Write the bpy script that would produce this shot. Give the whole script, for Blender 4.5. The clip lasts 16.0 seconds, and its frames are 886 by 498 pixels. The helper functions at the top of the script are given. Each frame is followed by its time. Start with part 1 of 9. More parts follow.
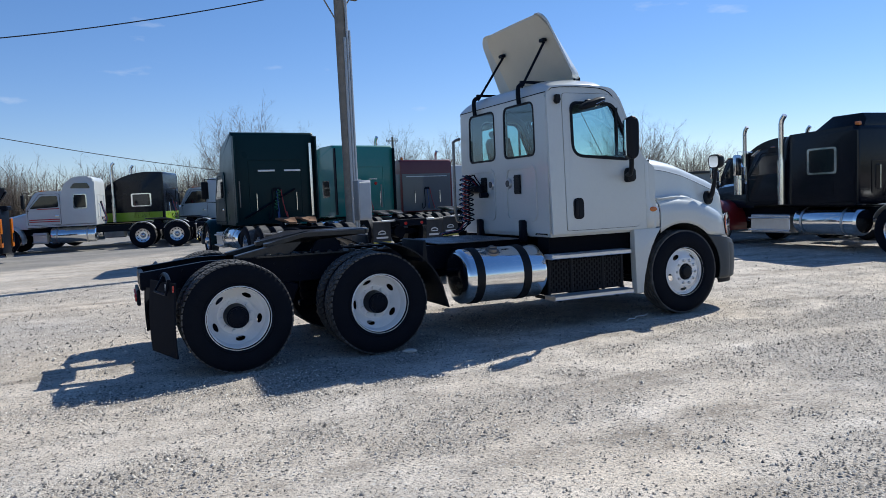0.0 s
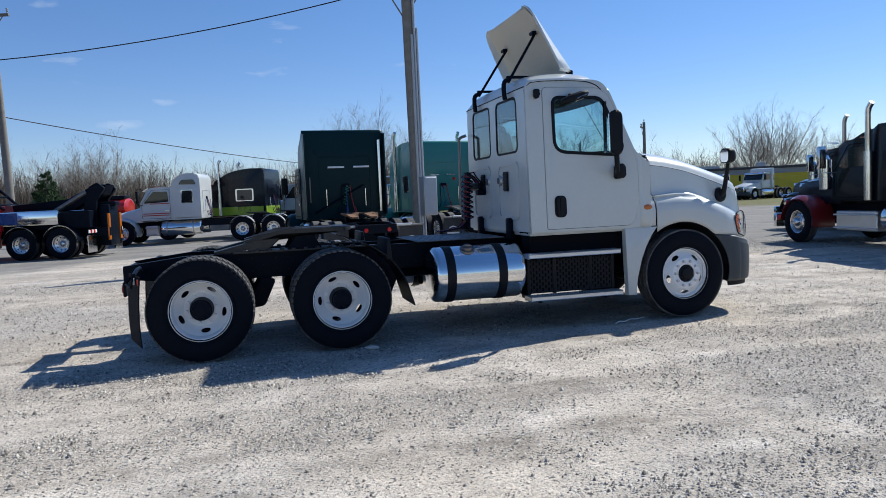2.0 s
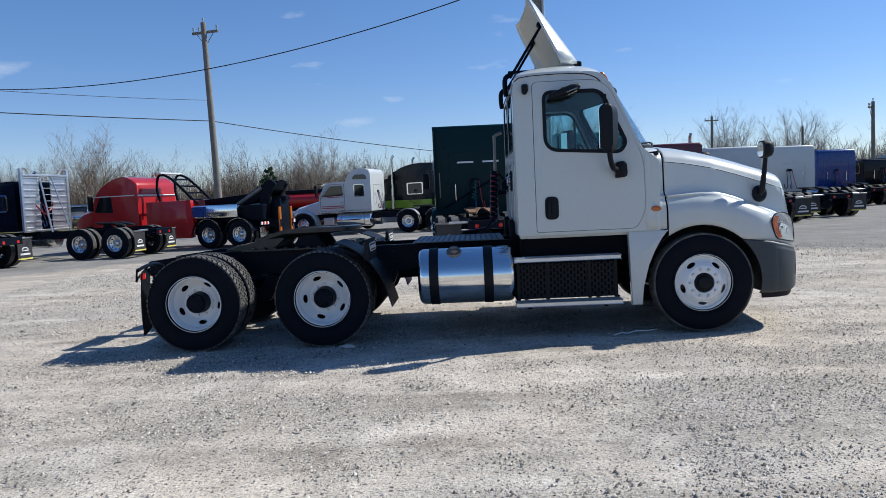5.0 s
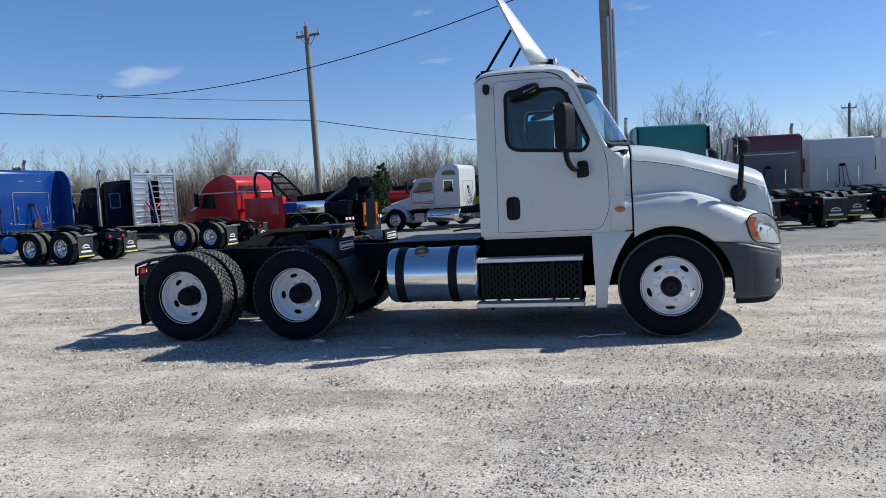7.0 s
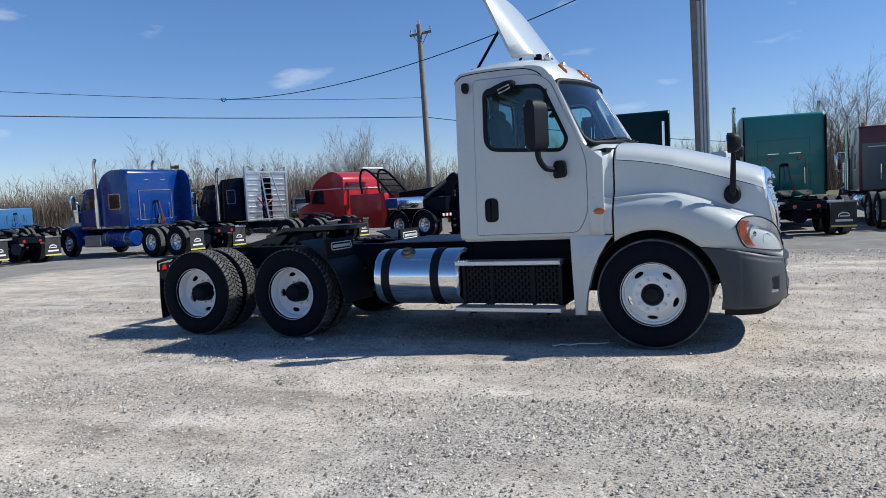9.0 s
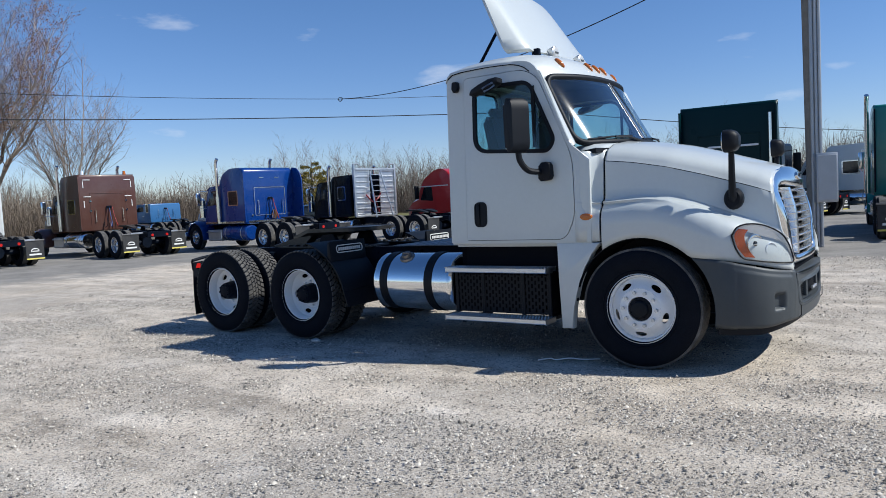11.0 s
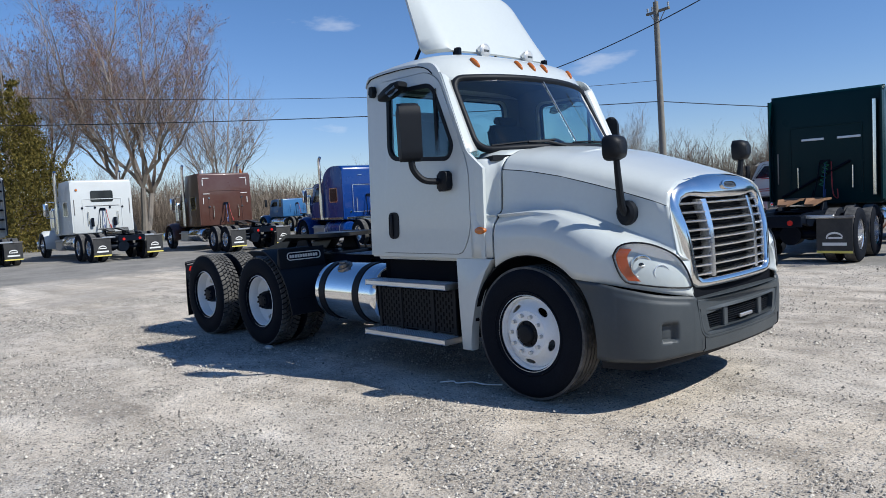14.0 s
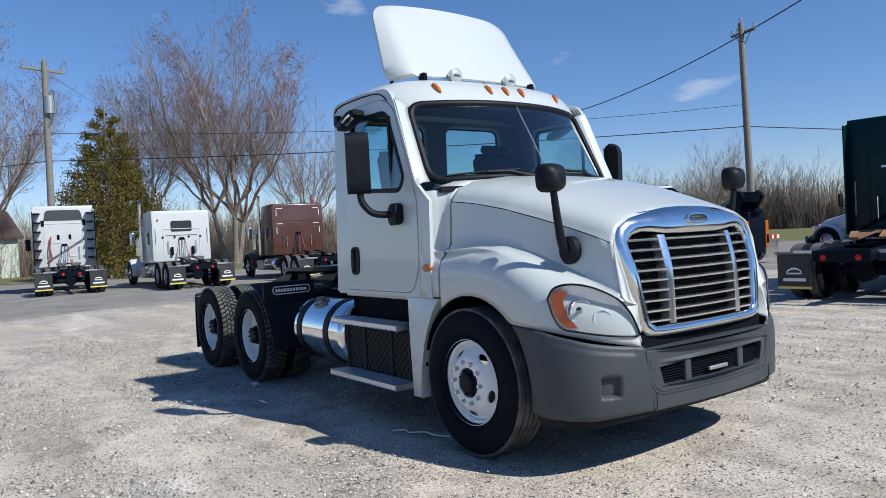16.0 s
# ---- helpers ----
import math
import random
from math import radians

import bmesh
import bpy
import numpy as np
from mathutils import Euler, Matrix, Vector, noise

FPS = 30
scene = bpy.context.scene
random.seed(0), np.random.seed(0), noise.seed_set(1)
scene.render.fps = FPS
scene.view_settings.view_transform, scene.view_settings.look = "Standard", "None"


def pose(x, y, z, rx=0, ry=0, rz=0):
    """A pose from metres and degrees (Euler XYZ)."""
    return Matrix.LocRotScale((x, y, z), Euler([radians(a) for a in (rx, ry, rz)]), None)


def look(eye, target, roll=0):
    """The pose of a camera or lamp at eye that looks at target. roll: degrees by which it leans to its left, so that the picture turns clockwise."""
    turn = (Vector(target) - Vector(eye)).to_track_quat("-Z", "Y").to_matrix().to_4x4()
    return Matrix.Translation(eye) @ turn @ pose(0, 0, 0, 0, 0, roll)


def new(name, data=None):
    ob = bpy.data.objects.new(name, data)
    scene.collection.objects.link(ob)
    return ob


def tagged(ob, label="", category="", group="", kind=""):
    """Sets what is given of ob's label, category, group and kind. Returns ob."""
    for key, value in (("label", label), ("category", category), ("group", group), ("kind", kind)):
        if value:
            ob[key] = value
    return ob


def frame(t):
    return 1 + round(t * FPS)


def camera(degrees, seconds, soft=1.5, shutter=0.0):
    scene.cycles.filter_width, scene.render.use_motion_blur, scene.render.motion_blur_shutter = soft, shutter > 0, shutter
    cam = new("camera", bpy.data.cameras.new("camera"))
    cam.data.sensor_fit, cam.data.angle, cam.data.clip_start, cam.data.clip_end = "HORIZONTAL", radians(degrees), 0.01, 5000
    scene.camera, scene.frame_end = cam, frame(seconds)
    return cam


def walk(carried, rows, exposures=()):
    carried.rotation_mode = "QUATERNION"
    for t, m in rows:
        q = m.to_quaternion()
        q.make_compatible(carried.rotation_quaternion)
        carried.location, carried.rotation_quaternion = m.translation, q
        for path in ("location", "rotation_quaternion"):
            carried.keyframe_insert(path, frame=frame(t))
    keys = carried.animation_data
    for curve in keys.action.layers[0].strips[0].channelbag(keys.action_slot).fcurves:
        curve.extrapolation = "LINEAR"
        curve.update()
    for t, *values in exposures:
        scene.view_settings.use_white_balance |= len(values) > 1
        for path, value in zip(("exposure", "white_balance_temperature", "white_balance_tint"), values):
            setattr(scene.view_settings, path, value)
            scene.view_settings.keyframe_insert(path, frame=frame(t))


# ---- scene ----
cam = camera(62.9, 16.0, 0.75)
METRES, EYE, TILT, LEAN, TURN = 12.567, 1.545, 0.0, 0.9, -24.4
AT_X, AT_Y = -6.360, -8.023
ROWS = [
    (0.0, 0.0, 0.0, 0.0, -0.11, -4.07, 1.48),
    (0.5, 0.0332, -0.0022, 0.0004, 2.77, -4.11, 1.48),
    (1.0, 0.0654, -0.0007, 0.0006, 5.92, -4.15, 1.5),
    (1.5, 0.0977, 0.0075, 0.0004, 8.03, -4.22, 1.56),
    (2.0, 0.1296, 0.0122, 0.0002, 9.69, -4.3, 1.59),
    (2.5, 0.1598, 0.0239, -0.0008, 12.38, -4.36, 1.61),
    (3.0, 0.1869, 0.0384, 0.0001, 15.12, -4.44, 1.68),
    (3.5, 0.2179, 0.0472, 0.0012, 18.01, -4.48, 1.73),
    (6.0, 0.3749, 0.1081, 0.0047, 31.75, -4.62, 2.06),
    (6.5, 0.4047, 0.1229, 0.0051, 34.05, -4.64, 2.1),
    (7.0, 0.4328, 0.1443, 0.0042, 36.57, -4.65, 2.2),
    (7.5, 0.4644, 0.1637, 0.0033, 38.87, -4.66, 2.26),
    (8.0, 0.4882, 0.1869, 0.0018, 41.7, -4.66, 2.3),
    (8.5, 0.5062, 0.2136, 0.0027, 44.56, -4.68, 2.34),
    (9.0, 0.5255, 0.2386, 0.0049, 47.63, -4.68, 2.43),
    (11.5, 0.5953, 0.3757, 0.0073, 61.14, -4.63, 2.6),
    (12.0, 0.6091, 0.4042, 0.008, 63.17, -4.62, 2.65),
    (12.5, 0.616, 0.4339, 0.0072, 64.81, -4.65, 2.67),
    (13.0, 0.6262, 0.4636, 0.0082, 66.35, -4.69, 2.74),
    (13.5, 0.6313, 0.4906, 0.0087, 68.47, -4.66, 2.76),
    (14.0, 0.6307, 0.5188, 0.011, 70.79, -4.68, 2.8),
    (14.5, 0.6334, 0.545, 0.0124, 73.0, -4.37, 2.83),
    (15.0, 0.6321, 0.5696, 0.012, 75.37, -3.58, 2.88),
    (15.5, 0.6251, 0.5937, 0.012, 77.1, -2.57, 2.88),
    (16.0, 0.6219, 0.6161, 0.0096, 78.33, -2.03, 2.83),
]
walk(cam, [(t, pose(AT_X, AT_Y, EYE, TILT, LEAN, TURN) @ pose(METRES * x, METRES * y, METRES * z, 90 + pitch, roll, yaw)) for t, x, y, z, yaw, pitch, roll in ROWS],
     [(0.0, 0.27, 6150, 10), (3.5, 0.27, 6150, 10), (7.0, 0.25, 6150, 10), (12.5, 0.24, 6150, 10), (16.0, 0.23, 6150, 10)])

# ---- daylight: high spring sun from beyond the truck's nose, clear sky ----
SUN_AZ, SUN_EL = 21.8, 42.9          # degrees from +x towards +y, and above the ground
world = bpy.data.worlds.new("clear_sky")
scene.world = world
world.use_nodes = True
wn, wl = world.node_tree.nodes, world.node_tree.links
sky = wn.new("ShaderNodeTexSky")
sky.sky_type, sky.sun_disc = "NISHITA", False
sky.sun_elevation, sky.sun_rotation = radians(SUN_EL), radians(90 - SUN_AZ)
sky.air_density, sky.dust_density, sky.ozone_density, sky.altitude = 1.0, 0.0, 2.4, 200
wn["Background"].inputs["Strength"].default_value = 0.097
# thin scattered clouds all over the sky, from noise stretched along the horizon
wco, wmap = wn.new("ShaderNodeTexCoord"), wn.new("ShaderNodeMapping")
wmap.inputs["Scale"].default_value = (2.6, 2.6, 9.0)
wmap.inputs["Location"].default_value = (0.35, 0.1, 0.2)
wnoise, wramp, wmix = wn.new("ShaderNodeTexNoise"), wn.new("ShaderNodeValToRGB"), wn.new("ShaderNodeMixRGB")
wnoise.inputs["Scale"].default_value, wnoise.inputs["Detail"].default_value = 2.4, 7.0
wramp.color_ramp.elements[0].position, wramp.color_ramp.elements[1].position = 0.655, 0.80
wramp.color_ramp.elements[1].color = (0.55, 0.55, 0.55, 1)
wmix.inputs[2].default_value = (7.5, 7.7, 8.0, 1)
wl.new(wco.outputs["Generated"], wmap.inputs["Vector"])
wl.new(wmap.outputs[0], wnoise.inputs["Vector"])
wl.new(wnoise.outputs["Fac"], wramp.inputs["Fac"])
wl.new(wramp.outputs["Color"], wmix.inputs[0])
whs = wn.new("ShaderNodeHueSaturation")
whs.inputs["Saturation"].default_value, whs.inputs["Hue"].default_value = 1.20, 0.506
wl.new(sky.outputs[0], whs.inputs["Color"])
# bluish haze low over the horizon
wsep, whr, whm = wn.new("ShaderNodeSeparateXYZ"), wn.new("ShaderNodeValToRGB"), wn.new("ShaderNodeMixRGB")
whm.blend_type, whm.inputs[0].default_value = "MULTIPLY", 1.0
whr.color_ramp.elements[0].position, whr.color_ramp.elements[0].color = 0.0, (0.74, 0.77, 0.98, 1)
whr.color_ramp.elements[1].position, whr.color_ramp.elements[1].color = 0.36, (1, 1, 1, 1)
wl.new(wco.outputs["Generated"], wsep.inputs[0])
wl.new(wsep.outputs["Z"], whr.inputs["Fac"])
wl.new(whs.outputs[0], whm.inputs[1])
wl.new(whr.outputs[0], whm.inputs[2])
wl.new(whm.outputs[0], wmix.inputs[1])
wl.new(wmix.outputs[0], wn["Background"].inputs["Color"])

sun = new("sun", bpy.data.lights.new("sun", "SUN"))
sun.data.energy, sun.data.angle, sun.data.color = 4.5, radians(0.53), (0.985, 0.95, 0.855)
az, el = radians(SUN_AZ), radians(SUN_EL)
sun.matrix_world = look((40 * math.cos(az) * math.cos(el), 40 * math.sin(az) * math.cos(el), 40 * math.sin(el)), (0, 0, 0))


# ---- materials ----
def shader(name, base, rough=0.5, metal=0.0, vary=0.12, scale=6.0, fine=90.0, bump=0.0, coat=0.0, dirt=None, dirt_amount=0.0, rand=0.0, spec=0.5):
    """A surface of base colour with variation at two scales, optional bump, clear coat and a film of dirt in patches."""
    m = bpy.data.materials.new(name)
    m.use_nodes = True
    n, l = m.node_tree.nodes, m.node_tree.links
    p = n["Principled BSDF"]
    co = n.new("ShaderNodeTexCoord")
    n1, n2 = n.new("ShaderNodeTexNoise"), n.new("ShaderNodeTexNoise")
    n1.inputs["Scale"].default_value, n1.inputs["Detail"].default_value = scale, 5
    n2.inputs["Scale"].default_value, n2.inputs["Detail"].default_value = fine, 3
    for k in (n1, n2):
        l.new(co.outputs["Object"], k.inputs["Vector"])
    add = n.new("ShaderNodeMath")
    add.operation = "ADD"
    l.new(n1.outputs["Fac"], add.inputs[0])
    l.new(n2.outputs["Fac"], add.inputs[1])
    mr = n.new("ShaderNodeMapRange")
    mr.inputs["From Min"].default_value, mr.inputs["From Max"].default_value = 0.6, 1.4
    mr.inputs["To Min"].default_value, mr.inputs["To Max"].default_value = 1 - vary, 1 + vary
    l.new(add.outputs[0], mr.inputs["Value"])
    mul = n.new("ShaderNodeMixRGB")
    mul.blend_type, mul.inputs[0].default_value = "MULTIPLY", 1.0
    mul.inputs[1].default_value = (*base, 1)
    l.new(mr.outputs[0], mul.inputs[2])
    out = mul.outputs[0]
    if rand:
        info, rr = n.new("ShaderNodeObjectInfo"), n.new("ShaderNodeMapRange")
        rr.inputs["To Min"].default_value, rr.inputs["To Max"].default_value = 1 - rand, 1 + rand
        l.new(info.outputs["Random"], rr.inputs["Value"])
        m2 = n.new("ShaderNodeMixRGB")
        m2.blend_type, m2.inputs[0].default_value = "MULTIPLY", 1.0
        l.new(out, m2.inputs[1])
        l.new(rr.outputs[0], m2.inputs[2])
        out = m2.outputs[0]
    if dirt:
        dn, dr, dm = n.new("ShaderNodeTexNoise"), n.new("ShaderNodeMapRange"), n.new("ShaderNodeMixRGB")
        dn.inputs["Scale"].default_value, dn.inputs["Detail"].default_value, dn.inputs["Roughness"].default_value = scale * 0.6, 8, 0.7
        l.new(co.outputs["Object"], dn.inputs["Vector"])
        dr.inputs["From Min"].default_value, dr.inputs["From Max"].default_value = 0.42, 0.72
        dr.inputs["To Max"].default_value = dirt_amount
        l.new(dn.outputs["Fac"], dr.inputs["Value"])
        l.new(dr.outputs[0], dm.inputs[0])
        l.new(out, dm.inputs[1])
        dm.inputs[2].default_value = (*dirt, 1)
        out = dm.outputs[0]
    l.new(out, p.inputs["Base Color"])
    p.inputs["Metallic"].default_value = metal
    p.inputs["Specular IOR Level"].default_value = spec
    rmap = n.new("ShaderNodeMapRange")
    rmap.inputs["To Min"].default_value, rmap.inputs["To Max"].default_value = max(rough - 0.07, 0.02), min(rough + 0.07, 1)
    l.new(n1.outputs["Fac"], rmap.inputs["Value"])
    l.new(rmap.outputs[0], p.inputs["Roughness"])
    if coat:
        p.inputs["Coat Weight"].default_value, p.inputs["Coat Roughness"].default_value = coat, 0.06
    if bump:
        b = n.new("ShaderNodeBump")
        b.inputs["Strength"].default_value, b.inputs["Distance"].default_value = bump, 0.01
        l.new(n2.outputs["Fac"], b.inputs["Height"])
        l.new(b.outputs[0], p.inputs["Normal"])
    return m


DUST = (0.34, 0.31, 0.28)


def paint(name, base, rough=0.32, dirt=0.03):
    return shader(name, base, rough, 0.0, 0.05, 1.6, 40, 0.0, 0.5, DUST, dirt, spec=0.35)


WHITE = shader("white_truck_paint", (0.545, 0.575, 0.565), 0.34, 0, 0.03, 1.2, 30, 0.0, 0.6, DUST, 0.06)
WHITE_FAR = shader("white_lorry_paint", (0.57, 0.59, 0.585), 0.4, 0, 0.05, 1.4, 30, 0.0, 0.4, DUST, 0.14)
CREAM = shader("bare_fibreglass", (0.60, 0.56, 0.46), 0.55, 0, 0.07, 2.0, 60, 0.05)
WHEEL_WHITE = shader("white_wheel_enamel", (0.84, 0.85, 0.85), 0.38, 0, 0.04, 9, 60, 0.03, 0.2, DUST, 0.07)
RUBBER = shader("tyre_rubber", (0.006, 0.008, 0.013), 0.75, 0, 0.25, 7, 80, 0.12, 0.0, (0.045, 0.044, 0.044), 0.06, spec=0.08)
TREAD = shader("worn_tyre_tread", (0.045, 0.044, 0.043), 0.85, 0, 0.25, 9, 70, 0.2, 0.0, (0.22, 0.205, 0.185), 0.65)
BLACK = shader("black_chassis_enamel", (0.004, 0.007, 0.014), 0.40, 0, 0.3, 5, 60, 0.08, 0.0, (0.04, 0.04, 0.045), 0.04, spec=0.07)
BLACK_PLASTIC = shader("black_textured_plastic", (0.006, 0.008, 0.012), 0.52, 0, 0.15, 8, 220, 0.1, spec=0.2)
GREY_PLASTIC = shader("dark_grey_bumper_plastic", (0.038, 0.047, 0.054), 0.52, 0, 0.1, 3, 240, 0.08, 0.0, DUST, 0.06)
# near-black that puts the shade inside slots, holes and recesses into the colour
DARK = shader("recess_shade", (0.004, 0.005, 0.008), 0.8, 0, 0.2, spec=0.1)
CHROME = shader("chrome", (0.78, 0.78, 0.77), 0.13, 1.0, 0.03, 5, 40)
SATIN = shader("satin_chrome_bars", (0.88, 0.88, 0.88), 0.24, 1.0, 0.06, 8, 60)
ALU = shader("polished_aluminium", (0.80, 0.81, 0.82), 0.12, 1.0, 0.05, 3, 120, 0.02)
ALU_RIM = shader("aluminium_wheel", (0.66, 0.66, 0.67), 0.26, 1.0, 0.1, 6, 50)
ALU_DULL = shader("brushed_aluminium", (0.62, 0.63, 0.64), 0.4, 1.0, 0.12, 5, 150, 0.05)
STEEL = shader("bare_steel", (0.24, 0.23, 0.22), 0.45, 0.8, 0.25, 6, 90, 0.1, 0, (0.16, 0.09, 0.05), 0.3)
RUST = shader("rusty_steel_plate", (0.20, 0.105, 0.055), 0.8, 0.1, 0.35, 5, 80, 0.2)
AMBER = shader("amber_lens", (0.45, 0.12, 0.01), 0.2, 0, 0.08, 20, 90, 0, 0.5)
RED_LENS = shader("red_lens", (0.5, 0.015, 0.012), 0.2, 0, 0.08, 20, 90, 0, 0.5)
WHITE_LENS = shader("clear_lamp_lens", (0.75, 0.77, 0.8), 0.12, 0.0, 0.05, 20, 60, 0, 0.7)
TRIM = shader("grey_cab_trim", (0.16, 0.165, 0.17), 0.8, 0, 0.15, 6, 120, 0.1)
LAMP_SILVER = shader("silvered_lamp_bowl", (0.90, 0.91, 0.93), 0.18, 0.5, 0.08, 14, 40, 0.3)
TURN_LENS = shader("orange_turn_lens", (0.50, 0.075, 0.012), 0.25, 0, 0.1, 20, 90, 0, 0.5)
SEAT = shader("grey_cloth_seat", (0.075, 0.078, 0.085), 0.85, 0, 0.15, 10, 200, 0.15)
MIRROR = shader("mirror_glass", (0.85, 0.86, 0.87), 0.03, 1.0, 0.01)
LOGO_WHITE = shader("white_mark", (0.7, 0.7, 0.68), 0.6, 0, 0.08)
YELLOW_MARK = shader("yellow_mark", (0.65, 0.55, 0.12), 0.6, 0, 0.08)
HOSE_RED = shader("red_air_hose", (0.32, 0.03, 0.03), 0.5, 0, 0.1)
HOSE_BLUE = shader("blue_air_hose", (0.03, 0.07, 0.22), 0.5, 0, 0.1)
GREASE = shader("greasy_steel", (0.035, 0.034, 0.033), 0.35, 0.5, 0.3, 7, 60, 0.15, 0, (0.12, 0.10, 0.085), 0.35)


def glass(name, tint, floor=0.035, power=4.0):
    """Window glass: see-through with a tint, and a mirror-like gloss at grazing angles."""
    m = bpy.data.materials.new(name)
    m.use_nodes = True
    n, l = m.node_tree.nodes, m.node_tree.links
    p = n["Principled BSDF"]
    tr, gl, mx, fr = n.new("ShaderNodeBsdfTransparent"), n.new("ShaderNodeBsdfGlossy"), n.new("ShaderNodeMixShader"), n.new("ShaderNodeLayerWeight")
    tr.inputs[0].default_value = (*tint, 1)
    gl.inputs["Roughness"].default_value = 0.03
    pw, ma = n.new("ShaderNodeMath"), n.new("ShaderNodeMath")
    pw.operation, pw.inputs[1].default_value = "POWER", power
    ma.operation, ma.inputs[1].default_value, ma.inputs[2].default_value = "MULTIPLY_ADD", 0.85, floor
    l.new(fr.outputs["Facing"], pw.inputs[0])
    l.new(pw.outputs[0], ma.inputs[0])
    l.new(ma.outputs[0], mx.inputs[0])
    l.new(tr.outputs[0], mx.inputs[1])
    l.new(gl.outputs[0], mx.inputs[2])
    l.new(mx.outputs[0], n["Material Output"].inputs["Surface"])
    n.remove(p)
    return m


GLASS = glass("cab_window_glass", (0.74, 0.88, 0.88), 0.05, 3.0)
GLASS_CLEAR = glass("windscreen_glass", (0.80, 0.90, 0.89), 0.075, 2.6)
LENS_COVER = glass("headlamp_cover", (0.92, 0.94, 0.95))
GLASS_DARK = shader("dark_window_glass", (0.012, 0.015, 0.018), 0.06, 0, 0.1, 2, 20, 0, 0.3)


# ---- mesh helpers ----
def finish(name, bm, mats, angle=35, fix=True):
    if fix:
        bmesh.ops.recalc_face_normals(bm, faces=bm.faces)
    me = bpy.data.meshes.new(name)
    bm.to_mesh(me)
    bm.free()
    for m in (mats if isinstance(mats, (list, tuple)) else [mats]):
        me.materials.append(m)
    me.polygons.foreach_set("use_smooth", [True] * len(me.polygons))
    me.set_sharp_from_angle(angle=radians(angle))
    return me


SINGLE = {"crossmember", "axle", "tail_lamp", "pinstripe", "roof_window", "door_panel", "rack_slat", "mark", "back_seam", "grab_bar", "roof_marker", "slot_shade", "side_band",
          "step_bracket", "trim_line", "strap", "lens", "cover_frame", "slider_rail", "wheel_nut", "intake_slat", "intake_post", "wiper_blade", "step", "emblem_bar", "bolt", "rib"}


def split_islands(bm):
    """The connected pieces of a bmesh, each as a bmesh of its own."""
    seen, groups = set(), []
    for v in bm.verts:
        if v in seen:
            continue
        stack, grp = [v], []
        seen.add(v)
        while stack:
            a = stack.pop()
            grp.append(a)
            for e in a.link_edges:
                b = e.other_vert(a)
                if b not in seen:
                    seen.add(b)
                    stack.append(b)
        groups.append(grp)
    out = []
    for grp in groups:
        nb = bmesh.new()
        m = {v: nb.verts.new(v.co) for v in grp}
        for f in {f for v in grp for f in v.link_faces}:
            nb.faces.new([m[v] for v in f.verts])
        out.append(nb)
    bm.free()
    return out


def part(name, bm, material, parent, label="", at=None, angle=35):
    """Link a bmesh, or a ready mesh, as one mesh object under a thing or a part."""
    if name in SINGLE and not isinstance(bm, bpy.types.Mesh):
        pieces = split_islands(bm)
        for k in pieces[1:]:
            ob = new(name, finish(name, k, material, angle))
            ob.parent = parent
            if at is not None:
                ob.matrix_basis = at
        bm = pieces[0]
    me = bm if isinstance(bm, bpy.types.Mesh) else finish(name, bm, material, angle)
    ob = new(name, me)
    ob.parent = parent
    if at is not None:
        ob.matrix_basis = at
    if label:
        tagged(ob, label)
    return ob


def thing(name, label, category, m=None, group="", kind=""):
    ob = new(name)
    ob.empty_display_size = 0.3
    if m is not None:
        ob.matrix_basis = m
    return tagged(ob, label, category, group, kind)


def BM():
    return bmesh.new()


def box(bm, x0, x1, y0, y1, z0, z1, bev=0.0, seg=2):
    r = bmesh.ops.create_cube(bm, size=1)
    vs = r["verts"]
    for v in vs:
        v.co = Vector((x0 + (v.co.x + 0.5) * (x1 - x0), y0 + (v.co.y + 0.5) * (y1 - y0), z0 + (v.co.z + 0.5) * (z1 - z0)))
    if bev:
        es = list({e for v in vs for e in v.link_edges})
        bmesh.ops.bevel(bm, geom=es, offset=bev, segments=seg, affect="EDGES", profile=0.5)
    return bm


def ring(bm, pts):
    return [bm.verts.new(p) for p in pts]


def skin(bm, a, b, close=True):
    n = len(a)
    for i in range(n if close else n - 1):
        j = (i + 1) % n
        bm.faces.new((a[i], a[j], b[j], b[i]))


def loft(bm, rings, close=True, caps=True):
    rs = [ring(bm, r) for r in rings]
    for a, b in zip(rs, rs[1:]):
        skin(bm, a, b, close)
    if caps and close:
        bm.faces.new(rs[0])
        bm.faces.new(rs[-1])
    return rs


def cyl(bm, p, q, r, r2=None, n=16, caps=True):
    p, q = Vector(p), Vector(q)
    r2 = r if r2 is None else r2
    d = (q - p).normalized()
    a = d.orthogonal().normalized()
    b = d.cross(a)
    mk = lambda c, s: [c + (a * math.cos(2 * math.pi * i / n) + b * math.sin(2 * math.pi * i / n)) * s for i in range(n)]
    loft(bm, [mk(p, r), mk(q, r2)], True, caps)
    return bm


def tube(bm, pts, r, n=8, r_end=None):
    """A bent pipe along the points."""
    pts = [Vector(p) for p in pts]
    d = (pts[1] - pts[0]).normalized()
    a = d.orthogonal().normalized()
    rings = []
    for i, p in enumerate(pts):
        t = (pts[min(i + 1, len(pts) - 1)] - pts[max(i - 1, 0)]).normalized()
        a = (a - t * a.dot(t)).normalized()
        b = t.cross(a)
        s = r if r_end is None else r + (r_end - r) * i / (len(pts) - 1)
        rings.append([p + (a * math.cos(2 * math.pi * k / n) + b * math.sin(2 * math.pi * k / n)) * s for k in range(n)])
    loft(bm, rings)
    return bm


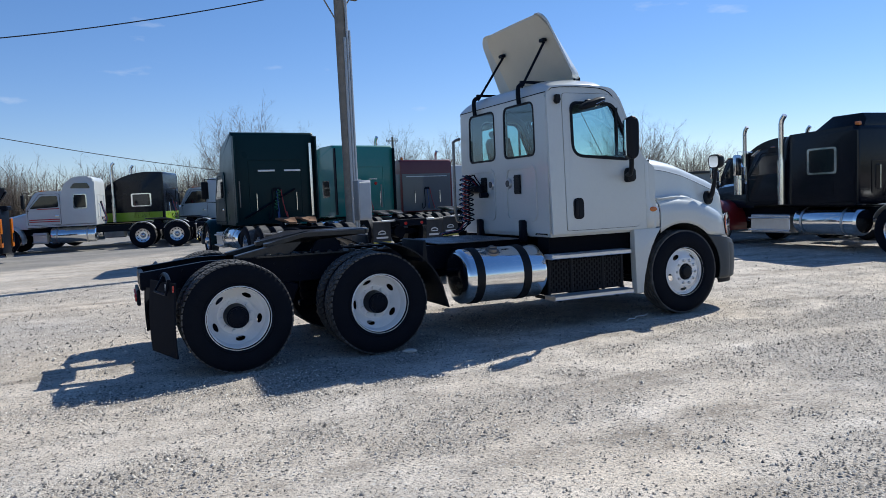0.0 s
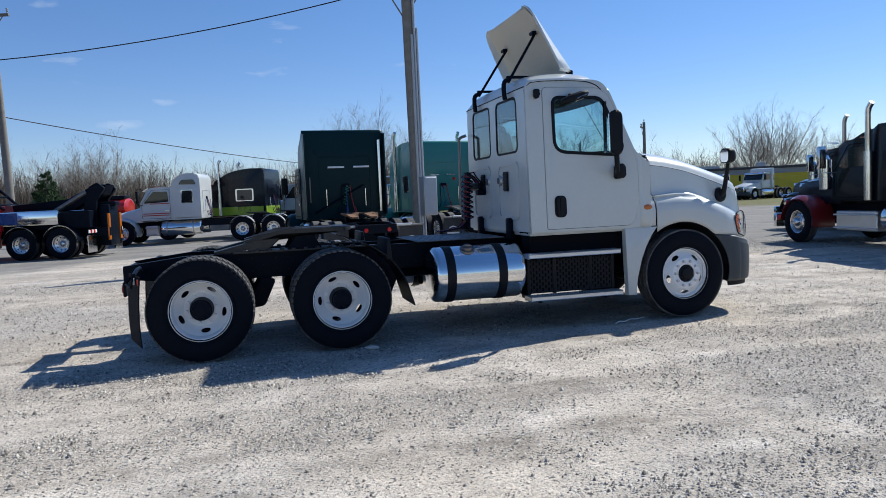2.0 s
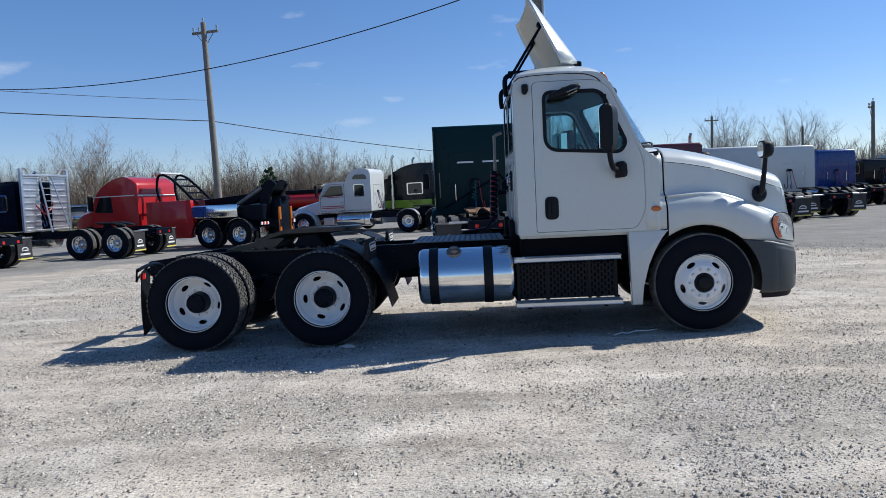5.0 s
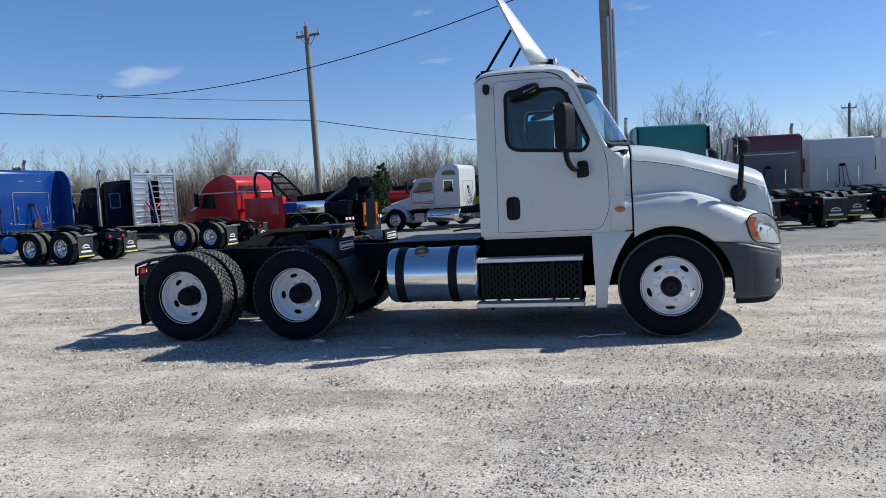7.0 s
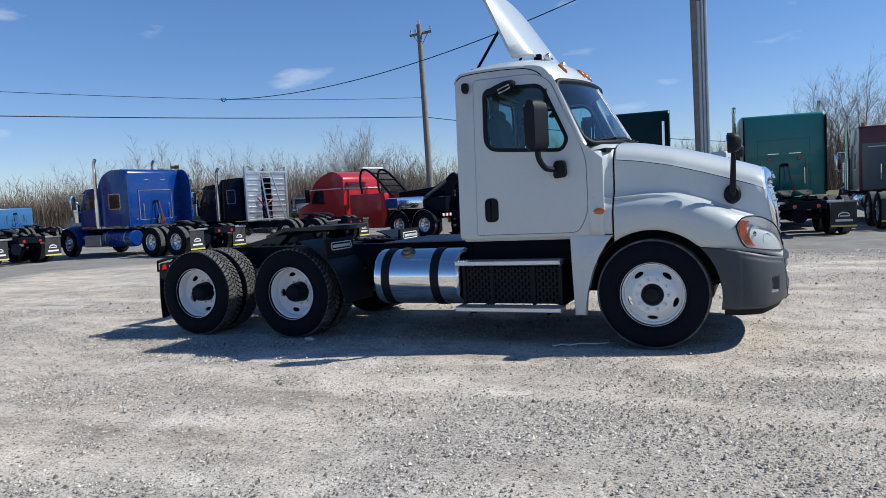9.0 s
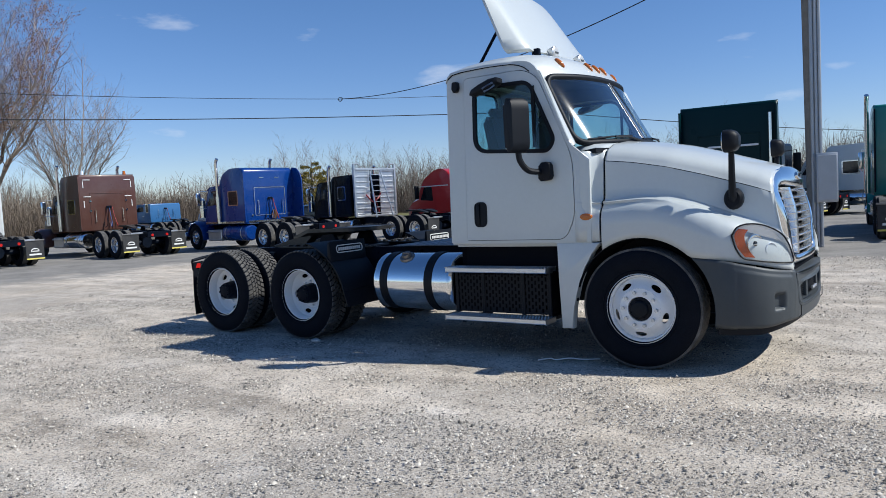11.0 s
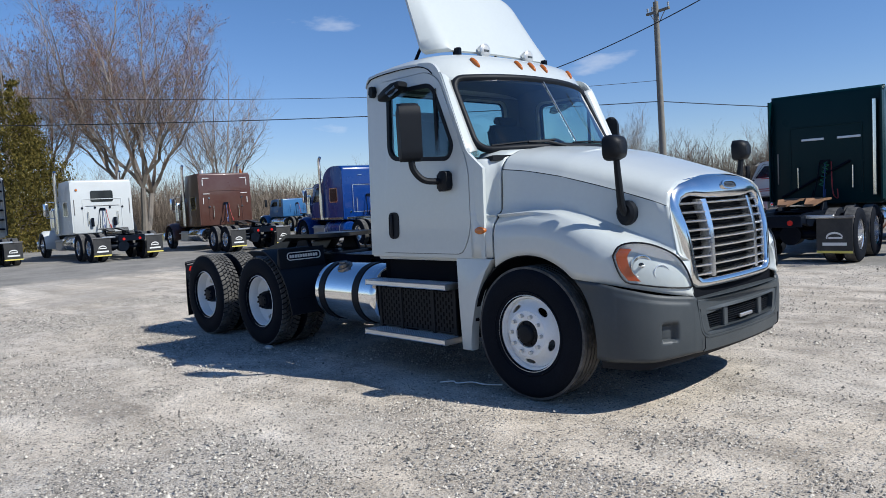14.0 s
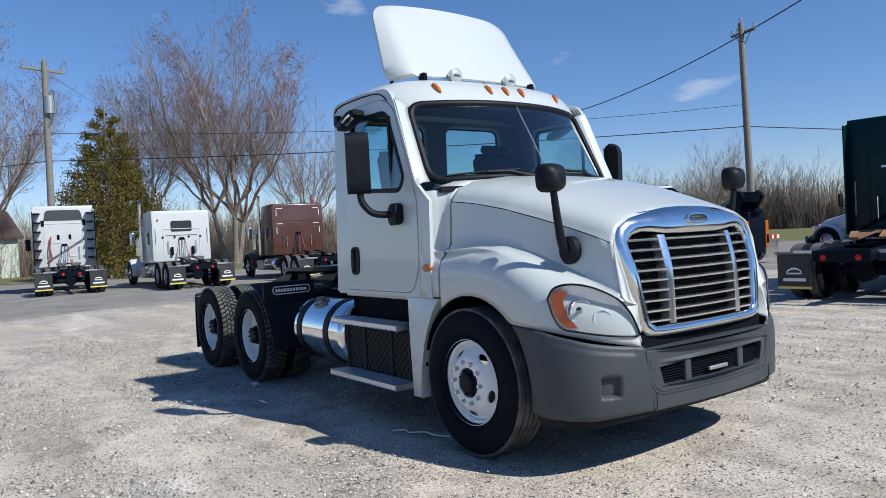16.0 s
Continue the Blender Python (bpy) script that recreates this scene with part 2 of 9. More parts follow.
def curve_pts(pts, n=6):
    """A smooth line through the points (Catmull-Rom)."""
    P = [Vector(p) for p in pts]
    P = [P[0] * 2 - P[1]] + P + [P[-1] * 2 - P[-2]]
    out = []
    for i in range(1, len(P) - 2):
        for k in range(n):
            t = k / n
            out.append(0.5 * (2 * P[i] + (P[i + 1] - P[i - 1]) * t + (2 * P[i - 1] - 5 * P[i] + 4 * P[i + 1] - P[i + 2]) * t * t + (3 * P[i] - P[i - 1] - 3 * P[i + 1] + P[i + 2]) * t ** 3))
    return out + [P[-2]]


def lathe(bm, prof, n=32, close=False):
    """Turn (radius, along y) about the y axis."""
    rs = [[bm.verts.new((r * math.cos(2 * math.pi * i / n), y, r * math.sin(2 * math.pi * i / n))) for i in range(n)] for r, y in prof]
    for a, b in zip(rs, rs[1:]):
        skin(bm, a, b)
    if close:
        skin(bm, rs[-1], rs[0])
    return bm


def rpoly(pts, r=0.05, n=5):
    """A polygon with rounded corners; r: one radius, or one for each corner."""
    out, N = [], len(pts)
    for i, p in enumerate(pts):
        p, a, b = Vector(p), Vector(pts[i - 1]), Vector(pts[(i + 1) % N])
        rr = r[i] if isinstance(r, (list, tuple)) else r
        u, v = (a - p), (b - p)
        rr = min(rr, u.length * 0.48, v.length * 0.48)
        if rr < 1e-4:
            out.append(p)
            continue
        s, e = p + u.normalized() * rr, p + v.normalized() * rr
        for k in range(n + 1):
            t = k / n
            out.append(s * (1 - t) ** 2 + p * 2 * t * (1 - t) + e * t * t)
    return out


def prism(bm, pts, y0, y1, bev=0.0, seg=2, side=None):
    """Extrude an x-z outline from y0 to y1. side(x, z, y): an optional shift of y."""
    f = side or (lambda x, z, y: y)
    a = ring(bm, [(p[0], f(p[0], p[1], y0), p[1]) for p in pts])
    b = ring(bm, [(p[0], f(p[0], p[1], y1), p[1]) for p in pts])
    skin(bm, a, b)
    fa, fb = bm.faces.new(a), bm.faces.new(b)
    if bev:
        es = list(fa.edges) + list(fb.edges)
        bmesh.ops.bevel(bm, geom=es, offset=bev, segments=seg, affect="EDGES", profile=0.5)
    return bm


def sheet(bm, outer, holes, fn, thick):
    """A plate with holes: 2D outlines mapped into space by fn, with thickness as a vector."""
    from mathutils.geometry import tessellate_polygon
    loops = [[Vector((p[0], p[1], 0)) for p in lp] for lp in [outer] + list(holes)]
    flat = [p for lp in loops for p in lp]
    tris = tessellate_polygon(loops)
    th = Vector(thick)
    A = [bm.verts.new(fn(p.x, p.y)) for p in flat]
    B = [bm.verts.new(Vector(fn(p.x, p.y)) + th) for p in flat]
    for t in tris:
        if len(set(t)) == 3:
            try:
                bm.faces.new([A[i] for i in t])
                bm.faces.new([B[i] for i in reversed(t)])
            except ValueError:
                pass
    k = 0
    for lp in loops:
        n = len(lp)
        skin(bm, A[k:k + n], B[k:k + n])
        k += n
    return bm


def grid(bm, us, vs, fn, skip=None, thick=None):
    """A curved sheet over two lists of parameters, with optional holes and thickness."""
    V = [[bm.verts.new(fn(u, v)) for v in vs] for u in us]
    W = [[bm.verts.new(V[i][j].co + Vector(thick)) for j in range(len(vs))] for i in range(len(us))] if thick else None
    live = lambda i, j: 0 <= i < len(us) - 1 and 0 <= j < len(vs) - 1 and not (skip and skip((us[i] + us[i + 1]) / 2, (vs[j] + vs[j + 1]) / 2))
    for i in range(len(us) - 1):
        for j in range(len(vs) - 1):
            if not live(i, j):
                continue
            bm.faces.new((V[i][j], V[i + 1][j], V[i + 1][j + 1], V[i][j + 1]))
            if W:
                bm.faces.new((W[i][j], W[i][j + 1], W[i + 1][j + 1], W[i + 1][j]))
                for di, dj, p, q in ((-1, 0, (i, j), (i, j + 1)), (1, 0, (i + 1, j), (i + 1, j + 1)), (0, -1, (i, j), (i + 1, j)), (0, 1, (i, j + 1), (i + 1, j + 1))):
                    if not live(i + di, j + dj):
                        bm.faces.new((V[p[0]][p[1]], V[q[0]][q[1]], W[q[0]][q[1]], W[p[0]][p[1]]))
    bmesh.ops.delete(bm, geom=[v for v in bm.verts if not v.link_faces], context="VERTS")
    return bm


def lin(a, b, n):
    return [a + (b - a) * i / (n - 1) for i in range(n)]


def interp(x, table):
    """Piecewise smooth value from (x, value) pairs."""
    if x <= table[0][0]:
        return table[0][1]
    for (x0, a), (x1, b) in zip(table, table[1:]):
        if x <= x1:
            t = (x - x0) / (x1 - x0)
            return a + (b - a) * t
    return table[-1][1]


def smooth_interp(x, table, w=0.06):
    return sum(interp(x + d * w, table) * k for d, k in ((-1, 0.2), (-0.5, 0.2), (0, 0.2), (0.5, 0.2), (1, 0.2)))


# ---- ground ----
def ground_material():
    """Crushed stone and stone dust with wheel tracks, turning into old grey asphalt beyond the yard and into spring grass far off."""
    m = bpy.data.materials.new("crushed_stone_yard")
    m.use_nodes = True
    n, l = m.node_tree.nodes, m.node_tree.links
    p = n["Principled BSDF"]
    co = n.new("ShaderNodeTexCoord")

    def noise_tex(scale, detail=4, rough=0.55, vec=None):
        t = n.new("ShaderNodeTexNoise")
        t.inputs["Scale"].default_value, t.inputs["Detail"].default_value, t.inputs["Roughness"].default_value = scale, detail, rough
        l.new(vec or co.outputs["Object"], t.inputs["Vector"])
        return t.outputs["Fac"]

    def ramp(fac, *stops):
        r = n.new("ShaderNodeValToRGB")
        e = r.color_ramp.elements
        while len(e) < len(stops):
            e.new(0.5)
        for k, (pos, c) in zip(e, stops):
            k.position, k.color = pos, (*c, 1) if isinstance(c, tuple) else (c, c, c, 1)
        l.new(fac, r.inputs["Fac"])
        return r.outputs["Color"]

    def mix(fac, a, b, kind="MIX"):
        x = n.new("ShaderNodeMixRGB")
        x.blend_type = kind
        for s, v in ((0, fac), (1, a), (2, b)):
            if isinstance(v, (int, float)):
                x.inputs[s].default_value = v if s == 0 else (v, v, v, 1)
            elif isinstance(v, tuple):
                x.inputs[s].default_value = (*v, 1)
            else:
                l.new(v, x.inputs[s])
        return x.outputs[0]

    tracks = n.new("ShaderNodeMapping")
    tracks.inputs["Rotation"].default_value = (0, 0, radians(14))
    tracks.inputs["Scale"].default_value = (0.16, 1.0, 1.0)
    l.new(co.outputs["Object"], tracks.inputs["Vector"])
    streak = noise_tex(1.5, 6, 0.6, tracks.outputs[0])
    patch = noise_tex(0.33, 5, 0.6)
    grain = noise_tex(55, 4, 0.7)
    speck = noise_tex(160, 2, 0.6)
    st = n.new("ShaderNodeTexVoronoi")
    st.inputs["Scale"].default_value = 62
    l.new(co.outputs["Object"], st.inputs["Vector"])
    stb = n.new("ShaderNodeTexVoronoi")
    stb.inputs["Scale"].default_value = 38
    l.new(co.outputs["Object"], stb.inputs["Vector"])
    at = n.new("ShaderNodeAttribute")
    at.attribute_name = "loose_stone"
    wob = mix(0.35, at.outputs["Fac"], noise_tex(6, 5, 0.7))
    loose = ramp(wob, (0.44, 0.0), (0.62, 0.85))
    dust = ramp(mix(0.5, streak, noise_tex(2.2, 7, 0.65)), (0.38, (0.30, 0.265, 0.22)), (0.5, (0.56, 0.50, 0.425)), (0.62, (0.745, 0.675, 0.585)))
    chips = mix(st.outputs["Distance"], (0.64, 0.58, 0.51), (0.24, 0.22, 0.195))
    stones = mix(0.5, chips, ramp(st.outputs["Color"], (0.0, 0.25), (0.6, 0.50), (1.0, 0.68)))
    stones = mix(1.0, stones, (0.93, 0.875, 0.795), "MULTIPLY")
    g = mix(loose, dust, stones)
    g = mix(0.55, g, ramp(grain, (0.34, 0.45), (0.48, 1.0), (0.72, 1.2)), "MULTIPLY")
    g = mix(0.5, g, ramp(speck, (0.38, 0.25), (0.48, 1.0), (0.64, 1.3)), "MULTIPLY")

    def chip(scale, reach, share, dark, light):
        """Single stones trodden into the dust: round spots in a share of the cells of a given size, each of its own grey."""
        v = n.new("ShaderNodeTexVoronoi")
        v.inputs["Scale"].default_value = scale
        l.new(co.outputs["Object"], v.inputs["Vector"])
        sp = n.new("ShaderNodeSeparateColor")
        l.new(v.outputs["Color"], sp.inputs[0])
        there = ramp(sp.outputs[0], (1 - share - 0.01, 0.0), (1 - share, 1.0))
        spot = ramp(v.outputs["Distance"], (reach, 1.0), (reach + 0.08, 0.0))
        return mix(1.0, there, spot, "MULTIPLY"), ramp(sp.outputs[1], (0.0, dark), (0.55, tuple(0.5 * (a + b) for a, b in zip(dark, light))), (1.0, light))
    for scale, reach, share in ((95, 0.36, 0.5), (38, 0.30, 0.34), (20, 0.24, 0.16)):
        f, c = chip(scale, reach, share, (0.045, 0.045, 0.05), (0.62, 0.59, 0.54))
        g = mix(f, g, c)
    warm = ramp(patch, (0.35, (0.97, 0.97, 0.98)), (0.65, (1.06, 1.0, 0.92)))
    g = mix(0.8, g, warm, "MULTIPLY")
    # old asphalt beyond the stone yard: past a slanting line, at the far side, and under the row of tractors, with ragged edges
    sep = n.new("ShaderNodeSeparateXYZ")
    l.new(co.outputs["Object"], sep.inputs[0])

    def calc(kind, a, b):
        q = n.new("ShaderNodeMath")
        q.operation = kind
        for i, v in enumerate((a, b)):
            if isinstance(v, (int, float)):
                q.inputs[i].default_value = v
            else:
                l.new(v, q.inputs[i])
        return q.outputs[0]
    X, Y = sep.outputs["X"], sep.outputs["Y"]
    slant = calc("SUBTRACT", calc("SUBTRACT", Y, X), 24.0)
    side = calc("SUBTRACT", -17.0, X)
    row = calc("MINIMUM", calc("ADD", X, 4.5), calc("ADD", calc("SUBTRACT", Y, 8.3), calc("MULTIPLY", calc("MAXIMUM", calc("SUBTRACT", X, 2.0), 0.0), 0.5)))
    reach = calc("ADD", calc("MAXIMUM", calc("MAXIMUM", slant, side), row), calc("MULTIPLY", calc("SUBTRACT", noise_tex(0.5, 7, 0.65), 0.5), 7.0))
    near = n.new("ShaderNodeMapRange")
    near.inputs["From Min"].default_value, near.inputs["From Max"].default_value = -0.6, 1.0
    l.new(reach, near.inputs["Value"])
    asph = ramp(noise_tex(0.8, 8, 0.7), (0.3, (0.18, 0.17, 0.155)), (0.7, (0.32, 0.30, 0.272)))
    asph = mix(0.6, asph, ramp(grain, (0.3, 0.6), (0.7, 1.3)), "MULTIPLY")
    g = mix(near.outputs[0], g, asph)
    # dry spring grass far away
    far = n.new("ShaderNodeVectorMath")
    far.operation = "LENGTH"
    l.new(co.outputs["Object"], far.inputs[0])
    fr = n.new("ShaderNodeMapRange")
    fr.inputs["From Min"].default_value, fr.inputs["From Max"].default_value = 46, 52
    wob2 = n.new("ShaderNodeMath")
    wob2.operation = "MULTIPLY_ADD"
    wob2.inputs[1].default_value = 9.0
    l.new(noise_tex(0.12, 4), wob2.inputs[0])
    l.new(far.outputs["Value"], wob2.inputs[2])
    l.new(wob2.outputs[0], fr.inputs["Value"])
    grass = ramp(noise_tex(0.6, 6, 0.7), (0.3, (0.10, 0.115, 0.035)), (0.7, (0.20, 0.17, 0.085)))
    g = mix(fr.outputs[0], g, grass)
    l.new(g, p.inputs["Base Color"])
    p.inputs["Roughness"].default_value = 0.95
    p.inputs["Specular IOR Level"].default_value = 0.2
    b1, b2, b3 = n.new("ShaderNodeBump"), n.new("ShaderNodeBump"), n.new("ShaderNodeBump")
    b1.inputs["Strength"].default_value, b1.inputs["Distance"].default_value = 0.5, 0.03
    b2.inputs["Strength"].default_value, b2.inputs["Distance"].default_value = 0.5, 0.008
    b3.inputs["Strength"].default_value, b3.inputs["Distance"].default_value = 0.5, 0.008
    l.new(streak, b1.inputs["Height"])
    l.new(grain, b2.inputs["Height"])
    l.new(b1.outputs[0], b2.inputs["Normal"])
    inv = n.new("ShaderNodeMath")
    inv.operation, inv.inputs[0].default_value = "SUBTRACT", 1.0
    l.new(stb.outputs["Distance"], inv.inputs[1])
    l.new(inv.outputs[0], b3.inputs["Height"])
    l.new(b2.outputs[0], b3.inputs["Normal"])
    l.new(b3.outputs[0], p.inputs["Normal"])
    return m


NOISE_TABLE = np.random.default_rng(5).random((128, 128))


def value_noise(x, y):
    """Smooth lattice noise between 0 and 1, for arrays."""
    i, j = np.floor(x).astype(int), np.floor(y).astype(int)
    u, v = x - i, y - j
    u, v = u * u * (3 - 2 * u), v * v * (3 - 2 * v)
    T = NOISE_TABLE
    g = lambda a, b: T[a % 128, b % 128]
    return (g(i, j) * (1 - u) + g(i + 1, j) * u) * (1 - v) + (g(i, j + 1) * (1 - u) + g(i + 1, j + 1) * u) * v


# wheel tracks pressed clean of loose stone
TRACKS = [[(-1.0, -5.7), (-1.55, -4.75), (-2.1, -3.7), (-2.55, -2.5), (-2.85, -1.6), (-3.1, 0.5)],
          [(-1.9, -4.6), (-2.6, -3.54), (-3.6, -2.5), (-4.05, -1.8), (-4.9, -0.4)],
          [(-7.5, -4.6), (-3.5, -4.2), (0.5, -4.5), (5.0, -5.2)],
          [(-7.5, -2.9), (-3.5, -2.6), (0.5, -2.9), (5.0, -3.6)],
          [(1.5, -1.8), (3.5, 0.5), (5.0, 3.0), (6.0, 6.0)]]


def loose_stone(x, y):
    """How much loose stone lies at a place: drifts that follow the wheel tracks."""
    x, y = np.asarray(x, float), np.asarray(y, float)
    wx, wy = x + 1.2 * value_noise(x * 0.6, y * 0.6), y + 0.8 * value_noise(x * 0.7 + 40, y * 0.7)
    c, s = math.cos(0.2), math.sin(0.2)
    a, b = wx * c + wy * s, wy * c - wx * s
    track = np.zeros_like(x)
    for way in TRACKS:
        for (x0, y0), (x1, y1) in zip(way, way[1:]):
            t = np.clip(((x - x0) * (x1 - x0) + (y - y0) * (y1 - y0)) / ((x1 - x0) ** 2 + (y1 - y0) ** 2), 0, 1)
            d = np.hypot(x - x0 - t * (x1 - x0), y - y0 - t * (y1 - y0))
            track = np.maximum(track, np.exp(-(d / 0.16) ** 2))
    grey = np.clip((x + 2.6) / 2.4, 0, 1) * np.clip((5.5 - x) / 2.5, 0, 1) * np.clip((-0.9 - y) / 1.2, 0, 1)
    return 0.08 * grey - 0.20 * track + 0.45 * value_noise(a * 0.30 + 9, b * 0.95) + 0.30 * value_noise(a * 0.9, b * 2.2 + 31) + 0.25 * value_noise(x * 3.1 + 7, y * 4.3)


def build_ground():
    """One sheet to the horizon, fine and slightly rutted in the yard, coarse far off."""
    bm = BM()
    xs = [-3000, -800, -250, -120, -70, -45, -32, -24, -18, -15] + lin(-13, 11, 151) + [13, 15, 18, 24, 32, 45, 70, 120, 250, 800, 3000]
    ys = [-3000, -800, -250, -100, -50, -30, -20, -15, -12, -10, -8] + lin(-6.5, 3.5, 91) + lin(4, 12, 17) + [14, 17, 22, 30, 42, 60, 90, 150, 300, 900, 3000]

    def z(x, y):
        k = max(0.0, 1 - max(abs(x + 2) / 14, abs(y + 2) / 12))
        return (noise.noise((x * 0.35, y * 0.9, 0)) * 0.014 + noise.noise((x * 1.3, y * 1.9, 3)) * 0.009 + noise.noise((x * 3.5, y * 4.5, 7)) * 0.005) * min(1, k * 3) - 0.008
    grid(bm, xs, ys, lambda x, y: (x, y, z(x, y)))
    me = finish("ground", bm, ground_material(), 60)
    co = np.empty(len(me.vertices) * 3)
    me.vertices.foreach_get("co", co)
    co = co.reshape(-1, 3)
    me.attributes.new("loose_stone", "FLOAT", "POINT").data.foreach_set("value", loose_stone(co[:, 0], co[:, 1]))
    ob = new("ground", me)
    return tagged(ob, "pale crushed stone yard with wheel tracks and grey asphalt beyond", "ground", kind="structure")


def build_pebbles():
    """Loose chips of stone in drifts over the yard."""
    rng = np.random.default_rng(7)
    xa, ya = rng.uniform(-11, 7.5, 420000), rng.uniform(-6.0, 0.4, 420000)
    xb, yb = rng.uniform(-12, 11, 100000), rng.uniform(0.4, 9.0, 100000)
    x, y = np.concatenate([xa, xb]), np.concatenate([ya, yb])
    m = loose_stone(x, y)
    keep = rng.random(len(x)) < np.clip((m - 0.36) / 0.28, 0.30, 1.0) * 0.60
    x, y, m = x[keep], y[keep], m[keep]
    N = len(x)
    s = rng.gamma(1.9, 0.0019, N) * (0.85 + 0.2 * (m > 0.5)) + 0.0026
    s = np.minimum(s, 0.019) * np.where(y > 0.4, 1.5, 1.0)
    octa = np.array([(1, 0, 0), (0, 1, 0), (-1, 0, 0), (0, -1, 0), (0, 0, 1.0), (0, 0, -0.6)], float)
    tri = np.array([(0, 1, 4), (1, 2, 4), (2, 3, 4), (3, 0, 4)])
    a = rng.uniform(0, 6.28, N)
    c, sn = np.cos(a), np.sin(a)
    v = octa[None] * s[:, None, None] * rng.uniform(0.55, 1.25, (N, 6, 3))
    v = v[:, :5]
    vx = v[..., 0] * c[:, None] - v[..., 1] * sn[:, None] + x[:, None]
    vy = v[..., 0] * sn[:, None] + v[..., 1] * c[:, None] + y[:, None]
    vz = v[..., 2] + (s * 0.12)[:, None]
    vz[:, :4] -= (s * 0.2)[:, None] * rng.random((N, 4))
    verts = np.stack([vx, vy, vz], -1).reshape(-1, 3)
    faces = (tri[None] + (np.arange(N) * 5)[:, None, None]).reshape(-1, 3)
    me = bpy.data.meshes.new("loose_stones")
    F = len(faces)
    me.vertices.add(len(verts))
    me.vertices.foreach_set("co", verts.ravel())
    me.loops.add(F * 3)
    me.loops.foreach_set("vertex_index", faces.ravel().astype(np.int32))
    me.polygons.add(F)
    me.polygons.foreach_set("loop_start", np.arange(F, dtype=np.int32) * 3)
    me.update(calc_edges=True)
    mt = bpy.data.materials.new("stone_chips")
    mt.use_nodes = True
    n, l = mt.node_tree.nodes, mt.node_tree.links
    geo, r = n.new("ShaderNodeNewGeometry"), n.new("ShaderNodeValToRGB")
    e = r.color_ramp.elements
    e[0].color, e[1].color = (0.085, 0.078, 0.07, 1), (0.74, 0.675, 0.58, 1)
    e.new(0.5).color = (0.32, 0.295, 0.26, 1)
    l.new(geo.outputs["Random Per Island"], r.inputs["Fac"])
    l.new(r.outputs["Color"], n["Principled BSDF"].inputs["Base Color"])
    n["Principled BSDF"].inputs["Roughness"].default_value = 0.9
    me.materials.append(mt)
    tagged(new("loose_stones", me), "small loose grey stone chips strewn on the yard", "gravel", kind="stuff")


build_ground()
build_pebbles()


# ---- wheels ----
def tyre_mesh(R=0.515, W=0.27, n=48, lugs=True, ribs=False):
    """A truck tyre about the y axis, centred on y = 0, with bulged walls and a real tread."""
    bm = BM()
    h = W / 2
    prof = [(0.285, -h * 0.72), (0.30, -h * 0.86), (0.345, -h * 0.98), (0.40, -h * 1.02), (0.45, -h * 0.98), (R - 0.035, -h * 0.90), (R - 0.018, -h * 0.80)]
    full = prof + [(r, -y) for r, y in reversed(prof)]
    lathe(bm, full, n)
    for s in (-1, 1):
        lathe(bm, [(0.318, s * h * 0.93), (0.324, s * (h * 0.975 + 0.003)), (0.330, s * h * 0.955)], n)
    me = finish("tyre", bm, RUBBER, 50)
    bm = BM()
    if ribs:
        edges = [-0.80, -0.52, -0.46, -0.17, -0.11, 0.11, 0.17, 0.46, 0.52, 0.80]
        for a, b in zip(edges[::2], edges[1::2]):
            lathe(bm, [(R - 0.02, a * h), (R, a * h + 0.003), (R, b * h - 0.003), (R - 0.02, b * h)], n)
    elif lugs:
        rows = [(-0.86, -0.50, 0.0), (-0.44, -0.17, 0.5), (-0.11, 0.11, 0.25), (0.17, 0.44, 0.0), (0.50, 0.86, 0.5)]
        K = 54
        for a, b, ph in rows:
            for i in range(K):
                t0 = (i + ph) * 2 * math.pi / K
                t1 = t0 + 2 * math.pi / K * 0.70
                sk = 0.035 * (1 if a < 0 else -1) if abs(a + b) > 0.3 else 0.03
                lo, hi = R - 0.02, R
                p = lambda r, t, y: (r * math.cos(t), y * h, r * math.sin(t))
                q = [(t0, a), (t1, a), (t1 + sk, b), (t0 + sk, b)]
                A, B = ring(bm, [p(lo, t, y) for t, y in q]), ring(bm, [p(hi if abs(y) < 0.6 else hi - 0.006, t, y) for t, y in q])
                skin(bm, A, B)
                bm.faces.new(B)
    else:
        lathe(bm, [(R - 0.02, -h * 0.8), (R, -h * 0.76), (R, h * 0.76), (R - 0.02, h * 0.8)], n)
    return me, finish("tread", bm, TREAD, 30)


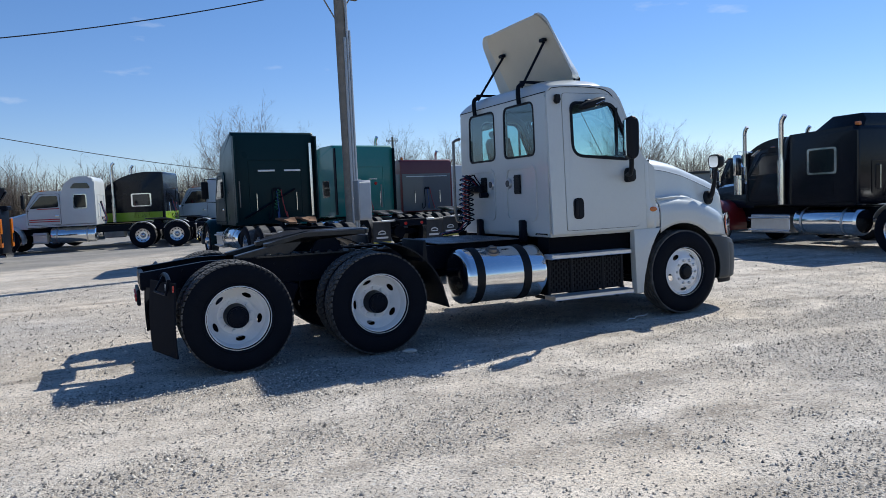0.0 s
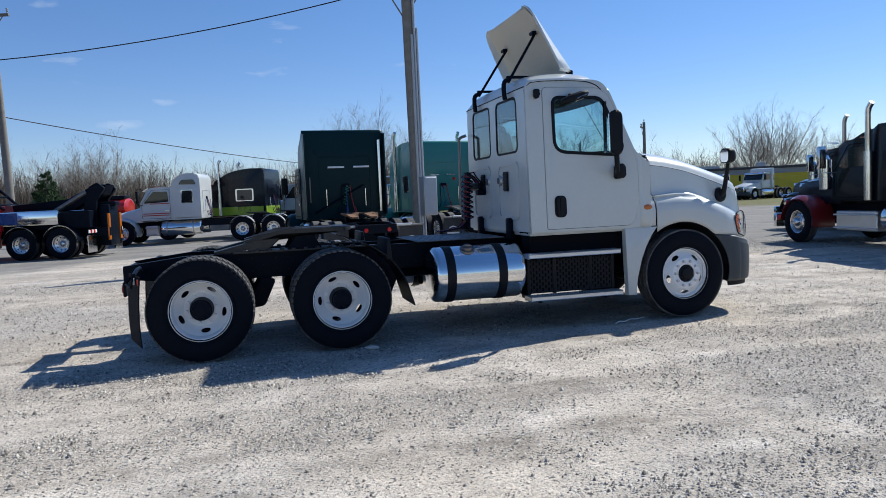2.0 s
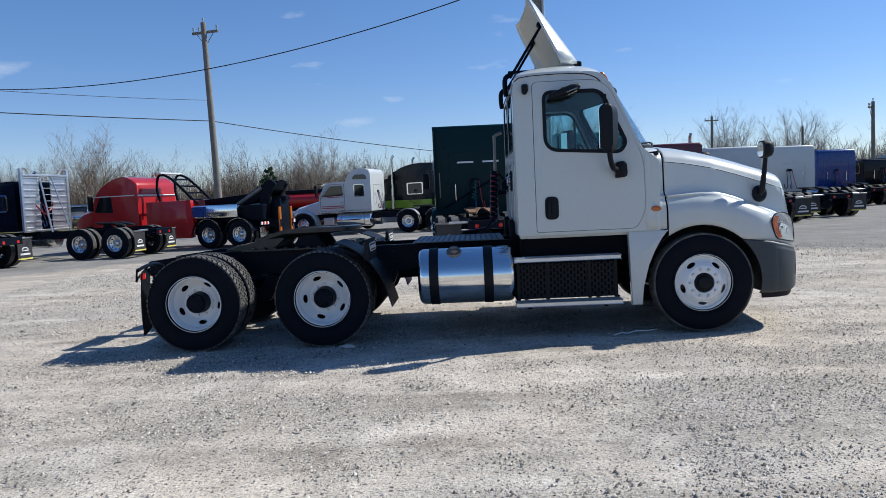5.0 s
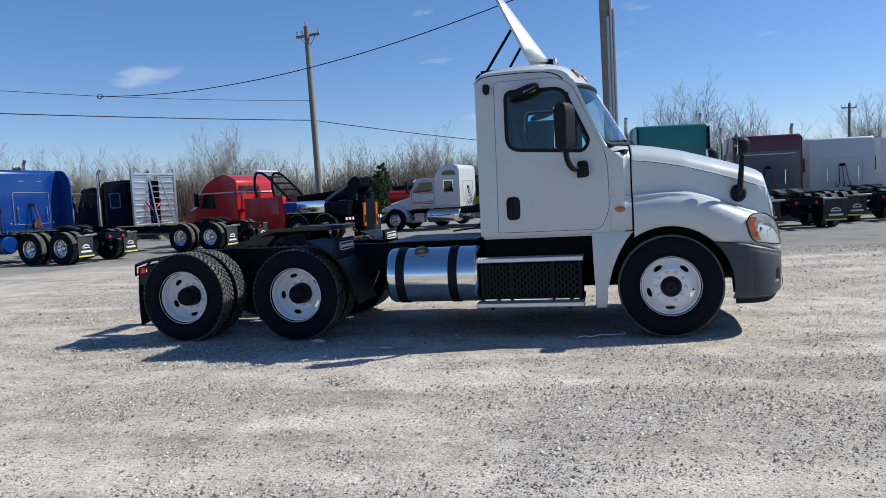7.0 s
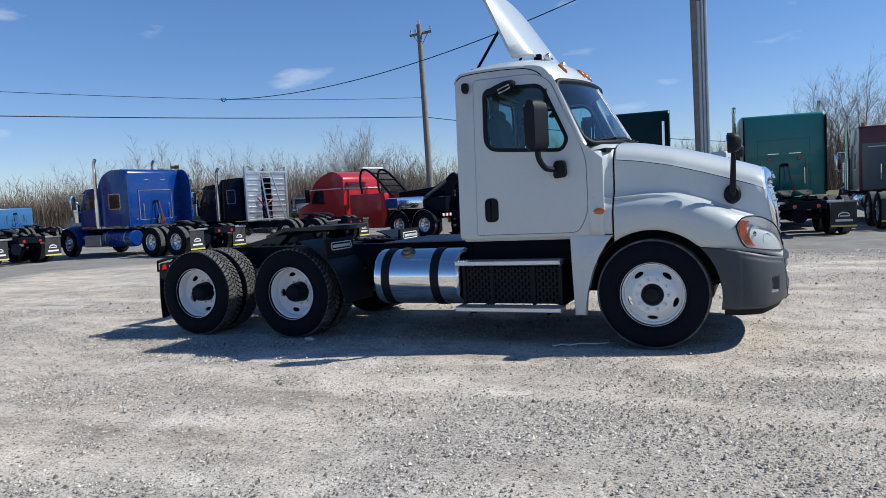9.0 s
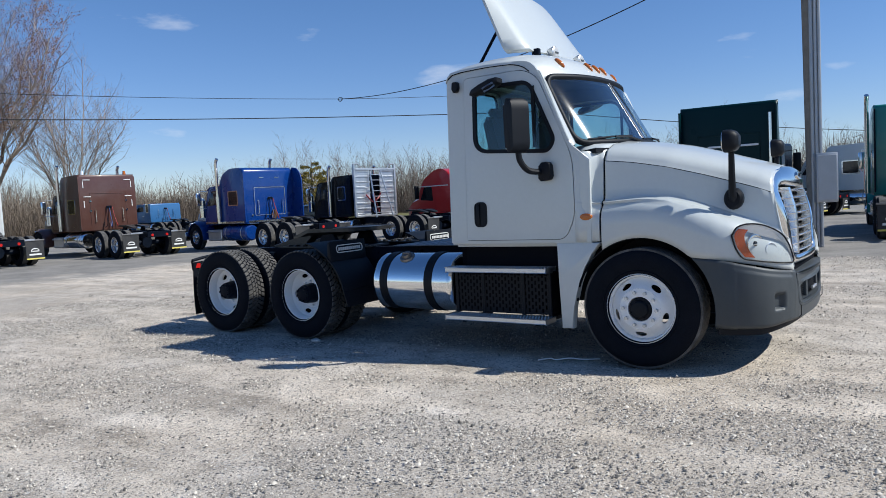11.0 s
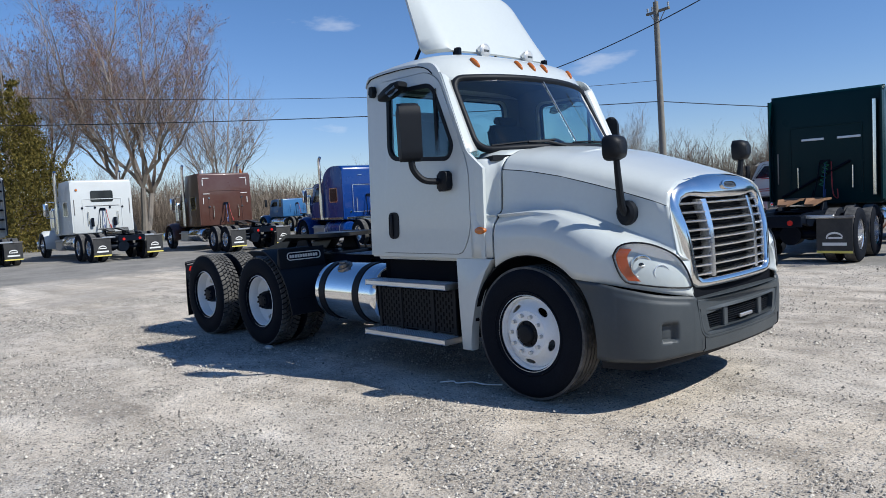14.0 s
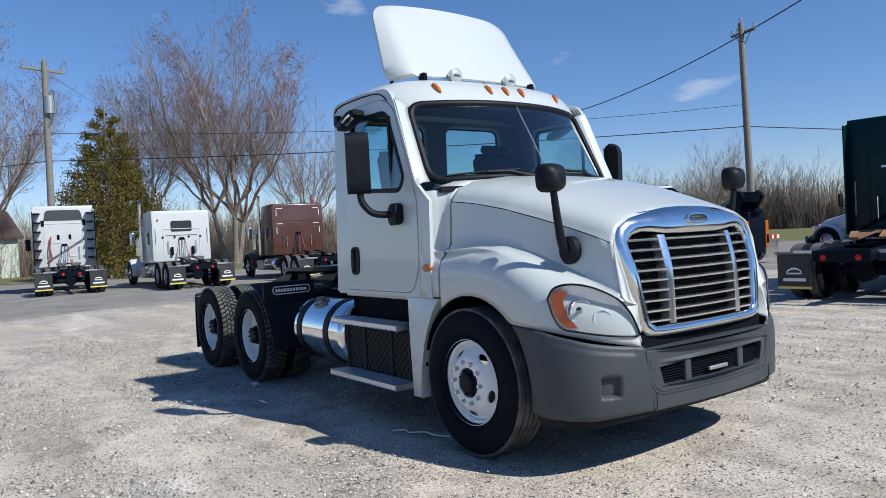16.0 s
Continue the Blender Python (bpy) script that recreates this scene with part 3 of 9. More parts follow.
def disc_with_holes(bm, prof_y, r0, r1, holes, ha, hr, hole_r, per=12, depth=0.012):
    """A dished disc about y: one hand hole in each sector. prof_y(r): its depth."""
    sec = 2 * math.pi / holes
    P = lambda t, r: (r * math.cos(t), prof_y(r), r * math.sin(t))
    for s in range(holes):
        c = s * sec
        outer, inner = [], []
        N = per * 4
        for k in range(N):
            e, f = divmod(k, per)
            f /= per
            u, v = [(-1 + 2 * f, -1), (1, -1 + 2 * f), (1 - 2 * f, 1), (-1, 1 - 2 * f)][e]
            outer.append((c + u * sec / 2, (r0 + r1) / 2 + v * (r1 - r0) / 2))
            a = math.atan2(v, u)
            inner.append((c + ha / hole_r * math.cos(a), hole_r + hr * math.sin(a)))
        mid = [((a[0] + b[0]) / 2, (a[1] + b[1]) / 2) for a, b in zip(outer, inner)]
        O, M, I = (ring(bm, [P(*q) for q in lst]) for lst in (outer, mid, inner))
        J = ring(bm, [Vector(P(*q)) + Vector((0, depth, 0)) for q in inner])
        skin(bm, O, M)
        skin(bm, M, I)
        skin(bm, I, J)
    bmesh.ops.remove_doubles(bm, verts=bm.verts, dist=0.0008)


def rim_front():
    """White steel disc wheel, outer face towards -y: flat bolt face standing out, five hand holes."""
    bm = BM()
    lathe(bm, [(0.292, -0.125), (0.302, -0.118), (0.298, -0.10), (0.272, -0.095), (0.262, -0.05), (0.262, 0.09), (0.292, 0.12)], 48)
    y = lambda r: interp(r, [(0.13, -0.135), (0.175, -0.135), (0.20, -0.118), (0.255, -0.070), (0.27, -0.06)])
    disc_with_holes(bm, y, 0.175, 0.264, 5, 0.048, 0.021, 0.217)
    lathe(bm, [(0.175, -0.135), (0.105, -0.137), (0.100, -0.120), (0.100, -0.02)], 40)
    return finish("wheel", bm, WHEEL_WHITE, 40)


def rim_rear():
    """White steel dual wheel, deeply dished, outer face towards -y."""
    bm = BM()
    lathe(bm, [(0.292, -0.125), (0.302, -0.118), (0.298, -0.10), (0.278, -0.095), (0.266, -0.05), (0.262, 0.02), (0.262, 0.09), (0.292, 0.12)], 48)
    y = lambda r: interp(r, [(0.13, 0.075), (0.175, 0.075), (0.20, 0.062), (0.255, 0.012), (0.268, 0.0)])
    disc_with_holes(bm, y, 0.175, 0.264, 5, 0.046, 0.021, 0.217)
    lathe(bm, [(0.175, 0.075), (0.118, 0.075), (0.115, 0.13)], 40)
    return finish("wheel", bm, WHEEL_WHITE, 40)


def nuts(y, r=0.1425, n=10, size=0.017, out=0.03):
    bm = BM()
    for i in range(n):
        a = 2 * math.pi * (i + 0.5) / n
        cyl(bm, (r * math.cos(a), y, r * math.sin(a)), (r * math.cos(a), y - out, r * math.sin(a)), size, size * 0.85, 6)
    return bm


def hub_front():
    bm = BM()
    lathe(bm, [(0.104, -0.09), (0.098, -0.130), (0.075, -0.135), (0.070, -0.155), (0.060, -0.165), (0.03, -0.17), (0.0005, -0.17)], 32)
    for i in range(8):
        a = 2 * math.pi * i / 8
        cyl(bm, (0.086 * math.cos(a), -0.125, 0.086 * math.sin(a)), (0.086 * math.cos(a), -0.145, 0.086 * math.sin(a)), 0.010, n=6)
    return finish("hub", bm, BLACK_PLASTIC, 30)


def hub_rear():
    bm = BM()
    lathe(bm, [(0.118, 0.11), (0.112, 0.02), (0.104, -0.05), (0.092, -0.062), (0.090, -0.085), (0.05, -0.095), (0.0005, -0.097)], 32)
    for i in range(8):
        a = 2 * math.pi * i / 8
        cyl(bm, (0.074 * math.cos(a), -0.08, 0.074 * math.sin(a)), (0.074 * math.cos(a), -0.105, 0.074 * math.sin(a)), 0.012, n=6)
    return finish("hub", bm, BLACK, 30)


TYRE_DRIVE, TREAD_DRIVE = tyre_mesh(0.515, 0.275, 56, True)
TYRE_STEER, TREAD_STEER = tyre_mesh(0.512, 0.285, 56, False, True)
RIM_F, RIM_R, HUB_F, HUB_R = rim_front(), rim_rear(), hub_front(), hub_rear()
NUT_F = [finish("wheel_nut", k, ALU_DULL, 30) for k in split_islands(nuts(-0.137))]
NUT_R = [finish("wheel_nut", k, WHEEL_WHITE, 30) for k in split_islands(nuts(0.075))]


def far_wheel_meshes(rim_mat, dished):
    """A plainer wheel for the parked trucks: tyre, turned rim with ten hand holes, hub."""
    bm = BM()
    lathe(bm, [(0.285, -0.11), (0.34, -0.135), (0.42, -0.135), (0.48, -0.122), (0.505, -0.10), (0.51, 0), (0.505, 0.10), (0.48, 0.122), (0.42, 0.135), (0.34, 0.135), (0.285, 0.11)], 28)
    t = finish("tyre", bm, RUBBER, 40)
    bm = BM()
    y = 0.04 if dished else -0.10
    disc_with_holes(bm, lambda r: interp(r, [(0.16, y), (0.26, y * 0.3 - 0.01)]), 0.165, 0.262, 10, 0.024, 0.022, 0.215, 4)
    lathe(bm, [(0.292, -0.125), (0.298, -0.11), (0.268, -0.09), (0.262, y * 0.3 - 0.01), (0.262, 0.11)], 28)
    lathe(bm, [(0.165, y), (0.11, y), (0.10, y - 0.05), (0.06, y - 0.09), (0.0005, y - 0.10)], 20)
    return t, finish("wheel", bm, rim_mat, 40)


FAR_TYRE, FAR_RIM_R = far_wheel_meshes(ALU_RIM, True)
_, FAR_RIM_F = far_wheel_meshes(ALU_RIM, False)
_, FAR_RIM_STEEL_R = far_wheel_meshes(WHEEL_WHITE, True)
bm = BM()
lathe(bm, [(0.495, -0.09), (0.512, -0.085), (0.512, 0.085), (0.495, 0.09)], 28)
FAR_TREAD = finish("tread", bm, TREAD, 30)


# ---- parked tractors: origin on the ground under the middle of the tandem, +x forwards ----
FLAP = shader("black_flap_rubber", (0.017, 0.018, 0.020), 0.6, 0, 0.2, 5, 60, 0.05, 0, DUST, 0.08)


def mudflap(parent, x, y, mark=True, w=0.6, z0=0.22, z1=0.85, mat=None):
    bm = BM()
    box(bm, x - 0.008, x + 0.008, y - w / 2, y + w / 2, z0, z1, 0.004, 1)
    f = part("mudflap", bm, mat or FLAP, parent)
    bm = BM()
    box(bm, x - 0.03, x + 0.03, y - w / 2 - 0.03, y + w / 2 + 0.03, z1, z1 + 0.05, 0.01, 1)
    part("hanger", bm, STEEL, f)
    if mark:
        # a swoosh over a bar, plain shapes
        bm = BM()
        for k in range(9):
            a, b = radians(200 - k * 22), radians(200 - (k + 1) * 22)
            t0, t1 = 0.016 + 0.022 * math.sin(math.pi * k / 9), 0.016 + 0.022 * math.sin(math.pi * (k + 1) / 9)
            c = (y, z0 + (z1 - z0) * 0.46)
            q = [(c[0] - 0.14 * math.cos(a), c[1] + 0.10 * math.sin(a)), (c[0] - 0.14 * math.cos(b), c[1] + 0.10 * math.sin(b)), (c[0] - (0.14 - t1) * math.cos(b), c[1] + (0.10 - t1) * math.sin(b)), (c[0] - (0.14 - t0) * math.cos(a), c[1] + (0.10 - t0) * math.sin(a))]
            loft(bm, [[(x - 0.012, *p) for p in q], [(x - 0.009, *p) for p in q]])
        box(bm, x - 0.012, x - 0.009, y - 0.13, y + 0.10, z0 + (z1 - z0) * 0.42, z0 + (z1 - z0) * 0.47)
        part("mark", bm, LOGO_WHITE, f, "white swoosh mark")
        bm = BM()
        box(bm, x - 0.012, x - 0.009, y - 0.2, y + 0.2, z0 + (z1 - z0) * 0.22, z0 + (z1 - z0) * 0.31)
        part("mark", bm, LOGO_WHITE, f, "white lettering bar")
        bm = BM()
        box(bm, x - 0.012, x - 0.009, y - w / 2, y + w / 2, z0, z0 + 0.045)
        part("stripe", bm, YELLOW_MARK, f, "yellow stripe along the lower edge")
    return f


def far_wheels(root, wb, steel=False):
    s = lambda y: pose(0, 0, 0, 0, 0, 0 if y < 0 else 180)
    for y in (-1.04, 1.04):
        w = part("wheel", FAR_RIM_F, None, root, at=pose(wb, y, 0.51) @ s(y))
        part("tyre", FAR_TYRE, None, w)
        part("tread", FAR_TREAD, None, w)
    for x in (-0.66, 0.66):
        for y in (-1.08, 1.08):
            w = part("wheel", FAR_RIM_STEEL_R if steel else FAR_RIM_R, None, root, at=pose(x, y, 0.51) @ s(y))
            part("tyre", FAR_TYRE, None, w)
            part("tread", FAR_TREAD, None, w)
            w2 = part("inner_tyre", FAR_TYRE, None, root, at=pose(x, y * 0.695, 0.51) @ s(y))
            part("tread", FAR_TREAD, None, w2)


def fifth_wheel(root, x, z, mat, k=1.0):
    """Slotted coupling plate with sloping rear horns, on its brackets."""
    bm = BM()
    out = rpoly([(0.42, -0.42), (0.52, -0.2), (0.52, 0.2), (0.42, 0.42), (-0.25, 0.44), (-0.62, 0.34), (-0.62, 0.16), (-0.05, 0.05), (0.06, 0.0), (-0.05, -0.05), (-0.62, -0.16), (-0.62, -0.34), (-0.25, -0.44)], 0.05, 3)
    sheet(bm, out, [], lambda u, v: (x + u * k, v * k, z + (0.0 if u > -0.25 else (u + 0.25) * 0.28)), (0, 0, -0.045))
    f = part("fifth_wheel", bm, mat, root, angle=25)
    bm = BM()
    for s in (-1, 1):
        prism(bm, [(x - 0.2, z - 0.24), (x + 0.2, z - 0.24), (x + 0.08, z - 0.04), (x - 0.08, z - 0.04)], s * 0.36 - 0.03, s * 0.36 + 0.03, 0.01, 1)
    box(bm, x - 0.45, x + 0.4, -0.42, 0.42, z - 0.27, z - 0.24, 0.006, 1)
    part("bracket", bm, BLACK, f)
    return f


def tractor(label, x, y, head, color, wb=5.6, sb=1.8, sl=1.7, h=3.15, cab_h=2.55, hood_z=1.75, roof="raised", rail_x=-1.75, stacks=True, fenders=True, steel=False, flap=True,
            trim=None, band=None, tank=True, window=True, tail_mat=None, width=1.14, visor=True, hood_len=None, group="parked tractors", hood_mat=None, plate=None, nose="long", taper=1.0):
    """A conventional sleeper tractor."""
    root = thing("semi_tractor", label, "truck", pose(x, y, 0, 0, 0, head), group)
    bm = BM()
    cf = sb + sl                                  # cab's back
    cx = cf + 1.25                                # door's front
    nose_x = wb + 0.75
    for s in (-1, 1):
        bm = BM()
        prism(bm, [(rail_x, 0.80), (rail_x, 0.92), (rail_x + 0.5, 0.96), (nose_x - 0.4, 0.96), (nose_x - 0.4, 0.70), (rail_x + 0.6, 0.70)], s * 0.43 - 0.04, s * 0.43 + 0.04, 0.006, 1)
        part("frame_rail", bm, BLACK, root)
    bm = BM()
    box(bm, rail_x - 0.02, rail_x + 0.06, -0.47, 0.47, 0.72, 0.93, 0.01, 1)
    for cxm in (-0.66, 0, 0.66, 1.6):
        box(bm, cxm - 0.07, cxm + 0.07, -0.42, 0.42, 0.74, 0.9, 0.01, 1)
    part("crossmember", bm, BLACK, root)
    bm = BM()
    for ax in (-0.66, 0.66):
        cyl(bm, (ax, -1.0, 0.51), (ax, 1.0, 0.51), 0.09, n=12)
        cyl(bm, (ax - 0.16, 0, 0.51), (ax + 0.16, 0, 0.51), 0.2, n=14)
    cyl(bm, (wb, -0.95, 0.48), (wb, 0.95, 0.48), 0.06, n=10)
    part("axle", bm, BLACK, root)
    bm = BM()
    for yy in (-0.28, 0.28):
        cyl(bm, (rail_x - 0.03, yy, 0.80), (rail_x - 0.02, yy, 0.80), 0.05, n=14)
    part("tail_lamp", bm, RED_LENS, root, "round red tail lamps")
    far_wheels(root, wb, steel)
    fifth_wheel(root, 0.15, 1.20, tail_mat or GREASE)
    if flap:
        for yy in (-0.93, 0.93):
            mudflap(root, -1.42, yy, True)
            bm = BM()
            box(bm, -1.46, -1.38, min(yy, yy * 0.4), max(yy, yy * 0.4), 0.86, 0.92, 0.01, 1)
            part("flap_arm", bm, CHROME if fenders else ALU_DULL, root)
    if fenders:
        for ax in (-0.66, 0.66):
            for s in (-1, 1):
                bm = BM()
                grid(bm, lin(-1.1, 1.1, 13), [0.80, 1.22], lambda a, v: (ax + 0.56 * math.sin(a), s * v, 0.51 + 0.56 * math.cos(a)), None, (0, 0, 0.012))
                part("wheel_fender", bm, BLACK if fenders == "black" else ALU_DULL, root)
    # sleeper
    zb = 1.02
    if roof == "raised":
        prof = [(sb, zb), (sb, h - 0.02), (sb + sl * 0.55, h), (sb + sl * 0.85, h - 0.22), (sb + sl, h - 0.62), (sb + sl, zb)]
        rr = [0.05, 0.22, 0.5, 0.4, 0.2, 0.05]
    elif roof == "dome":
        prof = [(sb, zb), (sb, h - 0.03), (sb + sl * 0.4, h), (sb + sl * 0.75, h - 0.15), (sb + sl * 1.0, h - 0.42), (sb + sl + 0.35, cab_h + 0.05), (sb + sl + 0.35, zb)]
        rr = [0.05, 0.12, 0.5, 0.6, 0.6, 0.2, 0.05]
    elif roof == "full":
        prof = [(sb, zb), (sb, h), (sb + sl * 0.8, h), (cf + 0.75, h - 0.28), (cf + 1.0, cab_h + 0.1), (cf + 1.0, zb)]
        rr = [0.05, 0.10, 0.4, 0.5, 0.3, 0.05]
    else:
        prof = [(sb, zb), (sb, h), (sb + sl, h - 0.05), (sb + sl, zb)]
        rr = [0.05, 0.10, 0.2, 0.05]
    if roof != "none":
        bm = BM()
        prism(bm, rpoly(prof, rr, 6), -width, width, 0.09, 3)
        for v in bm.verts:
            v.co.y *= 1 - (1 - taper) * min(1.0, max(0.0, v.co.x - sb - 0.12) / 1.0)
        body = part("sleeper", bm, color, root, angle=40)
        if band:
            bm = BM()
            for s in (-1, 1):
                box(bm, sb + 0.1, cf + 1.2, s * (width - 0.0) - 0.006, s * (width - 0.0) + 0.006, 1.06, 1.45, 0.003, 1)
            box(bm, sb - 0.006, sb + 0.006, -width + 0.1, width - 0.1, 1.06, 1.45, 0.003, 1)
            part("side_band", bm, band, body)
        # raised panel seams on the back, grab handles and latches
        bm = BM()
        for yy in (-0.72, 0.72):
            box(bm, sb - 0.015, sb + 0.01, yy - 0.015, yy + 0.015, 1.25, h - 0.75, 0.005, 1)
        box(bm, sb - 0.015, sb + 0.01, -0.72, 0.72, h - 0.76, h - 0.73, 0.005, 1)
        part("back_seam", bm, color, body)
        bm = BM()
        for yy in (-0.55, 0.55):
            tube(bm, [(sb, yy, 1.35), (sb - 0.06, yy, 1.37), (sb - 0.06, yy, 1.85), (sb, yy, 1.87)], 0.014, 6)
        part("grab_bar", bm, CHROME, body)
        if window:
            for s in (-1, 1):
                bm = BM()
                prism(bm, rpoly([(sb + sl * 0.28, 1.75), (sb + sl * 0.28, 2.25), (sb + sl * 0.62, 2.25), (sb + sl * 0.62, 1.75)], 0.05, 3), s * width - 0.008, s * width + 0.008)
                w = part("window", bm, GLASS_DARK, body)
                bm = BM()
                o, i = rpoly([(sb + sl * 0.25, 1.71), (sb + sl * 0.25, 2.29), (sb + sl * 0.65, 2.29), (sb + sl * 0.65, 1.71)], 0.07, 3), rpoly([(sb + sl * 0.28, 1.75), (sb + sl * 0.28, 2.25), (sb + sl * 0.62, 2.25), (sb + sl * 0.62, 1.75)], 0.05, 3)
                sheet(bm, o, [i], lambda u, v: (u, s * width, v), (0, s * 0.014, 0))
                part("frame", bm, CHROME, w)
                bm = BM()
                prism(bm, rpoly([(sb + sl * 0.3, 1.2), (sb + sl * 0.3, 1.55), (sb + sl * 0.62, 1.55), (sb + sl * 0.62, 1.2)], 0.04, 3), s * width - 0.004, s * width + 0.006)
                part("locker_door", bm, color, body)
        if plate == "back_window":
            bm = BM()
            sheet(bm, rpoly([(-0.42, h - 0.86), (0.42, h - 0.86), (0.42, h - 0.42), (-0.42, h - 0.42)], 0.08, 4), [], lambda u, v: (sb - 0.012, u, v), (0.02, 0, 0))
            part("window", bm, GLASS_DARK, body, "dark rear window")
    # cab and door
    ch = cab_h
    prof = [(cf - 0.02, zb), (cf - 0.02, ch - 0.03), (cf + 0.5, ch), (cf + 0.95, ch - 0.05), (cx + 0.05, 1.78), (cx + 0.1, zb)]
    bm = BM()
    prism(bm, rpoly(prof, [0.03, 0.1, 0.2, 0.1, 0.05, 0.03], 4), -1.04, 1.04, 0.07, 3)
    cab = part("cab", bm, color, root, angle=40)
    for s in (-1, 1):
        bm = BM()
        prism(bm, rpoly([(cf + 0.12, 1.8), (cf + 0.15, ch - 0.2), (cf + 0.75, ch - 0.2), (cx - 0.08, 1.76)], 0.07, 3), s * 1.04 - 0.01, s * 1.04 + 0.008)
        part("window", bm, GLASS_DARK, cab)
        bm = BM()
        o = rpoly([(cf + 0.05, 1.1), (cf + 0.06, ch - 0.12), (cf + 0.8, ch - 0.12), (cx, 1.72), (cx, 1.1)], 0.06, 3)
        i = rpoly([(cf + 0.062, 1.112), (cf + 0.072, ch - 0.132), (cf + 0.79, ch - 0.132), (cx - 0.012, 1.72), (cx - 0.012, 1.112)], 0.06, 3)
        sheet(bm, o, [i], lambda u, v: (u, s * 1.038, v), (0, s * 0.006, 0))
        part("door_gap", bm, DARK, cab)
        bm = BM()
        box(bm, cf + 0.12, cf + 0.28, s * 1.05 - 0.02, s * 1.05 + 0.02, 1.42, 1.48, 0.012, 2)
        part("door_handle", bm, CHROME, cab)
        bm = BM()
        tube(bm, [(cx - 0.15, s * 1.04, 2.35), (cx + 0.05, s * 1.32, 2.38), (cx + 0.05, s * 1.32, 1.7), (cx - 0.05, s * 1.04, 1.68)], 0.016, 6)
        box(bm, cx + 0.01, cx + 0.11, s * 1.33 - 0.1, s * 1.33 + 0.1, 1.78, 2.3, 0.03, 2)
        part("door_mirror", bm, CHROME if stacks else BLACK_PLASTIC, cab)
    # windscreen
    bm = BM()
    a, b = Vector((cx + 0.06, 0, 1.80)), Vector((cf + 1.02, 0, ch - 0.12))
    grid(bm, lin(0, 1, 3), lin(-1, 1, 9), lambda u, v: (a.x + (b.x - a.x) * u + 0.07 * (1 - v * v) + 0.01, v * (0.95 - 0.05 * u), a.z + (b.z - a.z) * u), None, (0.01, 0, 0.004))
    part("windscreen", bm, GLASS_DARK, cab)
    if visor:
        bm = BM()
        grid(bm, lin(0, 1, 3), lin(-1, 1, 9), lambda u, v: (cf + 0.95 + 0.24 * u + 0.08 * (1 - v * v), v * 1.0, ch - 0.04 - 0.13 * u), None, (0, 0, 0.02))
        part("visor", bm, CHROME, cab)
    bm = BM()
    for k in (-0.7, -0.2, 0, 0.2, 0.7):
        box(bm, cf + 0.72, cf + 0.84, k - 0.025, k + 0.025, ch - 0.03, ch + 0.035, 0.015, 2)
    part("roof_marker", bm, AMBER, cab)
    # hood with fenders
    hm = hood_mat or color
    hz = hood_z
    bm = BM()
    L = nose_x - cx
    rings = []
    for i in range(7):
        t = i / 6
        xx = cx + 0.05 + (L - 0.08) * t
        w = (0.82 - 0.22 * t) if nose == "long" else (0.9 - 0.25 * t)
        zt = hz - (0.14 if nose == "long" else 0.38) * t - (0.10 if i == 6 else 0)
        zl = 0.95
        rings.append([(xx, -w, zl), (xx, -w, zt - 0.28), (xx, -w * 0.93, zt - 0.1), (xx, -w * 0.6, zt - 0.02), (xx, 0, zt + 0.02), (xx, w * 0.6, zt - 0.02), (xx, w * 0.93, zt - 0.1), (xx, w, zt - 0.28), (xx, w, zl)])
    loft(bm, rings)
    part("hood", bm, color, root, angle=40)
    for s in (-1, 1):
        bm = BM()
        grid(bm, lin(-1.75, 1.5, 16), [0.0, 0.35, 0.8, 1.0], lambda a, v: (wb + (0.62 + 0.03 * (v < 0.9)) * math.sin(a), s * (0.60 + 0.58 * v), 0.50 + (0.62 + 0.03 * (v < 0.9) - 0.05 * (v > 0.9)) * math.cos(a)), None, (0, 0, 0.02))
        part("front_fender", bm, hm, root)
        bm = BM()
        box(bm, nose_x - 0.13, nose_x - 0.02, s * 0.86 - 0.17, s * 0.86 + 0.17, 0.92, 1.10, 0.04, 2)
        hl = part("headlamp", bm, CHROME, root)
        bm = BM()
        for k in (-0.08, 0.08):
            cyl(bm, (nose_x - 0.025, s * 0.86 + k, 1.01), (nose_x - 0.01, s * 0.86 + k, 1.01), 0.065, n=14)
        part("lens", bm, WHITE_LENS, hl)
    bm = BM()
    box(bm, nose_x - 0.06, nose_x + 0.04, -0.52, 0.52, 0.72, hz - 0.24 if nose == "long" else hz - 0.48, 0.03, 2)
    g = part("grille", bm, CHROME, root)
    # near-black bars laid on the grille, painting the shade in its slots
    bm = BM()
    for k in range(11):
        yy = -0.42 + k * 0.084
        box(bm, nose_x + 0.038, nose_x + 0.046, yy - 0.028, yy + 0.028, 0.78, (hz - 0.3) if nose == "long" else hz - 0.54)
    part("slot_shade", bm, DARK, g)
    bm = BM()
    box(bm, nose_x + 0.02, nose_x + 0.16, -1.2, 1.2, 0.36, 0.72, 0.05, 2)
    part("bumper", bm, CHROME if nose == "long" else GREY_PLASTIC, root)
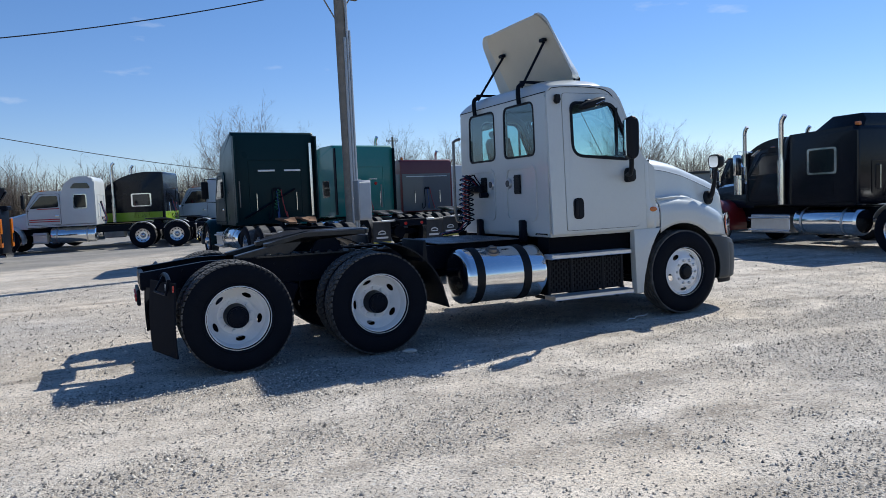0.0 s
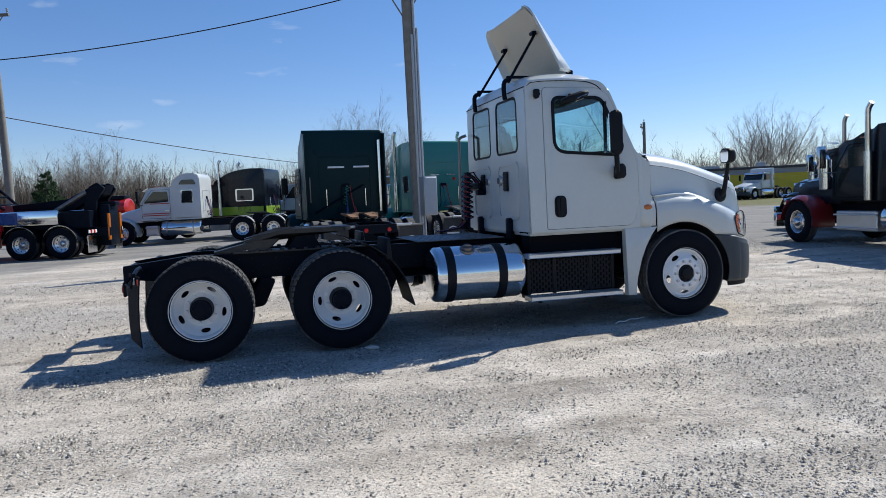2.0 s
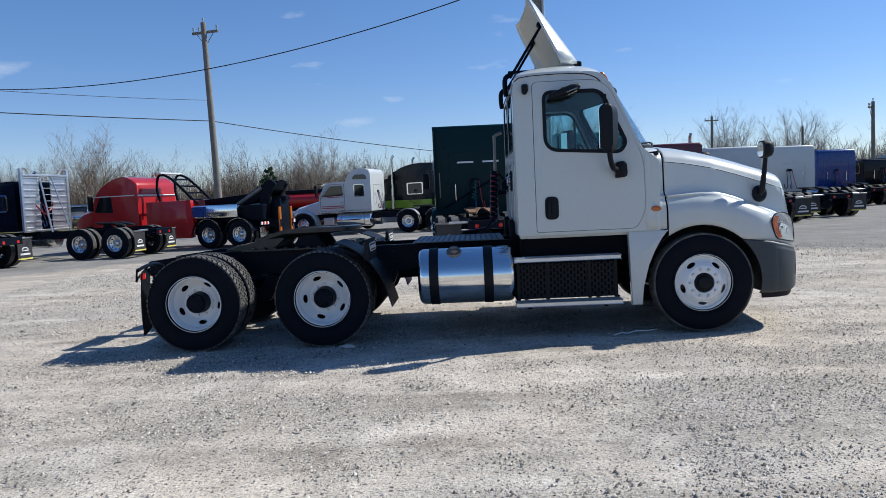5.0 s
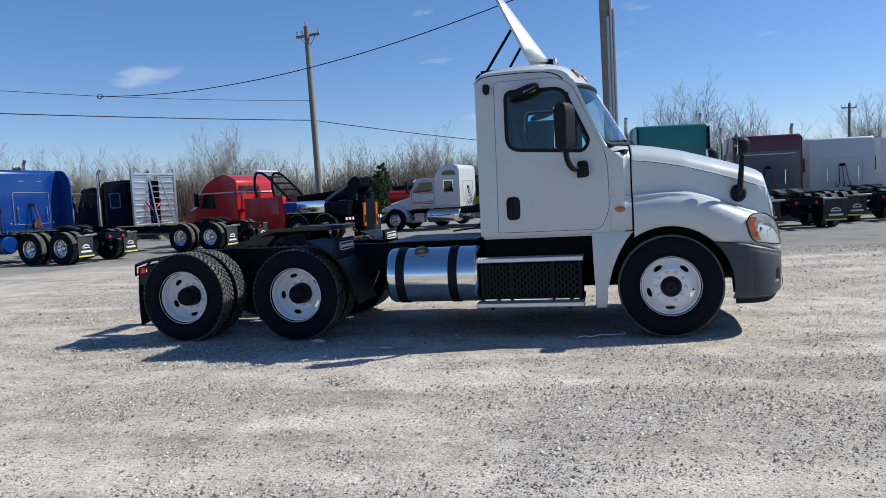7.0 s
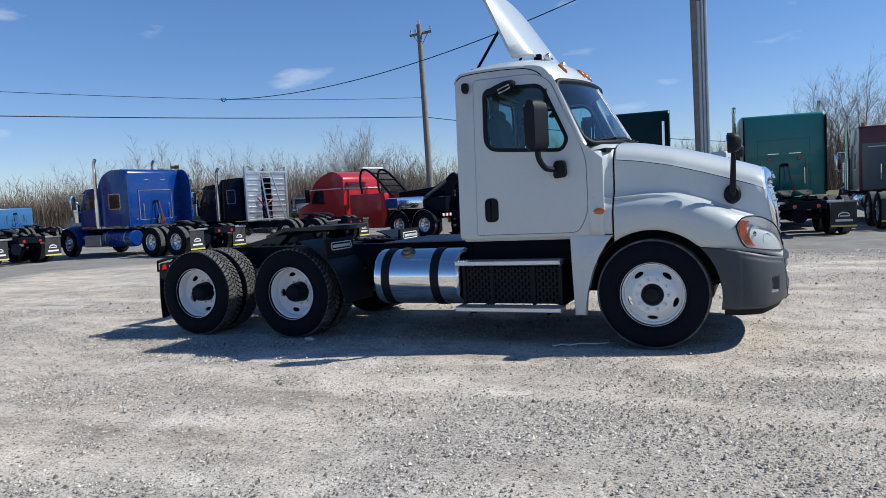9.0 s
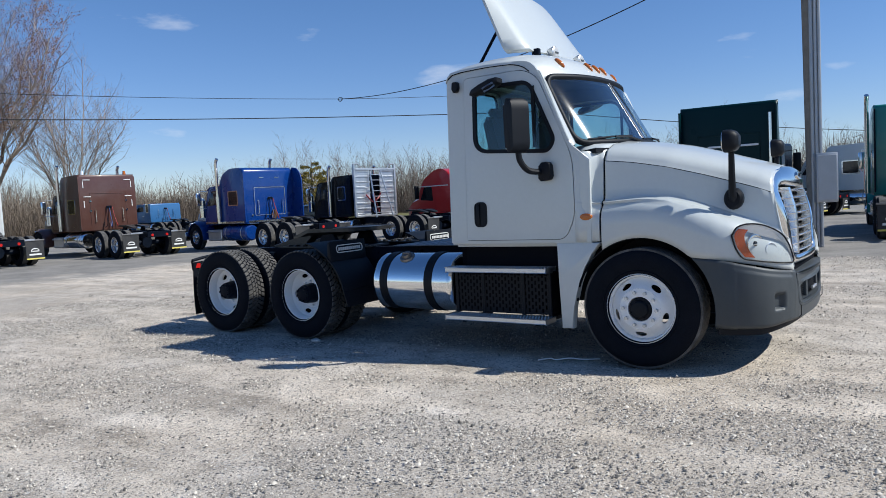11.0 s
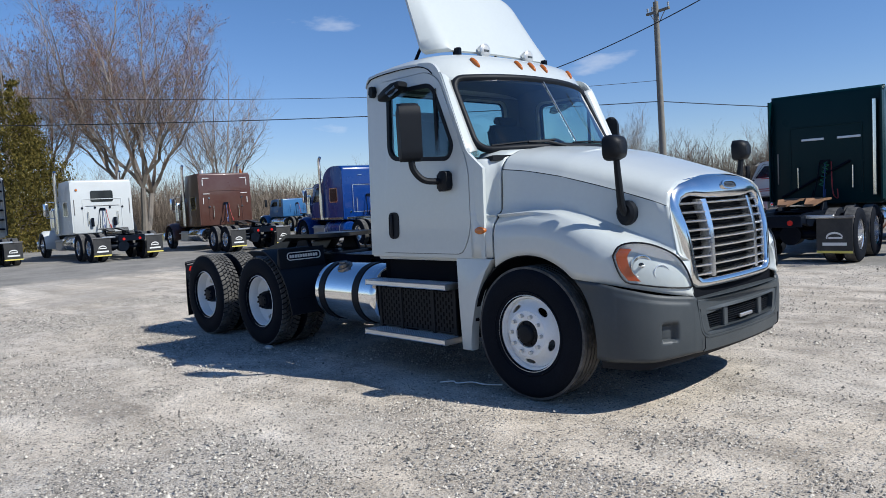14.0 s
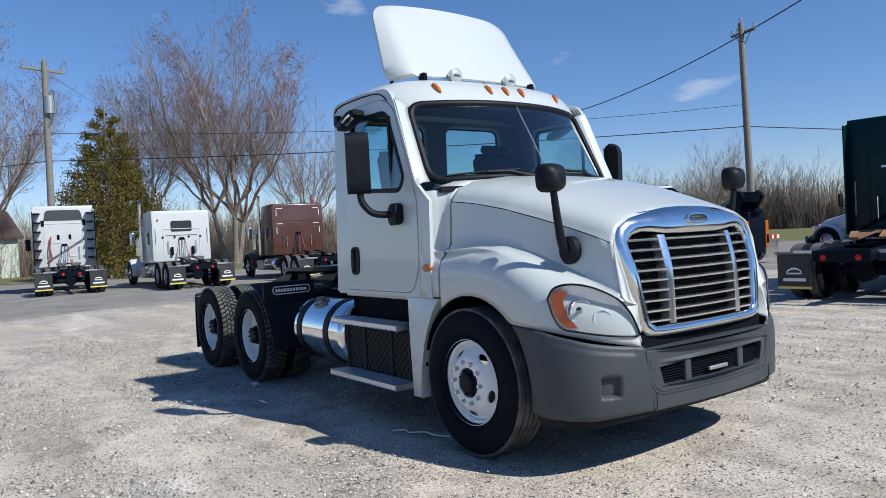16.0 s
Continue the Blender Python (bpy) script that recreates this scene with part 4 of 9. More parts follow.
    # tanks, steps, air cleaner, stacks
    if tank:
        for s in (-1, 1):
            bm = BM()
            x0, x1 = sb + 0.1, sb + 1.7
            R = 0.31
            loft(bm, [[(xx, s * 0.86 + rr * math.cos(2 * math.pi * k / 24), 0.66 + rr * math.sin(2 * math.pi * k / 24)) for k in range(24)] for xx, rr in ((x0 - 0.04, R * 0.8), (x0, R * 0.97), (x0 + 0.03, R), (x1 - 0.03, R), (x1, R * 0.97), (x1 + 0.04, R * 0.8))])
            t = part("fuel_tank", bm, trim or ALU, root)
            bm = BM()
            for k in (0.25, 1.35):
                lathe_pts = [[(x0 + k + d, s * 0.86 + (R + 0.008) * math.cos(2 * math.pi * j / 24), 0.66 + (R + 0.008) * math.sin(2 * math.pi * j / 24)) for j in range(24)] for d in (0, 0.06)]
                loft(bm, lathe_pts, True, False)
            part("strap", bm, ALU_DULL, t)
            bm = BM()
            box(bm, x1 + 0.15, cx - 0.15, s * 1.12 - 0.30, s * 1.12, 0.36, 0.80, 0.02, 1)
            for zz in (0.40, 0.70):
                box(bm, x1 + 0.12, cx - 0.12, s * 1.15 - 0.06, s * 1.15 + 0.03, zz, zz + 0.035, 0.01, 1)
            part("step_box", bm, ALU_DULL, root)
    if stacks:
        for s in (-1, 1):
            bm = BM()
            xx = cf - 0.04
            yy = s * (width + 0.10)
            cyl(bm, (xx, yy, 1.05), (xx, yy, 2.1), 0.085, n=14)
            tube(bm, [(xx, yy, 2.1), (xx, yy, h + 0.22), (xx - 0.03, yy, h + 0.32), (xx - 0.12, yy, h + 0.42)], 0.06, 12)
            part("exhaust_pipe", bm, CHROME, root)
            bm = BM()
            cyl(bm, (cx + 0.35, s * 1.0, 1.3), (cx + 0.35, s * 1.0, 2.0), 0.14, n=16)
            cyl(bm, (cx + 0.35, s * 1.0, 2.0), (cx + 0.35, s * 1.0, 2.1), 0.10, 0.06, 16)
            part("air_cleaner", bm, CHROME, root)
    # air lines on the sleeper's back
    if roof != "none":
        for k, mtl in ((-0.12, HOSE_RED), (0.0, HOSE_BLUE), (0.12, BLACK)):
            bm = BM()
            tube(bm, curve_pts([(sb - 0.02, k, 1.95), (sb - 0.1, k * 1.2, 1.6), (sb - 0.2, k * 1.6, 1.25), (sb - 0.12, k * 2.2, 1.15), (sb - 0.05, k * 2, 1.35)], 4), 0.014, 5)
            part("air_line", bm, mtl, root)
        bm = BM()
        box(bm, sb - 0.04, sb, -0.1, 0.1, 1.9, 2.0, 0.01, 1)
        part("line_bracket", bm, BLACK, root)
    return root


NAVY = paint("royal_blue_paint", (0.001, 0.034, 0.19), 0.28)
INK = shader("black_gloss_paint", (0.003, 0.005, 0.010), 0.22, 0, 0.1, 1.6, 40, 0, 0.12, DUST, 0.01, spec=0.2)
RED = paint("bright_red_paint", (0.42, 0.012, 0.015))
DARK_RED = paint("dark_red_paint", (0.15, 0.010, 0.012))
LIME = paint("lime_green_paint", (0.22, 0.36, 0.02))
DKGREEN = shader("very_dark_green_paint", (0.002, 0.022, 0.027), 0.30, 0, 0.1, 1.6, 40, 0, 0.03, DUST, 0.006, spec=0.12)
TEAL = paint("teal_paint", (0.016, 0.20, 0.17), 0.4, 0.08)
MAROON = paint("maroon_paint", (0.11, 0.012, 0.018))
BROWN = paint("metallic_brown_paint", (0.085, 0.036, 0.027), 0.3, 0.08)
GREY = paint("slate_grey_paint", (0.10, 0.105, 0.12))

royal = tractor("royal blue sleeper tractor with chrome stacks parked on the asphalt", -17.66, 12.18, 172, NAVY, 5.6, 1.8, 1.75, 3.15, roof="raised", trim=NAVY, hood_z=1.75, fenders=False)
dump = tractor("black tractor with a tall bare aluminium headache rack", -14.72, 16.03, 171.5, INK, 6.9, 3.0, 1.3, 2.75, roof="flat", hood_z=1.75, fenders=False)
striped = tractor("white sleeper tractor with red pinstripes and chrome steps", -4.47, 25.06, 171, WHITE_FAR, 5.7, 2.35, 1.25, 3.0, 2.45, 1.65, roof="raised", nose="short", stacks=False, hood_mat=WHITE_FAR)
tractor("black and lime green sleeper tractor with a chrome stack", -2.9, 27.5, 160, INK, 5.9, 1.0, 2.2, 3.25, roof="dome", band=LIME)
tractor("white sleeper tractor standing behind the lime green one", 1.2, 29.0, 160, WHITE_FAR, 5.9, 1.2, 1.9, 3.0, roof="flat", nose="short", stacks=False)
dkg = tractor("very dark green tall sleeper tractor seen from behind", -2.13, 10.14, 94.4, DKGREEN, 5.6, 1.75, 1.6, 3.5, roof="full", stacks=False, nose="short", fenders=False, tail_mat=RUST, window=False, taper=0.82)
teal = tractor("teal tall sleeper tractor seen from behind", 1.89, 14.53, 96.5, TEAL, 5.6, 1.66, 1.6, 3.47, roof="full", stacks=True, nose="short", fenders=False, tail_mat=STEEL)
maroon = tractor("maroon and grey sleeper tractor with worn coupling plate", 5.2, 16.4, 93, MAROON, 5.6, 2.2, 1.6, 3.08, roof="flat", stacks=True, fenders=False, tail_mat=STEEL, steel=False)
tractor("plain white sleeper tractor in the back row", 8.3, 18.9, 96, WHITE_FAR, 5.6, 1.9, 1.6, 2.95, roof="full", stacks=False, nose="short", fenders=False)
tractor("white sleeper tractor at the middle of the back row", 11.6, 21.5, 96, WHITE_FAR, 5.6, 1.9, 1.6, 3.0, roof="full", stacks=False, nose="short", fenders=False)
tractor("black sleeper tractor at the back row", 22.0, 33.2, 96, INK, 5.6, 1.9, 1.6, 2.5, roof="flat", stacks=False, fenders=False)
tractor("blue sleeper tractor at the end of the back row", 18.5, 31.5, 96, NAVY, 5.6, 1.9, 1.6, 3.15, roof="raised", stacks=False, fenders=False)
longnose = tractor("black long-nosed tractor with red front fenders and a big sleeper", 8.89, 0.57, 84.8, INK, 6.05, 1.6, 2.0, 2.70, 2.42, 1.70, roof="flat", hood_mat=DARK_RED)
tractor("second black long-nosed tractor with a domed roof", 12.5, 5.0, 84.8, INK, 6.05, 1.6, 2.0, 2.9, 2.45, 1.70, roof="dome")
brown = tractor("metallic brown sleeper tractor with amber roof beacons", -23.39, 9.16, 174, BROWN, 6.4, 2.1, 1.7, 3.25, roof="flat", hood_z=1.75, fenders=False)
square = tractor("white square sleeper tractor with a dark rear window", -25.10, 4.59, 178, WHITE_FAR, 6.2, 1.35, 1.7, 3.1, roof="flat", plate="back_window", fenders=False)
highroof = tractor("white high-roofed sleeper tractor with side fairings", -28.0, 0.64, 174, WHITE_FAR, 6.2, 2.3, 1.7, 3.6, roof="full", stacks=False, nose="short", fenders=False)

# low roof cap and marker lamp on the black tractor's sleeper
bm = BM()
loft(bm, [[(x, -w, 2.69), (x, -w * 0.92, z), (x, w * 0.92, z), (x, w, 2.69)] for x, w, z in ((1.68, 0.85, 2.84), (1.75, 0.88, 2.97), (2.5, 0.88, 2.97), (3.0, 0.8, 2.72))])
part("roof_cap", bm, INK, longnose, "black roof cap")
bm = BM()
box(bm, 1.62, 1.72, 0.98, 1.08, 2.70, 2.78, 0.02, 2)
part("beacon", bm, AMBER, longnose)

# slate grey lower half of the maroon sleeper, with its small red lamps and hooks
bm = BM()
box(bm, 2.178, 2.19, -1.06, 1.06, 1.06, 2.52, 0.004, 1)
part("lower_panel", bm, GREY, maroon, "slate grey lower panel")
for s_ in (-1, 1):
    bm = BM()
    box(bm, 2.25, 3.7, s_ * 1.142 - 0.006, s_ * 1.142 + 0.006, 1.06, 2.52, 0.003, 1)
    part("lower_panel", bm, GREY, maroon)


# ---- the white day-cab tractor: origin on the ground below the front axle, +x forwards, right-hand side at -y ----
truck = thing("semi_truck", "clean white day-cab tractor with grey bumper and chrome grille", "truck", pose(0, 0, 0))
REAR = (-3.985, -5.365)


def side_y(z):
    return 1.145 - 0.028 * (z - 1.3) - 0.022 * max(0.0, z - 1.95)


# wheels
def hero_wheels():
    for y in (-1.04, 1.04):
        turn = pose(0, 0, 0, 0, 20, 0 if y < 0 else 180)
        w = part("wheel", RIM_F, None, truck, "white steel front wheel", pose(0, y, 0.512) @ turn)
        part("tyre", TYRE_STEER, None, w)
        part("tread", TREAD_STEER, None, w)
        part("hub", HUB_F, None, w)
        for nut in NUT_F:
            part("wheel_nut", nut, None, w)
    for i, x in enumerate(REAR):
        for y in (-1.085, 1.085):
            turn = pose(0, 0, 0, 0, 33 + 50 * i, 0 if y < 0 else 180)
            w = part("wheel", RIM_R, None, truck, "white dished dual wheel", pose(x, y, 0.512) @ turn)
            part("tyre", TYRE_DRIVE, None, w)
            part("tread", TREAD_DRIVE, None, w)
            part("hub", HUB_R, None, w)
            for nut in NUT_R:
                part("wheel_nut", nut, None, w)
            t = part("inner_tyre", TYRE_DRIVE, None, truck, "", pose(x, y * 0.69, 0.512, 0, 9, 0))
            part("tread", TREAD_DRIVE, None, t)


hero_wheels()


# chassis
def hero_chassis():
    for s in (-1, 1):
        bm = BM()
        o = [(-6.16, 0.80), (-6.16, 0.93), (-5.55, 1.0), (0.9, 1.0), (0.9, 0.73), (-5.5, 0.73)]
        prism(bm, o, s * 0.43 - 0.004, s * 0.43 + 0.004)
        prism(bm, [(-6.16, 0.925), (-6.16, 0.935), (-5.55, 1.004), (0.9, 1.004), (0.9, 0.994), (-5.55, 0.994)], s * 0.43 - (0.085 if s > 0 else 0), s * 0.43 + (0.085 if s < 0 else 0))
        prism(bm, [(-6.16, 0.795), (-6.16, 0.805), (-5.5, 0.735), (0.9, 0.735), (0.9, 0.725), (-5.5, 0.725)], s * 0.43 - (0.085 if s > 0 else 0), s * 0.43 + (0.085 if s < 0 else 0))
        part("frame_rail", bm, BLACK, truck)
        # a row of bolts along the rail
        bm = BM()
        for k in range(30):
            xx = -5.9 + k * 0.13
            for zz in (0.80, 0.93) if k % 3 else (0.86,):
                cyl(bm, (xx, s * 0.434, zz), (xx, s * 0.446, zz), 0.011, n=6)
        tagged(part("frame_bolts", bm, BLACK, truck), kind="stuff")
    for xx, w in ((-6.14, 0.05), (-5.3, 0.08), (-4.65, 0.12), (-3.98, 0.08), (-3.1, 0.06), (-2.2, 0.06), (-1.0, 0.06)):
        bm = BM()
        box(bm, xx - w / 2, xx + w / 2, -0.43, 0.43, 0.76, 0.94 if xx > -6 else 0.92, 0.012, 1)
        part("crossmember", bm, BLACK, truck)
    for xx in REAR:
        bm = BM()
        prof = [(-1.02, 0.07), (-0.75, 0.075), (-0.5, 0.09), (-0.3, 0.13), (-0.18, 0.21), (0, 0.24), (0.18, 0.21), (0.3, 0.13), (0.5, 0.09), (0.75, 0.075), (1.02, 0.07)]
        loft(bm, [[(xx + r * math.cos(2 * math.pi * k / 18), y, 0.512 + r * math.sin(2 * math.pi * k / 18)) for k in range(18)] for y, r in prof])
        cyl(bm, (xx, 0, 0.55), (xx + 0.45, 0, 0.60), 0.11, 0.07, 14)
        part("rear_axle", bm, BLACK, truck)
        for s in (-1, 1):
            bm = BM()
            prof = [(0.0, 0.10), (0.03, 0.125), (0.09, 0.135), (0.12, 0.12), (0.15, 0.135), (0.22, 0.125), (0.25, 0.10)]
            loft(bm, [[(xx - 0.30 + r * math.cos(2 * math.pi * k / 16), s * 0.43 + r * math.sin(2 * math.pi * k / 16), 0.42 + z) for k in range(16)] for z, r in prof])
            part("air_spring", bm, RUBBER, truck)
            bm = BM()
            prism(bm, rpoly([(xx + 0.75, 0.70), (xx + 0.62, 0.42), (xx + 0.1, 0.36), (xx - 0.45, 0.34), (xx - 0.45, 0.41), (xx + 0.1, 0.45), (xx + 0.5, 0.55), (xx + 0.6, 0.74)], 0.04, 3), s * 0.43 - 0.045, s * 0.43 + 0.045, 0.008, 1)
            part("suspension_arm", bm, BLACK, truck)
            bm = BM()
            cyl(bm, (xx + 0.14, s * 0.52, 0.44), (xx + 0.20, s * 0.52, 0.95), 0.032, n=10)
            cyl(bm, (xx + 0.17, s * 0.52, 0.66), (xx + 0.20, s * 0.52, 0.95), 0.042, n=10)
            part("shock_absorber", bm, BLACK, truck)
            bm = BM()
            cyl(bm, (xx - 0.16, s * 0.62, 0.60), (xx - 0.36, s * 0.62, 0.66), 0.085, n=14)
            part("brake_chamber", bm, BLACK, truck)
    bm = BM()
    tube(bm, curve_pts([(0, -0.95, 0.50), (0, -0.75, 0.47), (0, -0.45, 0.36), (0, 0.45, 0.36), (0, 0.75, 0.47), (0, 0.95, 0.50)], 4), 0.055, 10)
    part("front_axle", bm, BLACK, truck)
    for s in (-1, 1):
        bm = BM()
        for k in range(3):
            tube(bm, curve_pts([(0.85, s * 0.43, 0.66 - k * 0.02), (0, s * 0.43, 0.46 - k * 0.02), (-0.85, s * 0.43, 0.64 - k * 0.02)], 6), 0.016, 6)
        part("leaf_spring", bm, BLACK, truck)
    # gearbox and prop shaft below the cab
    bm = BM()
    box(bm, -1.5, 0.5, -0.32, 0.32, 0.42, 0.98, 0.08, 2)
    part("engine", bm, DARK, truck)
    bm = BM()
    cyl(bm, (-1.5, 0, 0.68), (-3.6, 0, 0.62), 0.06, n=12)
    part("drive_shaft", bm, BLACK, truck)
    # tail: end plate, lamps, tow hooks, flap hangers
    bm = BM()
    box(bm, -6.20, -6.165, -0.30, 0.30, 0.60, 0.76, 0.01, 1)
    tp = part("tail_plate", bm, BLACK, truck)
    for s in (-1, 1):
        for k in (0.12, 0.22):
            bm = BM()
            cyl(bm, (-6.20, s * k, 0.68), (-6.215, s * k, 0.68), 0.045, n=14)
            part("tail_lamp", bm, RED_LENS, tp)
        bm = BM()
        tube(bm, curve_pts([(-5.98, s * 0.46, 0.88), (-5.96, s * 0.7, 0.93), (-5.95, s * 0.95, 0.93), (-5.95, s * 1.18, 0.90)], 4), 0.02, 8)
        tube(bm, [(-5.98, s * 0.85, 0.92), (-6.06, s * 0.95, 0.80), (-5.98, s * 1.16, 0.78), (-5.96, s * 1.18, 0.9)], 0.012, 6)
        part("flap_hanger", bm, BLACK, truck)
        bm = BM()
        grid(bm, lin(0, 1, 6), lin(-1, 1, 4), lambda u, v: (-5.99 - 0.03 * math.sin(u * 2.4) + 0.09 * v * s * s, s * 0.91 + s * v * 0.30, 0.88 - 0.68 * u), None, (0.012, 0, 0))
        fl = part("mudflap", bm, RUBBER, truck, "plain black rubber mudflap")
        for k, mtl in ((0, LOGO_WHITE), (1, RED_LENS)):
            bm = BM()
            box(bm, -5.975 + 0.05 * k, -5.96 + 0.05 * k, s * (0.98 + k * 0.11), s * (1.08 + k * 0.11), 0.80, 0.86)
            part("reflector", bm, mtl, fl)


hero_chassis()


# deck, coupling, tanks, steps
def shrink(poly, d):
    c = sum((Vector((p[0], p[1])) for p in poly), Vector((0, 0))) / len(poly)
    out = []
    n = len(poly)
    for i in range(n):
        a, p, b = (Vector((q[0], q[1])) for q in (poly[i - 1], poly[i], poly[(i + 1) % n]))
        e1, e2 = (p - a), (b - p)
        e1 = e1.normalized() if e1.length > 1e-6 else e2.normalized()
        e2 = e2.normalized() if e2.length > 1e-6 else e1
        t = (e1 + e2).normalized()
        nrm = Vector((-t.y, t.x))
        if nrm.dot(c - p) < 0:
            nrm = -nrm
        out.append(p + nrm * d)
    return out


TREAD_PLATE = shader("dirty_tread_plate", (0.22, 0.22, 0.23), 0.5, 0.7, 0.3, 5, 60, 0.1, 0, (0.03, 0.03, 0.03), 0.8)


def hero_frame_fittings():
    f = fifth_wheel(truck, -4.28, 1.235, GREASE, 1.05)
    # long sloping pick-up ramps behind the plate
    for s in (-1, 1):
        bm = BM()
        prism(bm, [(-5.25, 1.0), (-5.25, 1.03), (-4.75, 1.14), (-4.6, 1.18), (-4.55, 1.13), (-4.7, 1.0)], s * 0.33 - 0.07, s * 0.33 + 0.07, 0.008, 1)
        part("ramp", bm, GREASE, truck)
    bm = BM()
    for k in range(11):
        box(bm, -4.95 + k * 0.13, -4.90 + k * 0.13, -0.47, -0.40, 1.0, 1.035, 0.006, 1)
        box(bm, -4.95 + k * 0.13, -4.90 + k * 0.13, 0.40, 0.47, 1.0, 1.035, 0.006, 1)
    box(bm, -5.05, -3.5, -0.49, -0.39, 1.0, 1.015)
    box(bm, -5.05, -3.5, 0.39, 0.49, 1.0, 1.015)
    part("slider_rail", bm, GREASE, truck)
    # diamond plate between cab and coupling
    bm = BM()
    box(bm, -3.05, -2.02, -0.62, 0.62, 1.02, 1.03, 0.003, 1)
    d = part("deck_plate", bm, TREAD_PLATE, truck, "aluminium tread plate")
    bm = BM()
    for i in range(16):
        for j in range(20):
            xx, yy = -3.02 + i * 0.062, -0.59 + j * 0.062
            a = 0.6 if (i + j) % 2 else -0.6
            c, sn = math.cos(a), math.sin(a)
            q = [(xx + (u * c - v * sn), yy + (u * sn + v * c), 0) for u, v in ((-0.02, 0), (0, -0.007), (0.02, 0), (0, 0.007))]
            top = bm.verts.new((xx, yy, 1.034))
            b = [bm.verts.new((p[0], p[1], 1.0302)) for p in q]
            for k in range(4):
                bm.faces.new((b[k], b[(k + 1) % 4], top))
    tagged(part("tread_pattern", bm, TREAD_PLATE, d), kind="stuff")
    for s in (-1, 1):
        # quarter fender with its hanging flap ahead of the drive wheels
        bm = BM()
        grid(bm, lin(0.25, 1.45, 14), lin(-1, 1, 5), lambda a, v: (-3.98 + (0.60 + 0.06 * a) * math.sin(a), s * 0.92 + v * 0.31, 0.50 + 0.62 * math.cos(a)), None, (0.012, 0, 0.008))
        grid(bm, lin(0, 1, 6), lin(-1, 1, 5), lambda u, v: (-3.298 + 0.05 * u, s * 0.92 + v * 0.31, 0.575 - 0.17 * u), None, (0.012, 0, 0.004))
        q = part("quarter_fender", bm, BLACK_PLASTIC, truck, "black plastic quarter fender")
        bm = BM()
        prism(bm, [(-3.52, 0.90), (-3.50, 1.115), (-3.47, 1.12), (-3.455, 0.90)], min(s * 0.62, s * 1.22), max(s * 0.62, s * 1.22), 0.012, 2)
        p = part("badge_plate", bm, BLACK_PLASTIC, q)
        bm = BM()
        o = rpoly([(0.68, 0.985), (1.12, 0.985), (1.12, 1.075), (0.68, 1.075)], 0.045, 6)
        i = shrink(o, 0.010)
        sheet(bm, o, [i], lambda u, v: (-3.452 - (v - 0.9) * 0.08, s * u, v), (0.006, 0, 0))
        for k in range(11):
            y = 0.725 + k * 0.034
            box(bm, -3.462, -3.452, min(s * y, s * (y + 0.022)), max(s * y, s * (y + 0.022)), 1.012, 1.046)
        part("badge", bm, LOGO_WHITE, p, "bright oval badge outline with a bar")
        # fuel tank
        bm = BM()
        R, y0, z0 = 0.302, s * 0.835, 0.665
        prof = [(-2.975, 0.20), (-2.97, 0.255), (-2.955, 0.285), (-2.93, 0.30), (-2.91, R), (-2.0, R), (-1.98, 0.30), (-1.955, 0.285), (-1.94, 0.255), (-1.935, 0.20)]
        loft(bm, [[(xx, y0 + r * math.cos(2 * math.pi * k / 48), z0 + r * math.sin(2 * math.pi * k / 48)) for k in range(48)] for xx, r in prof])
        t = part("fuel_tank", bm, ALU, truck, "polished aluminium fuel tank")
        for xx in (-2.85, -2.27):
            bm = BM()
            loft(bm, [[(xx + d, y0 + (R + e) * math.cos(2 * math.pi * k / 48), z0 + (R + e) * math.sin(2 * math.pi * k / 48)) for k in range(48)] for d, e in ((0, 0.001), (0.003, 0.008), (0.097, 0.008), (0.10, 0.001))], True, False)
            part("strap", bm, BLACK_PLASTIC, t, "black tank strap")
            bm = BM()
            box(bm, xx + 0.02, xx + 0.08, s * 0.45 - 0.03, s * 0.45 + 0.03, 0.42, 0.96, 0.01, 1)
            part("tank_bracket", bm, BLACK, t)
        bm = BM()
        a = radians(62)
        c = Vector((-2.58, y0 + s * R * math.cos(a), z0 + R * math.sin(a)))
        nrm = Vector((0, s * math.cos(a), math.sin(a)))
        cyl(bm, c - nrm * 0.01, c + nrm * 0.012, 0.085, 0.08, 24)
        cyl(bm, c + nrm * 0.012, c + nrm * 0.045, 0.055, 0.05, 20)
        box(bm, c.x - 0.045, c.x + 0.045, c.y + nrm.y * 0.05 - 0.012, c.y + nrm.y * 0.05 + 0.012, c.z + nrm.z * 0.05 - 0.008, c.z + nrm.z * 0.05 + 0.008, 0.004, 1)
        part("filler_cap", bm, STEEL, t)
        # battery box with an expanded-metal cover between two steps
        bm = BM()
        box(bm, -1.92, -0.86, s * 0.62, s * 1.04, 0.40, 0.80, 0.02, 1)
        bb = part("battery_box", bm, DARK, truck)
        bm = BM()
        x0, z0c, cw, chh = -1.90, 0.405, 0.0355, 0.0655
